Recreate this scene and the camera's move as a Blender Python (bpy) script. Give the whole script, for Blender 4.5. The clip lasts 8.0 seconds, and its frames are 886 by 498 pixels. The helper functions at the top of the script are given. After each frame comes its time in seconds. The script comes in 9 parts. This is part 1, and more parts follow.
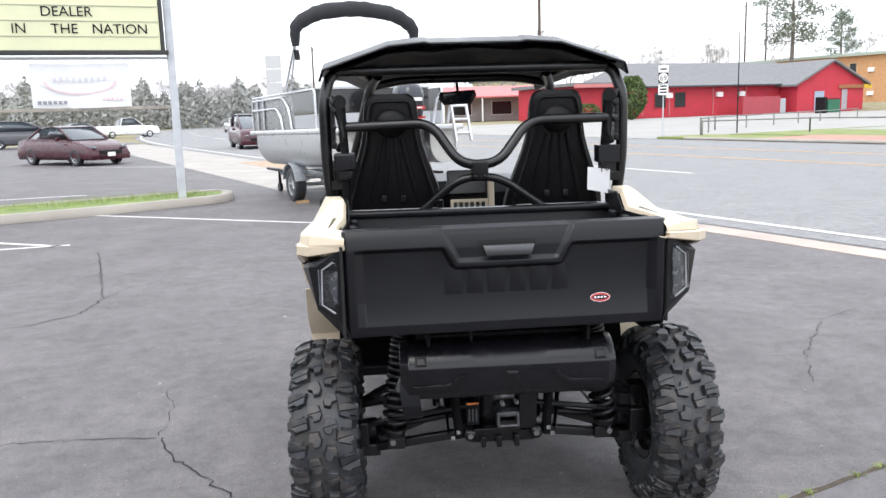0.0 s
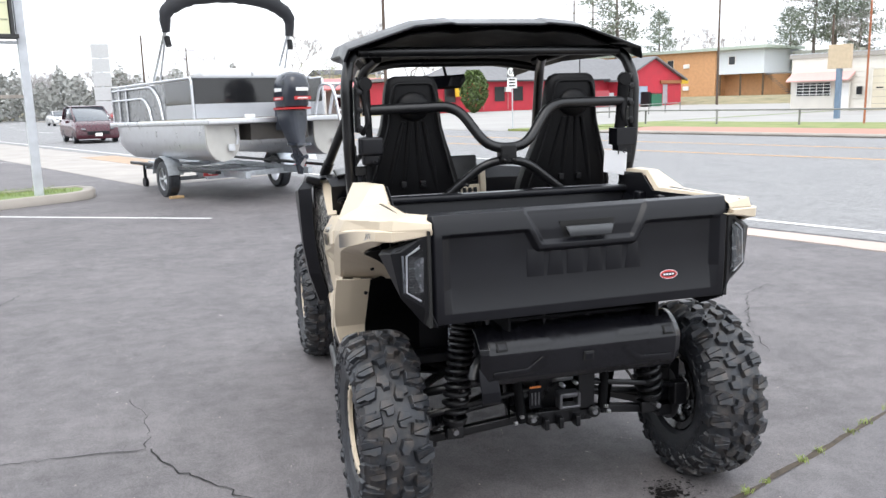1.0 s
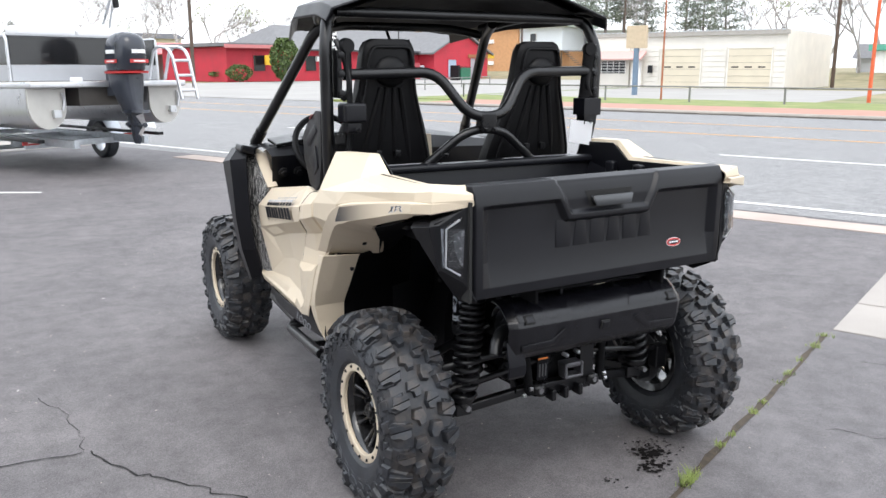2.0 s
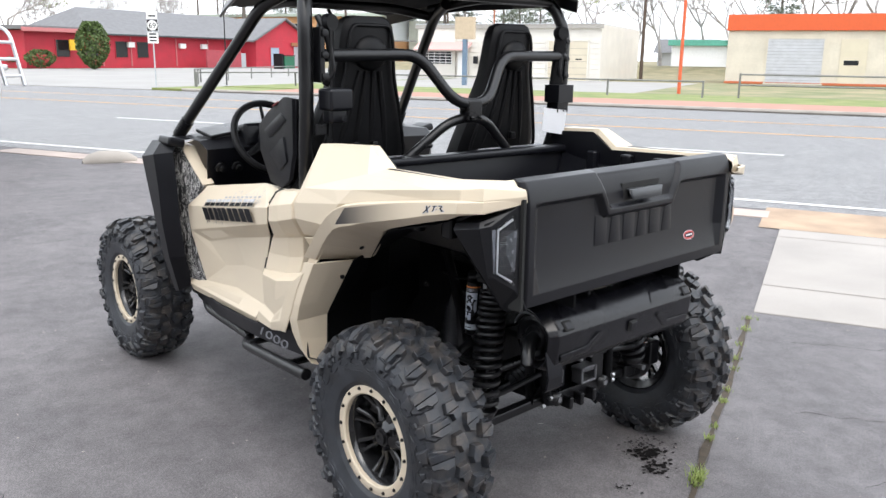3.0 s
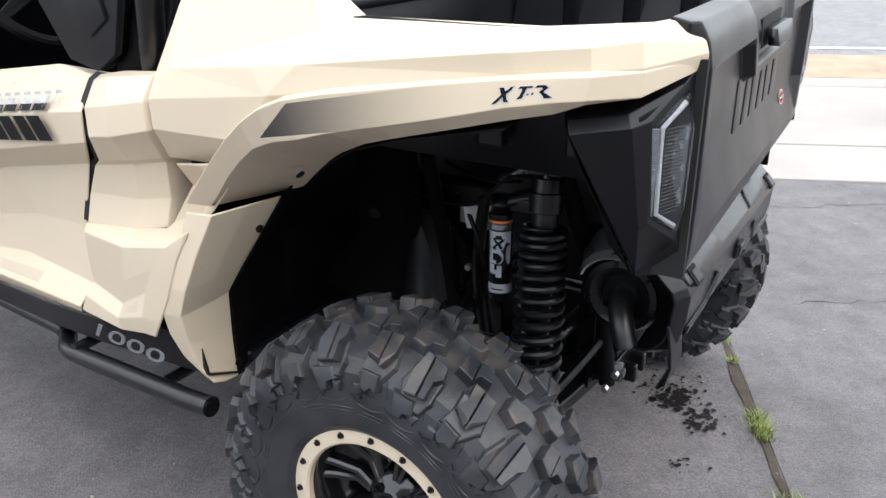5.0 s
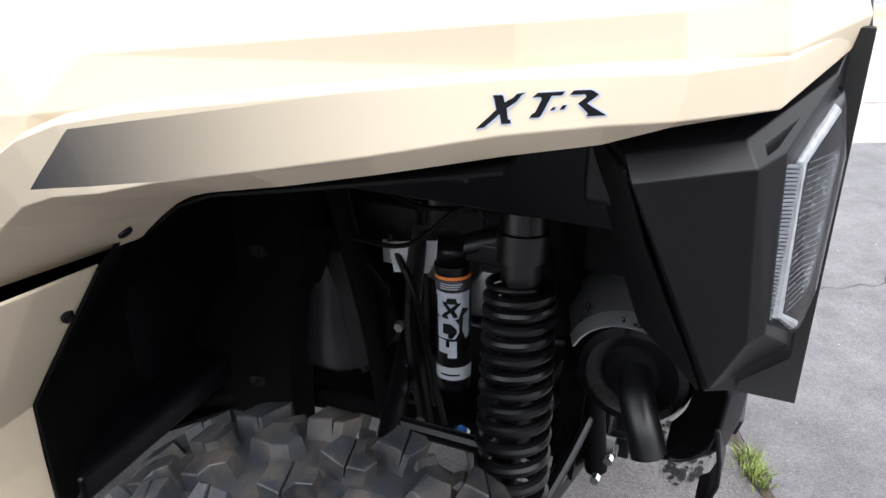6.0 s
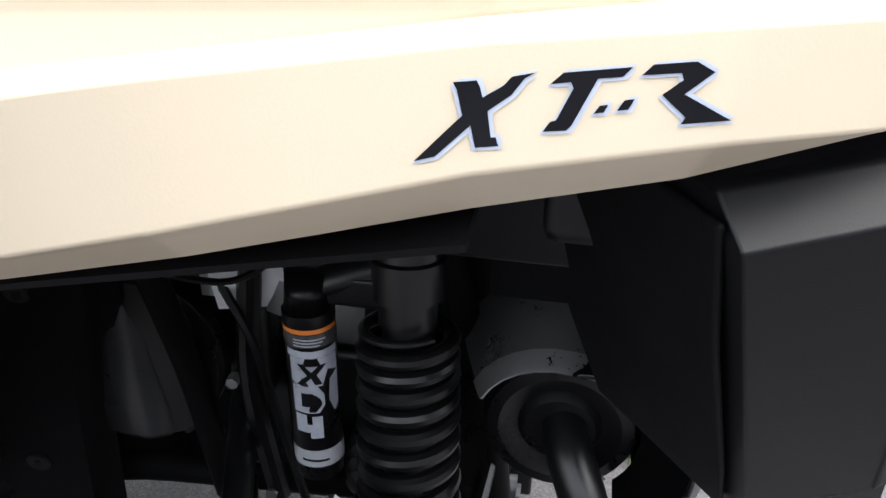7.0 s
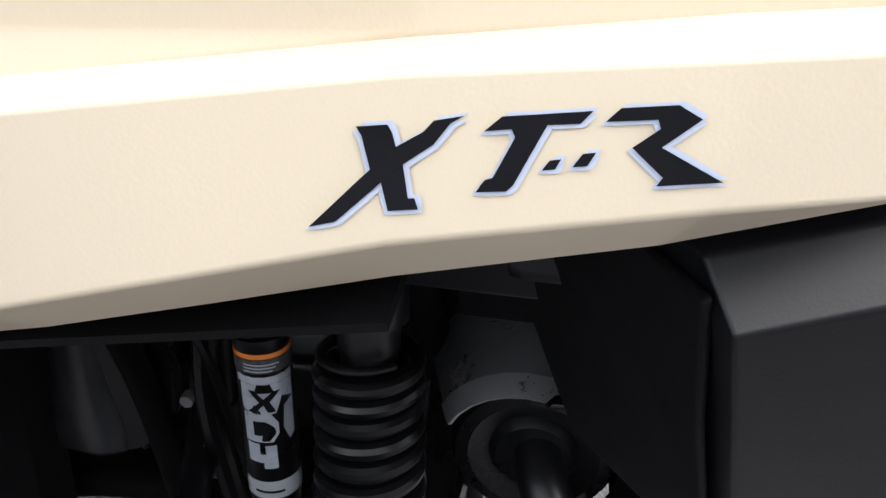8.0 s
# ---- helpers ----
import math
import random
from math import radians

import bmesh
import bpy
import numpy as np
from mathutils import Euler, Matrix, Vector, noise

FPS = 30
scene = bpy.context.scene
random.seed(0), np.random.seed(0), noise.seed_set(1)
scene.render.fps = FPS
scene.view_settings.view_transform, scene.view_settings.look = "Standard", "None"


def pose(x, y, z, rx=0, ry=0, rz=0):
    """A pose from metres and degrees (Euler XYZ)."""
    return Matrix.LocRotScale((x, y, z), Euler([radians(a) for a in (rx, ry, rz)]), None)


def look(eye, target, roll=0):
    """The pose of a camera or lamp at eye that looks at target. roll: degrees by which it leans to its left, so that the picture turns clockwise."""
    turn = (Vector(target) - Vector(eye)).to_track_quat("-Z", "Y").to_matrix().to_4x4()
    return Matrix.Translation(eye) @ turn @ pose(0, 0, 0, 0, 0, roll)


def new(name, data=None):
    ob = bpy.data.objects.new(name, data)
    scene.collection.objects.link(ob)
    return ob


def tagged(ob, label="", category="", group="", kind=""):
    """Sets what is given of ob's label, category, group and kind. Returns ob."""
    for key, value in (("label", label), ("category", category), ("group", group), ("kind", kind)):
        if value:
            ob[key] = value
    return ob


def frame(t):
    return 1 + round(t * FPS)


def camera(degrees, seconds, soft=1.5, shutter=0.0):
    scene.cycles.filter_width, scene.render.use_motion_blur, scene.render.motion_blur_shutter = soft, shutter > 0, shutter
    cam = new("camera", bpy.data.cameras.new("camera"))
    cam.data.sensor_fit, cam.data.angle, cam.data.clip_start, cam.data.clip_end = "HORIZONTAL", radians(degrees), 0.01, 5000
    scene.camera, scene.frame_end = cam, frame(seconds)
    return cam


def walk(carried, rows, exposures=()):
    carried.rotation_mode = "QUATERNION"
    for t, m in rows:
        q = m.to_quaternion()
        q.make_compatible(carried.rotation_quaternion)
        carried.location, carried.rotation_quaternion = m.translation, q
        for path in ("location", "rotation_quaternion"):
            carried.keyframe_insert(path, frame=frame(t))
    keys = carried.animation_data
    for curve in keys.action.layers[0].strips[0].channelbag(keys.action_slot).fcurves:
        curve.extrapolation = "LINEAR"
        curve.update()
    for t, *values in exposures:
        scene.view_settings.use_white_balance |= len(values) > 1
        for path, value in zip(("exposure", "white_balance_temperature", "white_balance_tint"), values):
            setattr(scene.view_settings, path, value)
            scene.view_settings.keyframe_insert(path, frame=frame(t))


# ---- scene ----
cam = camera(57.0, 8.0, shutter=0.0)
PATH = [
    (0, (-0.419, -3.202, 1.667), (-0.286, -1.234, 1.332), -1.7),
    (0.5, (-0.84, -3.175, 1.667), (-0.436, -1.249, 1.31), -1.2),
    (1, (-1.232, -2.999, 1.643), (-0.719, -1.1, 1.282), -1.5),
    (1.5, (-1.604, -2.843, 1.627), (-0.86, -1.028, 1.238), -0.3),
    (1.7, (-1.718, -2.772, 1.635), (-0.894, -0.997, 1.219), -0.2),
    (2.8, (-2.215, -2.082, 1.605), (-0.992, -0.561, 1.168), 0.8),
    (3, (-2.244, -1.977, 1.599), (-0.963, -0.51, 1.144), 0.8),
    (3.5, (-2.22, -1.632, 1.566), (-0.863, -0.252, 1.06), -0.2),
    (4, (-2.153, -1.311, 1.514), (-0.696, -0.061, 0.953), -1.0),
    (4.2, (-2.098, -1.188, 1.504), (-0.607, 0.011, 0.924), -2.7),
    (5.3, (-1.608, -0.569, 1.381), (-0.011, 0.297, 0.544), 0.5),
    (5.5, (-1.533, -0.502, 1.371), (0.089, 0.298, 0.517), -0.2),
    (6, (-1.263, -0.375, 1.327), (0.393, 0.343, 0.464), -0.3),
    (6.5, (-1.08, -0.278, 1.277), (0.608, 0.244, 0.338), 1.5),
    (7, (-0.977, -0.226, 1.252), (0.757, 0.056, 0.297), 1.4),
    (7.5, (-0.92, -0.222, 1.243), (0.809, 0.071, 0.281), 1.5),
    (8, (-0.914, -0.234, 1.246), (0.814, 0.013, 0.27), 2.3),
]
walk(cam, [(t, look(eye, target, roll)) for t, eye, target, roll in PATH], [(0, 1.22), (3, 1.22), (4, 1.24), (5.5, 1.57), (6.0, 1.76), (6.5, 1.80), (7, 1.72), (8, 1.52)])

# ---- world, sun ----
world = bpy.data.worlds.new("overcast_sky")
scene.world = world
world.use_nodes = True
wn, wl = world.node_tree.nodes, world.node_tree.links
wn.clear()
sky = wn.new("ShaderNodeTexSky")
sky.sky_type, sky.sun_disc = "NISHITA", False
sky.sun_elevation, sky.sun_rotation = radians(52), radians(200)
sky.air_density, sky.dust_density = 1.0, 4.0
cloud_noise = wn.new("ShaderNodeTexNoise")
cloud_noise.inputs["Scale"].default_value = 1.6
cloud_noise.inputs["Detail"].default_value = 4.0
dome, dome_z, dome_fall = wn.new("ShaderNodeTexCoord"), wn.new("ShaderNodeSeparateXYZ"), wn.new("ShaderNodeMapRange")
dome_fall.inputs["From Min"].default_value, dome_fall.inputs["From Max"].default_value = 0.0, 1.0
dome_fall.inputs["To Min"].default_value, dome_fall.inputs["To Max"].default_value = 0.100, 0.128
wl.new(dome.outputs["Generated"], dome_z.inputs["Vector"])
wl.new(dome_z.outputs["Z"], dome_fall.inputs["Value"])
cloud = wn.new("ShaderNodeValToRGB")
cloud.color_ramp.elements[0].position, cloud.color_ramp.elements[0].color = 0.3, (8.3, 8.8, 9.6, 1)
cloud.color_ramp.elements[1].position, cloud.color_ramp.elements[1].color = 0.75, (10.0, 10.4, 10.9, 1)
overcast = wn.new("ShaderNodeMix")
overcast.data_type = "RGBA"
overcast.inputs[0].default_value = 0.85
wback, wout = wn.new("ShaderNodeBackground"), wn.new("ShaderNodeOutputWorld")
wl.new(cloud_noise.outputs["Fac"], cloud.inputs["Fac"])
wl.new(sky.outputs["Color"], overcast.inputs[6])
wl.new(cloud.outputs["Color"], overcast.inputs[7])
wl.new(overcast.outputs[2], wback.inputs["Color"])
wl.new(dome_fall.outputs["Result"], wback.inputs["Strength"])
wl.new(wback.outputs["Background"], wout.inputs["Surface"])
sun = new("sun", bpy.data.lights.new("sun", "SUN"))
sun.data.energy, sun.data.angle, sun.data.color = 0.45, radians(30), (1.0, 0.97, 0.92)
sun.matrix_world = look((-6, -10, 18), (0, 0, 0))


# ---- materials ----
def mat(name, col, rough=0.5, metal=0.0, var=0.12, scale=6.0, bump=0.0, grain=200.0, col2=None, alpha=None, spec=0.5, coat=0.0, rvar=0.1):
    """A surface with a coarse stain and a fine grain, both from noise at real-world size."""
    m = bpy.data.materials.new(name)
    m.use_nodes = True
    n, l = m.node_tree.nodes, m.node_tree.links
    p = n["Principled BSDF"]
    co = n.new("ShaderNodeTexCoord")
    big, fine = n.new("ShaderNodeTexNoise"), n.new("ShaderNodeTexNoise")
    big.inputs["Scale"].default_value, big.inputs["Detail"].default_value = scale, 5
    fine.inputs["Scale"].default_value, fine.inputs["Detail"].default_value = grain, 3
    l.new(co.outputs["Object"], big.inputs["Vector"])
    l.new(co.outputs["Object"], fine.inputs["Vector"])
    add = n.new("ShaderNodeMath")
    add.operation = "MULTIPLY_ADD"
    add.inputs[1].default_value = 0.35
    l.new(fine.outputs["Fac"], add.inputs[0])
    l.new(big.outputs["Fac"], add.inputs[2])
    ramp = n.new("ShaderNodeValToRGB")
    c2 = col2 or tuple(min(1, c * (1 + var)) for c in col)
    c1 = tuple(c * (1 - var) for c in col)
    ramp.color_ramp.elements[0].position, ramp.color_ramp.elements[0].color = 0.45, (*c1, 1)
    ramp.color_ramp.elements[1].position, ramp.color_ramp.elements[1].color = 0.9, (*c2, 1)
    l.new(add.outputs[0], ramp.inputs["Fac"])
    l.new(ramp.outputs["Color"], p.inputs["Base Color"])
    rr = n.new("ShaderNodeMapRange")
    rr.inputs["From Min"].default_value, rr.inputs["From Max"].default_value = 0.4, 1.0
    rr.inputs["To Min"].default_value, rr.inputs["To Max"].default_value = max(0.02, rough - rvar), min(1, rough + rvar)
    l.new(add.outputs[0], rr.inputs["Value"])
    l.new(rr.outputs["Result"], p.inputs["Roughness"])
    p.inputs["Metallic"].default_value = metal
    p.inputs["Specular IOR Level"].default_value = spec
    p.inputs["Coat Weight"].default_value = coat
    if bump:
        b = n.new("ShaderNodeBump")
        b.inputs["Strength"].default_value, b.inputs["Distance"].default_value = bump, 0.002
        l.new(fine.outputs["Fac"], b.inputs["Height"])
        l.new(b.outputs["Normal"], p.inputs["Normal"])
    return m


def glass(name, tint=(0.9, 0.95, 0.95), rough=0.05):
    m = bpy.data.materials.new(name)
    m.use_nodes = True
    p = m.node_tree.nodes["Principled BSDF"]
    p.inputs["Base Color"].default_value = (*tint, 1)
    p.inputs["Roughness"].default_value = rough
    p.inputs["Transmission Weight"].default_value = 1.0
    p.inputs["IOR"].default_value = 1.3
    return m


def asphalt_mat(name, base, stone, scale, bump, patch):
    """Bitumen with visible stones, patches of wear and fine relief."""
    m = bpy.data.materials.new(name)
    m.use_nodes = True
    n, l = m.node_tree.nodes, m.node_tree.links
    p = n["Principled BSDF"]
    co = n.new("ShaderNodeTexCoord")
    vor, big, mid = n.new("ShaderNodeTexVoronoi"), n.new("ShaderNodeTexNoise"), n.new("ShaderNodeTexNoise")
    vor.inputs["Scale"].default_value = scale
    big.inputs["Scale"].default_value, big.inputs["Detail"].default_value = 1.3, 7
    mid.inputs["Scale"].default_value, mid.inputs["Detail"].default_value = 7, 9
    mid.inputs["Roughness"].default_value = 0.66
    for t in (vor, big, mid):
        l.new(co.outputs["Object"], t.inputs["Vector"])
    r1 = n.new("ShaderNodeValToRGB")
    r1.color_ramp.elements[0].position, r1.color_ramp.elements[0].color = 0.25, (*base, 1)
    r1.color_ramp.elements[1].position, r1.color_ramp.elements[1].color = 0.95, (*stone, 1)
    l.new(vor.outputs["Color"], r1.inputs["Fac"])
    r2 = n.new("ShaderNodeValToRGB")
    r2.color_ramp.elements[0].position, r2.color_ramp.elements[0].color = 0.38, (1 - patch, 1 - patch, 1 - patch, 1)
    r2.color_ramp.elements[1].position, r2.color_ramp.elements[1].color = 0.68, (1 + patch, 1 + patch, 1 + patch * 0.9, 1)
    l.new(big.outputs["Fac"], r2.inputs["Fac"])
    r3 = n.new("ShaderNodeValToRGB")
    r3.color_ramp.elements[0].position, r3.color_ramp.elements[0].color = 0.34, (0.78, 0.78, 0.78, 1)
    r3.color_ramp.elements[1].position, r3.color_ramp.elements[1].color = 0.68, (1.16, 1.16, 1.16, 1)
    l.new(mid.outputs["Fac"], r3.inputs["Fac"])
    mx = [n.new("ShaderNodeMix") for _ in range(2)]
    for q in mx:
        q.data_type, q.blend_type = "RGBA", "MULTIPLY"
        q.inputs[0].default_value = 1
    l.new(r1.outputs["Color"], mx[0].inputs[6])
    l.new(r2.outputs["Color"], mx[0].inputs[7])
    l.new(mx[0].outputs[2], mx[1].inputs[6])
    l.new(r3.outputs["Color"], mx[1].inputs[7])
    l.new(mx[1].outputs[2], p.inputs["Base Color"])
    p.inputs["Roughness"].default_value = 0.72
    p.inputs["Specular IOR Level"].default_value = 0.35
    b = n.new("ShaderNodeBump")
    b.inputs["Strength"].default_value, b.inputs["Distance"].default_value = bump, 0.004
    b2 = n.new("ShaderNodeBump")
    b2.inputs["Strength"].default_value, b2.inputs["Distance"].default_value = 0.5, 0.012
    l.new(vor.outputs["Distance"], b.inputs["Height"])
    l.new(mid.outputs["Fac"], b2.inputs["Height"])
    l.new(b2.outputs["Normal"], b.inputs["Normal"])
    l.new(b.outputs["Normal"], p.inputs["Normal"])
    return m


TAN = mat("tan_paint", (0.62, 0.53, 0.405), 0.42, var=0.02, scale=3, bump=0.05, grain=900, spec=0.25)
BLK = mat("black_moulded_plastic", (0.0040, 0.0042, 0.0064), 0.37, var=0.25, scale=5, bump=0.06, grain=900, spec=0.34)
BLKS = mat("black_satin_paint", (0.0055, 0.0056, 0.0066), 0.34, var=0.2, scale=8, bump=0.03, grain=600)
BLKM = mat("black_metal_bracket", (0.0045, 0.0045, 0.0055), 0.32, var=0.3, scale=10, spec=0.35)
RUB = mat("tyre_rubber", (0.012, 0.0140, 0.018), 0.46, var=0.35, scale=13, bump=0.35, grain=320, col2=(0.034, 0.038, 0.046))
# darker, duller black for inner parts, with their shade put into it
SHADEBLK = mat("matte_black_for_shade", (0.0035, 0.0035, 0.0042), 0.7, var=0.3, scale=9, bump=0.1, grain=500, spec=0.12)
VINYL = mat("black_vinyl", (0.0040, 0.0040, 0.0048), 0.5, var=0.25, scale=20, bump=0.2, grain=700, spec=0.22)
COILM = mat("black_spring_coat", (0.0042, 0.0042, 0.0052), 0.36, var=0.2, scale=12, spec=0.40)
STEEL = mat("bare_steel", (0.55, 0.55, 0.56), 0.35, metal=0.9, var=0.15, scale=20)
DULLB = mat("dull_bolt_steel", (0.20, 0.20, 0.21), 0.45, metal=0.7, var=0.2, scale=30)
ALU = mat("brushed_aluminium", (0.62, 0.63, 0.65), 0.34, metal=0.85, var=0.08, scale=8)
GALV = mat("galvanised_steel", (0.50, 0.53, 0.56), 0.45, metal=0.7, var=0.15, scale=15)
WHITE = mat("white_paint", (0.78, 0.78, 0.77), 0.5, var=0.05, scale=4)
PAPER = mat("white_card", (0.80, 0.81, 0.84), 0.7, var=0.03, scale=9)
RED = mat("red_label", (0.45, 0.03, 0.03), 0.4, var=0.08)
ORANGE = mat("orange_label", (0.75, 0.22, 0.04), 0.45, var=0.08)
BLUE = mat("blue_plastic", (0.02, 0.16, 0.5), 0.4, var=0.1)
INK = mat("black_decal", (0.008, 0.008, 0.010), 0.45, var=0.15, scale=40, spec=0.10)
GREY = mat("silver_decal", (0.42, 0.46, 0.55), 0.35, var=0.1, scale=40)
LENS = glass("clear_lens", (0.92, 0.94, 0.96), 0.03)
LAMPIN = mat("lamp_reflector", (0.13, 0.137, 0.15), 0.25, metal=0.4, var=0.15, scale=60)
DARKGLASS = mat("dark_glass", (0.012, 0.014, 0.016), 0.06, var=0.1, spec=0.8)
LOT = asphalt_mat("lot_asphalt", (0.110, 0.102, 0.105), (0.190, 0.177, 0.181), 240, 0.45, 0.13)
ROADM = asphalt_mat("road_asphalt", (0.14, 0.14, 0.145), (0.34, 0.335, 0.33), 130, 0.4, 0.06)
CONC = mat("concrete", (0.34, 0.31, 0.275), 0.85, var=0.16, scale=1.2, bump=0.3, grain=120)
DIRT = mat("sandy_dirt", (0.36, 0.26, 0.18), 0.9, var=0.25, scale=2.5, bump=0.3, grain=90)
GRASSM = mat("grass", (0.11, 0.19, 0.035), 0.8, var=0.35, scale=3, grain=60, col2=(0.22, 0.28, 0.07))
DRYGR = mat("thin_grass", (0.20, 0.19, 0.09), 0.9, var=0.3, scale=0.6, grain=25, col2=(0.30, 0.25, 0.15))
BRICKP = mat("brick_paving", (0.36, 0.19, 0.145), 0.85, var=0.15, scale=1.5, grain=30)
LINEW = mat("white_road_paint", (0.62, 0.61, 0.59), 0.8, var=0.15, scale=6, grain=70)
LINEY = mat("yellow_road_paint", (0.62, 0.33, 0.10), 0.8, var=0.15, scale=6, grain=70)
# near-black for cracks, gaps and holes: their shade as a colour
CRACK = mat("crack_shadow", (0.012, 0.012, 0.012), 0.95, var=0.3, scale=8)
WET = mat("oil_stain", (0.010, 0.009, 0.009), 0.5, var=0.2, scale=20, spec=0.2)


# ---- builders ----
def thing(name, label, category, group="", kind="", at=None):
    ob = new(name)
    ob.empty_display_size = 0.2
    if at is not None:
        ob.matrix_basis = at
    return tagged(ob, label, category, group, kind)


def mesh_of(name, bm, material, bevel=0.0, sharp=32, segments=2):
    if bevel:
        es = [e for e in bm.edges if len(e.link_faces) == 2 and e.calc_face_angle(0) > radians(16)]
        bmesh.ops.bevel(bm, geom=es, offset=bevel, segments=segments, profile=0.6, affect="EDGES", clamp_overlap=True)
    bmesh.ops.recalc_face_normals(bm, faces=bm.faces)
    ns = []
    if bevel:
        # normals weighted by area keep the faces flat and the edges round
        bm.normal_update()
        for v in bm.verts:
            w = Vector((0, 0, 0))
            for f in v.link_faces:
                w += f.normal * f.calc_area()
            ns.append(w.normalized() if w.length > 1e-12 else v.normal.copy())
    for f in bm.faces:
        f.smooth = True
    if not bevel:
        for e in bm.edges:
            if len(e.link_faces) == 2:
                e.smooth = e.calc_face_angle(0) < radians(sharp)
    me = bpy.data.meshes.new(name)
    bm.to_mesh(me)
    bm.free()
    if ns:
        me.normals_split_custom_set_from_vertices(ns)
    for one in (material if isinstance(material, (list, tuple)) else [material]):
        me.materials.append(one)
    return me


def part(name, bm, material, parent=None, label="", bevel=0.0, sharp=32):
    ob = new(name, mesh_of(name, bm, material, bevel, sharp))
    ob.parent = parent
    if label:
        tagged(ob, label)
    return ob


def solid(name, bm, material, label, category, group="", kind="", bevel=0.0):
    return tagged(part(name, bm, material, None, "", bevel), label, category, group, kind)


def mirrored(bm):
    c = bm.copy()
    for v in c.verts:
        v.co.x = -v.co.x
    bmesh.ops.reverse_faces(c, faces=c.faces)
    return c


def pair(name, bm, material, parent, label="", bevel=0.0):
    """The part on the driver's side, as built, and its mirror image."""
    other = mirrored(bm)
    a = part(name, bm, material, parent, label, bevel)
    b = part(name, other, material, parent, label, bevel)
    return a, b


def box(bm, c, s, m=None):
    r = bmesh.ops.create_cube(bm, size=1)
    for v in r["verts"]:
        v.co = Vector((v.co.x * s[0], v.co.y * s[1], v.co.z * s[2]))
        if m is not None:
            v.co = m @ v.co
        v.co += Vector(c)
    return r["verts"]


def poly(bm, pts):
    return bm.faces.new([bm.verts.new(p) for p in pts])


def prism(bm, pts, off):
    """A polygon of points, given depth by the offset."""
    a = [bm.verts.new(p) for p in pts]
    b = [bm.verts.new(Vector(p) + Vector(off)) for p in pts]
    bm.faces.new(a)
    bm.faces.new(b[::-1])
    k = len(a)
    for i in range(k):
        bm.faces.new((a[i], b[i], b[(i + 1) % k], a[(i + 1) % k]))


def loft(bm, rings, closed=True, caps=True):
    vs = [[bm.verts.new(p) for p in r] for r in rings]
    k = len(vs[0])
    for a, b in zip(vs, vs[1:]):
        for i in range(k if closed else k - 1):
            j = (i + 1) % k
            bm.faces.new((a[i], a[j], b[j], b[i]))
    if caps and closed:
        bm.faces.new(vs[0][::-1])
        bm.faces.new(vs[-1])
    return vs


def sheet(bm, rows, thick=0.0):
    """Quads between rows of points, thickened inwards."""
    vs = [[bm.verts.new(p) for p in r] for r in rows]
    fs = []
    for a, b in zip(vs, vs[1:]):
        for i in range(len(a) - 1):
            q = [a[i], a[i + 1], b[i + 1], b[i]]
            try:
                fs.append(bm.faces.new(q))
            except ValueError:
                pass
    if thick:
        bmesh.ops.recalc_face_normals(bm, faces=fs)
        bmesh.ops.solidify(bm, geom=fs, thickness=thick)
    return fs


def rounded(pts, r, n=5):
    """A path with its corners rounded."""
    pts = [Vector(p) for p in pts]
    out = [pts[0]]
    for a, b, c in zip(pts, pts[1:], pts[2:]):
        u, w = (a - b), (c - b)
        k = min(r, u.length * 0.45, w.length * 0.45)
        s, e = b + u.normalized() * k, b + w.normalized() * k
        for i in range(n + 1):
            t = i / n
            out.append(s * (1 - t) ** 2 + b * 2 * t * (1 - t) + e * t * t)
    return out + [pts[-1]]


def tube(bm, pts, r, seg=10, caps=True, flat=1.0):
    pts = [Vector(p) for p in pts]
    side = None
    rings = []
    for i, p in enumerate(pts):
        d = (pts[min(i + 1, len(pts) - 1)] - pts[max(i - 1, 0)]).normalized()
        if side is None:
            side = d.orthogonal().normalized()
        side = (side - d * side.dot(d)).normalized()
        up = d.cross(side)
        rad = r[i] if isinstance(r, (list, tuple)) else r
        rings.append([p + (side * math.cos(a) + up * math.sin(a) * flat) * rad for a in [2 * math.pi * j / seg for j in range(seg)]])
    loft(bm, rings, True, caps)


def lathe(bm, prof, m, seg=32, closed=False, caps=True):
    """Turns a profile of (radius, height) about the z axis of m."""
    rings = []
    for r, h in prof:
        rings.append([m @ Vector((r * math.cos(2 * math.pi * j / seg), r * math.sin(2 * math.pi * j / seg), h)) for j in range(seg)])
    if closed:
        rings.append(rings[0])
    vs = [[bm.verts.new(p) for p in r] for r in (rings[:-1] if closed else rings)]
    if closed:
        vs.append(vs[0])
    for a, b in zip(vs, vs[1:]):
        for i in range(seg):
            j = (i + 1) % seg
            bm.faces.new((a[i], a[j], b[j], b[i]))
    if caps and not closed:
        if prof[0][0] > 1e-4:
            bm.faces.new(vs[0][::-1])
        if prof[-1][0] > 1e-4:
            bm.faces.new(vs[-1])


def cyl(bm, a, b, r, seg=14, r2=None):
    tube(bm, [a, b], [r, r if r2 is None else r2], seg)


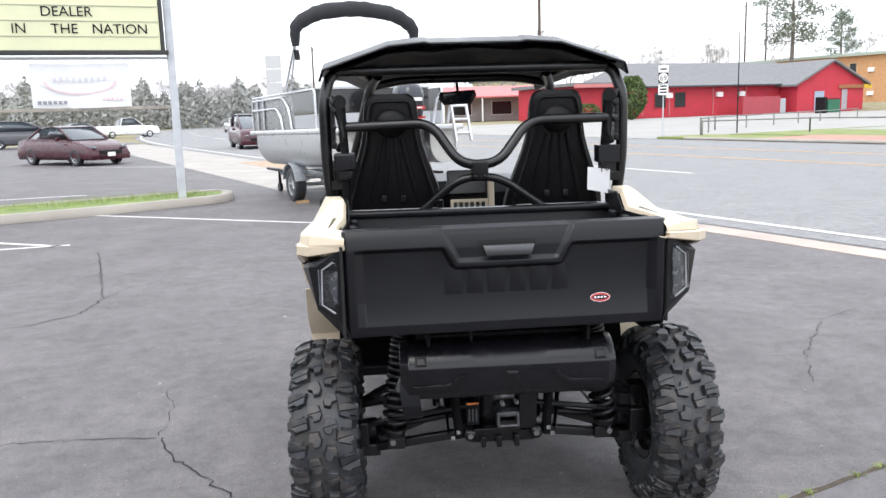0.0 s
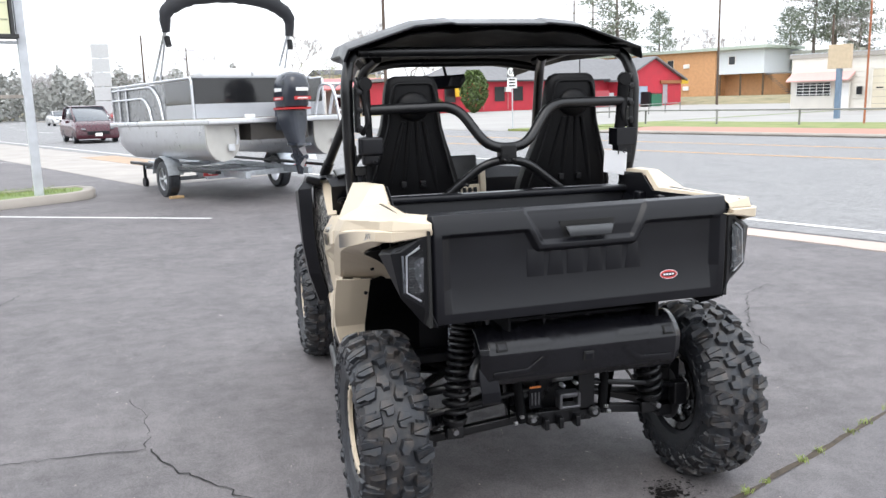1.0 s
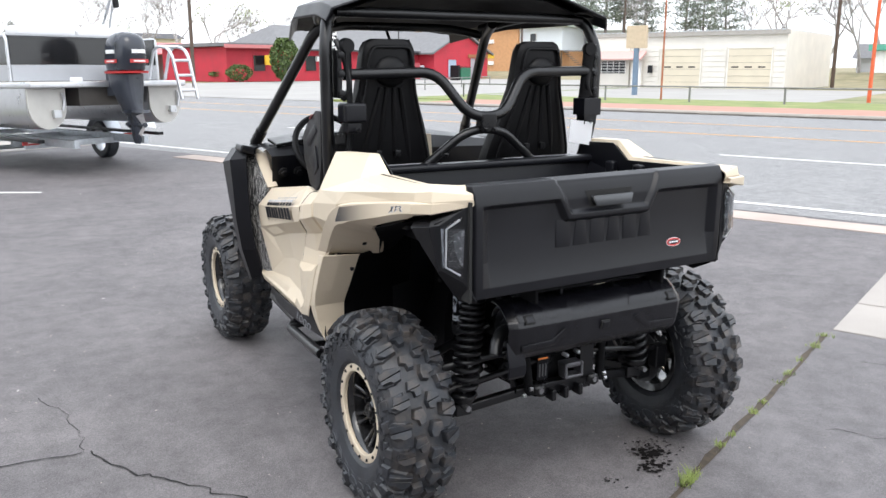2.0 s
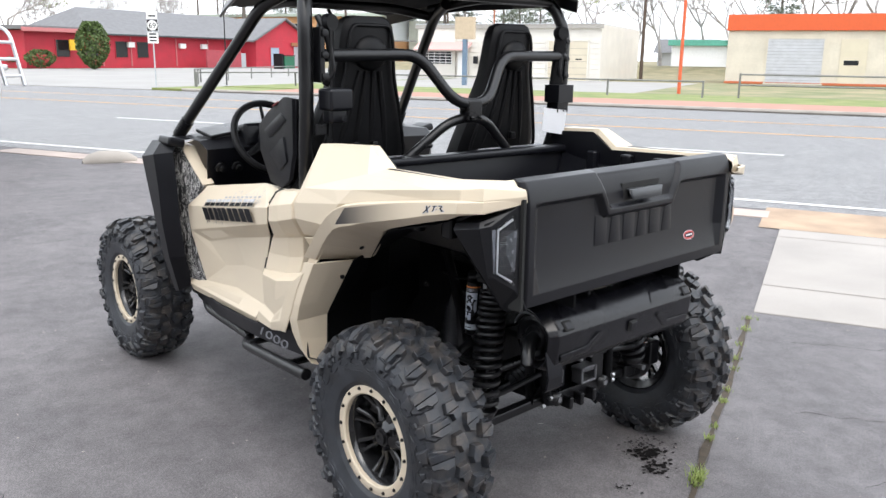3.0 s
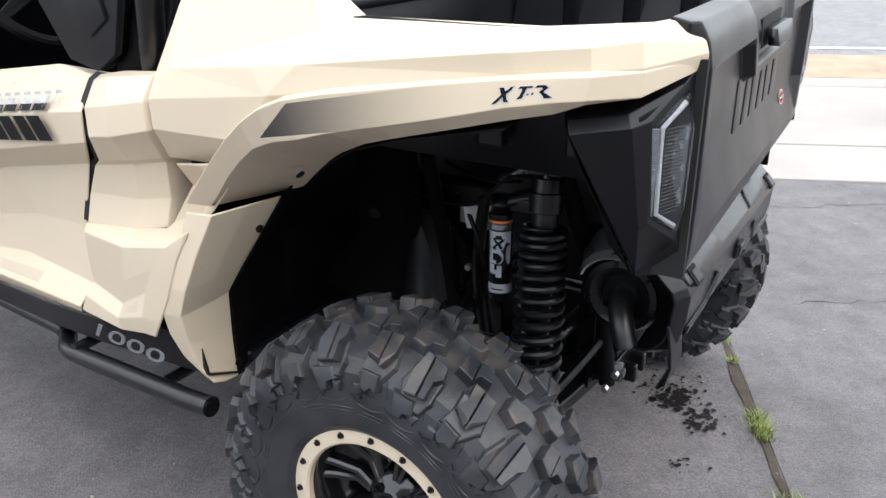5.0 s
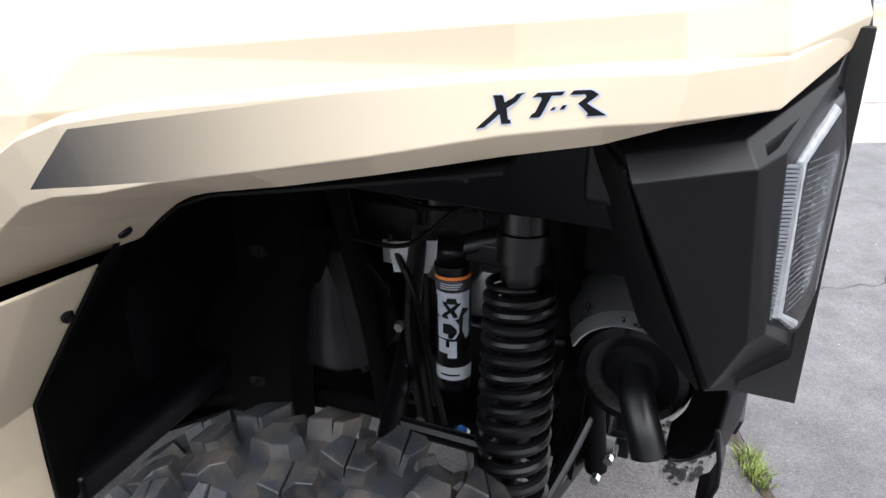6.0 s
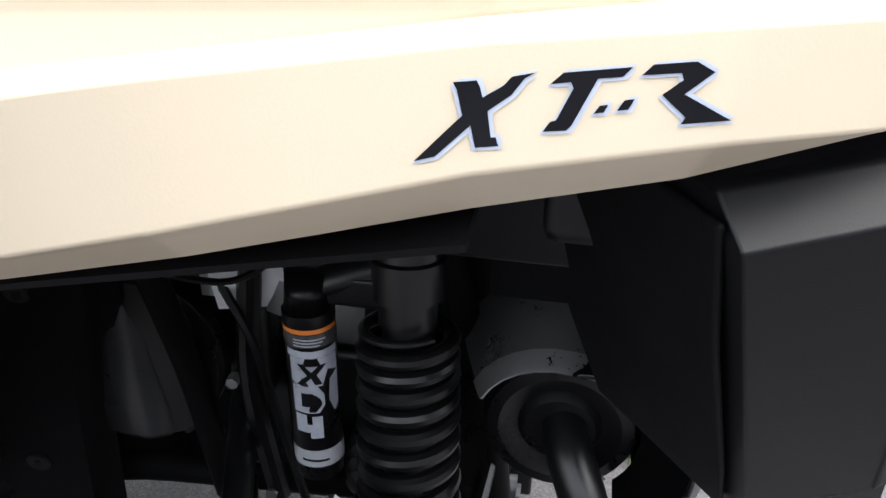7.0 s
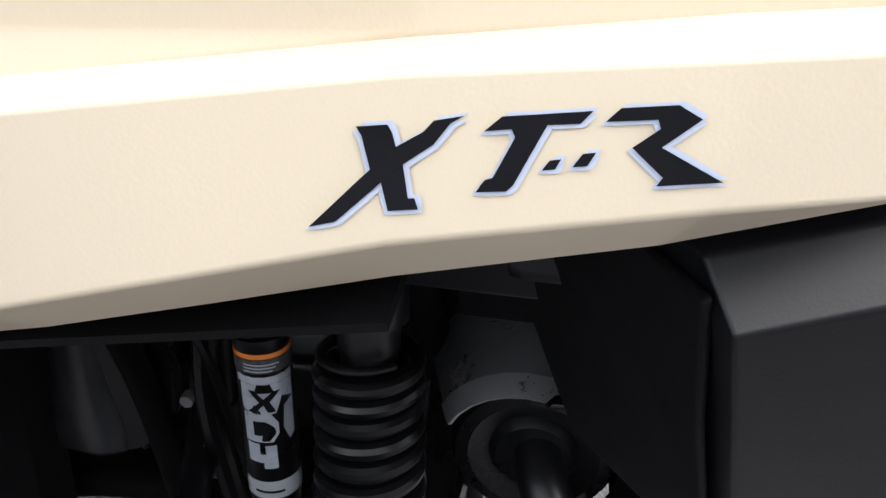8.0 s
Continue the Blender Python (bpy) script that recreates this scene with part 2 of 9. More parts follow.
def coil(bm, a, b, turns, R, r, per=40, seg=10, close=0.45):
    """A spring from a to b, wound closer at its start; R and r run from start to end."""
    a, b = Vector(a), Vector(b)
    d = (b - a).normalized()
    s = d.orthogonal().normalized()
    u = d.cross(s)
    k = int(turns * per)
    pts, rs = [], []
    for i in range(k + 1):
        f = i / k
        g = f * (1 - close) + close * f * f
        w = R[0] + (R[1] - R[0]) * g
        an = 2 * math.pi * i / per
        pts.append(a.lerp(b, g) + (s * math.cos(an) + u * math.sin(an)) * w)
        rs.append((r[0] + (r[1] - r[0]) * g) * min(1, 0.4 + 12 * f, 0.4 + 12 * (1 - f)))
    tube(bm, pts, rs, seg)


def words(name, text, size, material, m, parent=None, depth=0.004, shear=0.0, label="", align="LEFT"):
    cu = bpy.data.curves.new(name, "FONT")
    cu.body, cu.size, cu.extrude, cu.shear, cu.align_x = text, size, depth / 2, shear, align
    tmp = bpy.data.objects.new(name, cu)
    scene.collection.objects.link(tmp)
    me = bpy.data.meshes.new_from_object(tmp.evaluated_get(bpy.context.evaluated_depsgraph_get()))
    bpy.data.objects.remove(tmp)
    me.materials.clear()
    me.materials.append(material)
    ob = new(name, me)
    ob.parent = parent
    ob.matrix_basis = m
    if label:
        tagged(ob, label)
    return ob


def basis(o, x, y):
    """A pose at o with its x and y along the given ways."""
    x = Vector(x).normalized()
    z = x.cross(Vector(y)).normalized()
    y = z.cross(x)
    m = Matrix((x, y, z)).transposed().to_4x4()
    return Matrix.Translation(o) @ m


# ---- the utility vehicle: origin on the ground below its rear axle, y forwards ----
utv = thing("utility_vehicle", "tan and black two-seat off-road utility vehicle parked on asphalt", "off-road vehicle")
WHEEL_R, WHEEL_Z = 0.381, 0.372


def tyre_bm():
    """Carcass and chunky lugs, axle along x, outer side towards -x."""
    bm = bmesh.new()
    prof = [(0.184, -0.100), (0.200, -0.113), (0.240, -0.124), (0.285, -0.127), (0.318, -0.121), (0.341, -0.106), (0.354, -0.080), (0.359, -0.04), (0.360, 0.0)]
    prof = prof + [(r, -h) for r, h in prof[-2::-1]]
    turn = Matrix.Rotation(radians(90), 4, "Y")
    lathe(bm, [(r, -h) for r, h in prof], turn, 72, False, False)
    arc = [0.0]
    for a, b in zip(prof, prof[1:]):
        arc.append(arc[-1] + math.hypot(a[0] - b[0], a[1] - b[1]))
    mid = arc[len(prof) // 2]

    def at(th, s, h):
        """Place at the angle th, the distance s across the tread from its middle, h above the carcass."""
        q = min(max(s + mid, 0.001), arc[-1] - 0.001)
        i = max(j for j in range(len(arc) - 1) if arc[j] <= q)
        f = (q - arc[i]) / (arc[i + 1] - arc[i])
        r, x = prof[i][0] * (1 - f) + prof[i + 1][0] * f, prof[i][1] * (1 - f) + prof[i + 1][1] * f
        # outward way, smoothed between the neighbours
        j0, j1 = max(i - 1, 0), min(i + 2, len(prof) - 1)
        tx, tr = prof[j1][1] - prof[j0][1], prof[j1][0] - prof[j0][0]
        k = math.hypot(tx, tr)
        nr, nx = tx / k, -tr / k
        r, x = r + nr * h, x + nx * h
        return Vector((x, r * math.cos(th), r * math.sin(th)))

    def lug(th, s, shape, h, taper=0.86, sipe=0.0):
        """One rubber block: a polygon of (along, across) in metres about (th, s), with worn edges, cut by a thin sipe if asked."""
        if sipe:
            for sgn in (-1, 1):
                out = []
                for (a0, c0), (a1, c1) in zip(shape, shape[1:] + shape[:1]):
                    k0, k1 = sgn * (a0 + 0.25 * c0) - sipe, sgn * (a1 + 0.25 * c1) - sipe
                    if k0 >= 0:
                        out.append((a0, c0))
                    if k0 * k1 < 0:
                        f = k0 / (k0 - k1)
                        out.append((a0 + (a1 - a0) * f, c0 + (c1 - c0) * f))
                if len(out) > 2:
                    lug(th, s, out, h * (1.0 if sgn < 0 else 0.97), 0.93)
            return
        cx = sum(p[0] for p in shape) / len(shape)
        cy = sum(p[1] for p in shape) / len(shape)
        tilt = rng.uniform(-0.05, 0.05)
        rings = []
        for tp, hh in ((1.16, -0.004), (1.05, 0.003), (taper + (1 - taper) * 0.55, h * 0.78), (taper + (1 - taper) * 0.25, h * 0.95), (taper * 0.93, h)):
            rings.append([bm.verts.new(at(th + (cx + (p[0] - cx) * tp) / 0.36, s + cy + (p[1] - cy) * tp, hh * (1 + tilt * (p[0] - cx) / 0.03))) for p in shape])
        k = len(shape)
        bm.faces.new(rings[-1])
        for lo, hi in zip(rings, rings[1:]):
            for i in range(k):
                bm.faces.new((lo[i], lo[(i + 1) % k], hi[(i + 1) % k], hi[i]))

    def ridge(th0, th1, s0, s1, bow, w, h, k=8):
        """A thin raised rib that bows across the sidewall."""
        rows = []
        for i in range(k + 1):
            f = i / k
            th, s, e = th0 + (th1 - th0) * f, s0 + (s1 - s0) * f + bow * math.sin(math.pi * f), min(1.0, 4 * f, 4 * (1 - f))
            rows.append([bm.verts.new(at(th, s + dx * w, hh * h * e - 0.0005)) for dx, hh in ((-1, 0), (-0.4, 1), (0.4, 1), (1, 0))])
        for a, b in zip(rows, rows[1:]):
            for i in range(3):
                bm.faces.new((a[i], a[i + 1], b[i + 1], b[i]))

    rng = random.Random(3)
    N = 24
    for i in range(N):
        th = 2 * math.pi * i / N
        for sd in (-1, 1):
            o = th + (0.5 * 2 * math.pi / N if sd > 0 else 0) + rng.uniform(-0.012, 0.012)
            big = i % 2 == 0

            def sh(*pts):
                return [(a * 0.86 + rng.uniform(-0.0012, 0.0012), c * sd * 0.95 + rng.uniform(-0.0012, 0.0012)) for a, c in pts]

            # centre blocks, canted and hooked
            lug(o + 0.02, sd * 0.027, sh((-0.034, -0.014), (0.004, -0.026), (0.030, -0.020), (0.036, 0.004), (0.014, 0.010), (0.006, 0.028), (-0.028, 0.022)), 0.021, 0.84, 0.0 if big else 0.0005)
            # shoulder blocks that run over the edge, each with a sipe, above a low step
            if big:
                lug(o + 0.13, sd * 0.104, sh((-0.034, -0.030), (0.034, -0.024), (0.040, 0.020), (0.030, 0.044), (-0.026, 0.048), (-0.040, 0.010)), 0.009, 0.92)
                lug(o + 0.13, sd * 0.090, sh((-0.026, -0.036), (0.022, -0.028), (0.034, -0.006), (0.022, 0.010), (0.026, 0.034), (-0.018, 0.040), (-0.028, 0.008)), 0.024, 0.84, 0.0005)
            else:
                lug(o + 0.13, sd * 0.096, sh((-0.038, -0.026), (0.026, -0.030), (0.040, 0.010), (0.020, 0.042), (-0.034, 0.036), (-0.030, 0.004)), 0.009, 0.92)
                lug(o + 0.13, sd * 0.082, sh((-0.030, -0.030), (0.018, -0.034), (0.030, 0.006), (0.014, 0.030), (-0.026, 0.024), (-0.021, 0.0)), 0.024, 0.84, 0.0005)
            # stepped side biters on the upper wall
            if big:
                lug(o + 0.11, sd * 0.150, sh((-0.038, -0.018), (0.020, -0.020), (0.030, 0.000), (0.006, 0.008), (0.002, 0.022), (-0.022, 0.024), (-0.030, 0.006)), 0.013, 0.78)
                lug(o + 0.17, sd * 0.160, sh((-0.012, -0.010), (0.016, -0.006), (0.010, 0.012), (-0.006, 0.010)), 0.007, 0.7)
            else:
                lug(o + 0.12, sd * 0.140, sh((-0.026, -0.020), (0.022, -0.018), (0.028, 0.010), (0.010, 0.006), (-0.008, 0.020), (-0.024, 0.008)), 0.014, 0.78)
                lug(o + 0.05, sd * 0.160, sh((-0.016, -0.008), (0.006, -0.012), (0.014, 0.006), (-0.008, 0.012)), 0.006, 0.7)
            # chevrons and thin curved ribs that bow round the blocks
            lug(o + 0.02, sd * 0.176, sh((-0.016, -0.004), (0.0, 0.006), (0.016, -0.004), (0.016, 0.002), (0.0, 0.012), (-0.016, 0.002)), 0.004, 0.85)
            ridge(o - 0.03, o + 0.24, sd * 0.180, sd * 0.184, sd * 0.014, 0.0022, 0.003)
            ridge(o + 0.02, o + 0.16, sd * 0.124, sd * 0.170, sd * 0.016, 0.0020, 0.003)
            ridge(o + 0.17, o + 0.24, sd * 0.110, sd * 0.165, sd * -0.010, 0.0018, 0.0025)
    for sd in (-1, 1):
        for s0, w in ((0.206, 0.002), (0.213, 0.0012)):
            for i in range(24):
                ridge(2 * math.pi * i / 24, 2 * math.pi * (i + 1.02) / 24, sd * s0, sd * s0, 0, w, 0.0018, 3)
    return bm


def rim_bm():
    bm = bmesh.new()
    turn = Matrix.Rotation(radians(-90), 4, "Y")
    # barrel, open to the outside; heights count outwards
    lathe(bm, [(0.178, -0.10), (0.183, -0.095), (0.168, -0.07), (0.160, 0.0), (0.166, 0.075), (0.176, 0.088), (0.170, 0.090), (0.158, 0.078), (0.150, 0.06), (0.150, -0.09)], turn, 48, True)
    # hub and disc
    lathe(bm, [(0.001, 0.062), (0.030, 0.060), (0.036, 0.052), (0.050, 0.046), (0.062, 0.030), (0.062, -0.01), (0.001, -0.01)], turn, 28)
    for i in range(8):
        for w in (-0.085, 0.085):
            a = 2 * math.pi * i / 8 + w
            b = 2 * math.pi * i / 8 + w * 1.5
            ca, sa, cb, sb = math.cos(a), math.sin(a), math.cos(b), math.sin(b)
            rings = []
            for r, x, hw, d in ((0.045, -0.040, 0.008, 0.020), (0.09, -0.030, 0.0075, 0.018), (0.13, -0.046, 0.008, 0.02), (0.160, -0.062, 0.010, 0.022)):
                f = (r - 0.045) / 0.115
                cc, ss = ca * (1 - f) + cb * f, sa * (1 - f) + sb * f
                o = Vector((x, r * cc, r * ss))
                t = Vector((0, -ss, cc))
                rings.append([o + t * hw, o + t * hw * 0.5 + Vector((-0.005, 0, 0)), o - t * hw * 0.5 + Vector((-0.005, 0, 0)), o - t * hw, o - t * hw + Vector((d, 0, 0)), o + t * hw + Vector((d, 0, 0))])
            loft(bm, rings)
    return bm


def ring_bm():
    bm = bmesh.new()
    turn = Matrix.Rotation(radians(-90), 4, "Y")
    lathe(bm, [(0.156, 0.086), (0.156, 0.098), (0.160, 0.102), (0.190, 0.102), (0.195, 0.098), (0.195, 0.086)], turn, 64, True)
    return bm


def bolts_bm(r, n, x, size, h):
    bm = bmesh.new()
    turn = Matrix.Rotation(radians(-90), 4, "Y")
    for i in range(n):
        a = 2 * math.pi * (i + 0.5) / n
        m = turn @ Matrix.Translation((r * math.cos(a), r * math.sin(a), x))
        lathe(bm, [(size * 1.25, 0), (size * 1.25, h * 0.25), (size, h * 0.3), (size * 0.9, h), (size * 0.45, h), (size * 0.4, h * 0.6), (0.0005, h * 0.6)], m, 10)
    return bm


# rubber, dusty where the tread has met the ground
TYREM = RUB.copy()
TYREM.name = "dusty_tyre_rubber"
tn, tl = TYREM.node_tree.nodes, TYREM.node_tree.links
tco, tsep, tlen, tmap, tmix = tn.new("ShaderNodeTexCoord"), tn.new("ShaderNodeSeparateXYZ"), tn.new("ShaderNodeVectorMath"), tn.new("ShaderNodeMapRange"), tn.new("ShaderNodeMix")
tscale, tnoise, tmul = tn.new("ShaderNodeVectorMath"), tn.new("ShaderNodeTexNoise"), tn.new("ShaderNodeMath")
tscale.operation, tlen.operation, tmul.operation = "MULTIPLY", "LENGTH", "MULTIPLY"
tscale.inputs[1].default_value = (0, 1, 1)
tl.new(tco.outputs["Object"], tscale.inputs[0])
tl.new(tscale.outputs[0], tlen.inputs[0])
tl.new(tlen.outputs["Value"], tmap.inputs["Value"])
tmap.inputs["From Min"].default_value, tmap.inputs["From Max"].default_value = 0.30, 0.378
tmap.inputs["To Min"].default_value, tmap.inputs["To Max"].default_value = 0.12, 1.0
tnoise.inputs["Scale"].default_value, tnoise.inputs["Detail"].default_value = 19, 8
tnoise.inputs["Roughness"].default_value = 0.68
tpatch = tn.new("ShaderNodeMapRange")
tpatch.inputs["From Min"].default_value, tpatch.inputs["From Max"].default_value = 0.46, 0.72
tl.new(tco.outputs["Object"], tnoise.inputs["Vector"])
tl.new(tmap.outputs["Result"], tmul.inputs[0])
tl.new(tnoise.outputs["Fac"], tpatch.inputs["Value"])
tl.new(tpatch.outputs["Result"], tmul.inputs[1])
tmix.data_type = "RGBA"
tl.new(tmul.outputs[0], tmix.inputs[0])
tl.new(tn["Principled BSDF"].inputs["Base Color"].links[0].from_socket, tmix.inputs[6])
tmix.inputs[7].default_value = (0.092, 0.076, 0.064, 1)
tl.new(tmix.outputs[2], tn["Principled BSDF"].inputs["Base Color"])
TYRE_ME = mesh_of("tyre", tyre_bm(), TYREM, 0, 20)
RIM_ME = mesh_of("rim", rim_bm(), mat("gloss_black_wheel", (0.010, 0.010, 0.011), 0.16, var=0.2, scale=12, spec=0.7), 0, 35)
RING_ME = mesh_of("ring", ring_bm(), TAN, 0, 40)
RBOLT_ME = mesh_of("ring_bolt", bolts_bm(0.0, 1, 0.101, 0.0055, 0.006), BLKM, 0, 40)
LUG_ME = mesh_of("wheel_nut", bolts_bm(0.0, 1, 0.052, 0.008, 0.016), BLKM, 0, 40)
CAP_ME = mesh_of("hub_cap", bolts_bm(0.0, 1, 0.058, 0.026, 0.012), BLKS, 0, 40)
WHEEL_X = 0.702
for sx in (-1, 1):
    for wy in (0.0, 2.31):
        hub = new("wheel", TYRE_ME)
        hub.name = "wheel"
        hub.parent = utv
        hub.matrix_basis = pose(sx * (0.656 if wy else WHEEL_X) + (0.012 if wy == 0 else 0.0), wy + (0.0 if wy else 0.030), WHEEL_Z, (37 if wy else 12), 0, 0 if sx < 0 else 180)
        tagged(hub, "chunky all-terrain tyre with dusty lugs on a black rim")
        for nm, me, lb in (("rim", RIM_ME, "gloss black twin-spoke alloy rim"), ("beadlock_ring", RING_ME, "tan ring bolted round the rim"), ("hub_cap", CAP_ME, "")):
            o = new(nm, me)
            o.parent = hub
            if lb:
                tagged(o, lb)
        for nm, me, count, rad in (("ring_bolt", RBOLT_ME, 16, 0.1755), ("wheel_nut", LUG_ME, 4, 0.040)):
            for i in range(count):
                o = new(nm, me)
                o.parent = hub
                an = 2 * math.pi * (i + 0.5) / count
                o.location = (0, rad * math.cos(an), rad * math.sin(an))

# -- rear bed sides, tan: rail, shoulder, ledge, side --
def lerp_at(y, ys, vs):
    for (a, va), (b, vb) in zip(zip(ys, vs), zip(ys[1:], vs[1:])):
        if (a - y) * (b - y) <= 0:
            t = (y - a) / (b - a)
            return va + (vb - va) * t
    return vs[0] if abs(y - ys[0]) < abs(y - ys[-1]) else vs[-1]


def shell(verts, faces, thick=0.004, bevel=0.004):
    """A moulded panel of flat facets with softly rounded creases, given depth inwards."""
    bm = bmesh.new()
    vs = [bm.verts.new(p) for p in verts]
    fs = [bm.faces.new([vs[i] for i in f]) for f in faces]
    bmesh.ops.recalc_face_normals(bm, faces=fs)
    if sum((f.normal.x * -1 + f.normal.z * 0.3) * f.calc_area() for f in fs) < 0:
        bmesh.ops.reverse_faces(bm, faces=fs)
    bm.normal_update()
    rim = [e for e in bm.edges if len(e.link_faces) == 1]
    back = {v: bm.verts.new(v.co - v.normal * thick) for v in vs}
    for f in fs:
        bm.faces.new([back[v] for v in reversed(f.verts)])
    for e in rim:
        l = e.link_loops[0]
        p, q = l.vert, l.link_loop_next.vert
        bm.faces.new((q, p, back[p], back[q]))
    es = [e for e in bm.edges if len(e.link_faces) == 2 and e.calc_face_angle(0) > radians(5)]
    bmesh.ops.bevel(bm, geom=es, offset=bevel, segments=2, profile=0.5, affect="EDGES", clamp_overlap=True)
    bmesh.ops.recalc_face_normals(bm, faces=bm.faces)
    return bm


def facet_mesh(name, bm, material):
    """Normals weighted by area, so that facets stay flat and creases round."""
    bm.normal_update()
    ns = []
    for v in bm.verts:
        n = Vector((0, 0, 0))
        for f in v.link_faces:
            n += f.normal * f.calc_area()
        ns.append(n.normalized() if n.length > 1e-12 else v.normal.copy())
    for f in bm.faces:
        f.smooth = True
    me = bpy.data.meshes.new(name)
    bm.to_mesh(me)
    bm.free()
    me.normals_split_custom_set_from_vertices(ns)
    me.materials.append(material)
    return me


def panel(name, verts, faces, material, parent, label="", thick=0.004, bevel=0.004, both=True):
    bm = shell(verts, faces, thick, bevel)
    other = mirrored(bm) if both else None
    out = []
    for b in (bm, other):
        if b is not None:
            ob = new(name, facet_mesh(name, b, material))
            ob.parent = parent
            if label:
                tagged(ob, label)
            out.append(ob)
    return out


def grid(rows):
    """Points and quads of rows of equal length."""
    k = len(rows[0])
    return [p for r in rows for p in r], [(i * k + j, i * k + j + 1, (i + 1) * k + j + 1, (i + 1) * k + j) for i in range(len(rows) - 1) for j in range(k - 1)]


# the bed side: hump behind the post, sloping deck to the crease, side face, undercut, tail
BV = {
    "fi": (-0.612, 0.474, 1.272), "ft": (-0.624, 0.472, 1.300), "p1": (-0.690, 0.457, 1.303), "p2": (-0.646, 0.226, 1.312), "i2": (-0.600, 0.236, 1.311), "j2": (-0.590, 0.238, 1.288),
    "p3": (-0.636, 0.140, 1.245), "i3": (-0.600, 0.142, 1.243), "j3": (-0.588, 0.142, 1.220),
    "p4": (-0.652, -0.195, 1.249), "i4": (-0.612, -0.195, 1.249), "j4": (-0.600, -0.195, 1.226),
    "p5": (-0.612, -0.348, 1.260), "i5": (-0.580, -0.342, 1.260), "j5": (-0.570, -0.340, 1.237),
    "p6": (-0.561, -0.376, 1.264), "i6": (-0.540, -0.368, 1.264), "j6": (-0.530, -0.362, 1.241),
    "r1": (-0.758, 0.462, 1.153), "r3": (-0.722, 0.136, 1.236),
    "s2": (-0.776, 0.250, 1.176), "s3": (-0.776, 0.150, 1.188), "s4": (-0.740, -0.200, 1.230), "t4": (-0.724, -0.308, 1.242), "s5": (-0.690, -0.366, 1.250), "s6": (-0.571, -0.416, 1.238),
    "k": (-0.792, 0.205, 1.136), "m4": (-0.738, -0.200, 1.199), "n4": (-0.728, -0.312, 1.211), "m5": (-0.697, -0.372, 1.216), "m6": (-0.573, -0.422, 1.223),
    "e1": (-0.752, 0.505, 1.139), "e2": (-0.775, 0.507, 1.096), "e3": (-0.778, 0.502, 1.042), "e4": (-0.724, 0.534, 0.972),
    "d1": (-0.705, 0.497, 1.135), "d2": (-0.735, 0.492, 1.090), "d3": (-0.738, 0.490, 1.045), "d4": (-0.690, 0.515, 0.975),
    "v3": (-0.788, 0.262, 1.052), "v4": (-0.745, 0.310, 0.988),
    "h4": (-0.722, -0.200, 1.160), "g4": (-0.712, -0.308, 1.178), "h5": (-0.690, -0.366, 1.184), "h6": (-0.566, -0.420, 1.200), "hk": (-0.765, 0.160, 1.105),
}
BF = ["fi ft i2 j2", "ft p1 p2 i2", "j2 i2 i3 j3", "i2 p2 p3 i3", "j3 i3 i4 j4", "i3 p3 p4 i4", "j4 i4 i5 j5", "i4 p4 p5 i5", "j5 i5 i6 j6", "i5 p5 p6 i6",
      "p1 r1 r3 p2", "p2 r3 p3", "r1 s2 r3", "s2 s3 r3", "r3 s3 s4", "r3 s4 p4 p3", "p4 s4 t4 p5", "p5 t4 s5", "p5 s5 s6 p6",
      "r1 e1 e2", "r1 e2 k", "r1 k s2", "s2 k s3", "s3 k m4", "s3 m4 s4", "s4 m4 n4 t4", "t4 n4 m5 s5", "s5 m5 m6 s6", "p1 e1 r1",
      "e2 e3 v3 k", "e3 e4 v4 v3", "k hk h4 m4", "m4 h4 g4 n4", "n4 g4 h5 m5", "m5 h5 h6 m6", "k v3 hk",
      "e1 d1 d2 e2", "e2 d2 d3 e3", "e3 d3 d4 e4", "ft d1 e1 p1"]
bk = list(BV)
bed_sides = panel("bed_side", [BV[k] for k in bk], [[bk.index(k) for k in f.split()] for f in BF], TAN, utv, "", 0.004, 0.0045)
bed_sides[1].matrix_basis = Matrix.Translation((0, 0.026, 0))

# the flare's paint: tan with a dark printed stripe that fades to the rear
FLARE = TAN.copy()
FLARE.name = "tan_paint_with_stripe"
sn, sl = FLARE.node_tree.nodes, FLARE.node_tree.links
sco, ssep = sn.new("ShaderNodeTexCoord"), sn.new("ShaderNodeSeparateXYZ")
sl.new(sco.outputs["Object"], ssep.inputs["Vector"])


def calc(op, a, b=0.0, c=0.0):
    n = sn.new("ShaderNodeMath")
    n.operation = op
    for i, v in enumerate((a, b, c)):
        if isinstance(v, (int, float)):
            n.inputs[i].default_value = v
        else:
            sl.new(v, n.inputs[i])
    return n.outputs[0]


height = calc("DIVIDE", calc("ADD", calc("MULTIPLY_ADD", ssep.outputs["Y"], 0.19, ssep.outputs["Z"]), -1.1085), 0.0530)
inside = calc("MULTIPLY", calc("GREATER_THAN", height, 0.0), calc("LESS_THAN", height, 1.0))
inside = calc("MULTIPLY", inside, calc("LESS_THAN", ssep.outputs["Y"], calc("MULTIPLY_ADD", height, -0.071, 0.226)))
fade = sn.new("ShaderNodeMapRange")
fade.interpolation_type = "SMOOTHSTEP"
fade.inputs["From Min"].default_value, fade.inputs["From Max"].default_value = -0.16, 0.26
sl.new(ssep.outputs["Y"], fade.inputs["Value"])
smix = sn.new("ShaderNodeMix")
smix.data_type = "RGBA"
sl.new(calc("MULTIPLY", inside, fade.outputs["Result"]), smix.inputs[0])
sl.new(sn["Principled BSDF"].inputs["Base Color"].links[0].from_socket, smix.inputs[6])
smix.inputs[7].default_value = (0.030, 0.031, 0.038, 1)
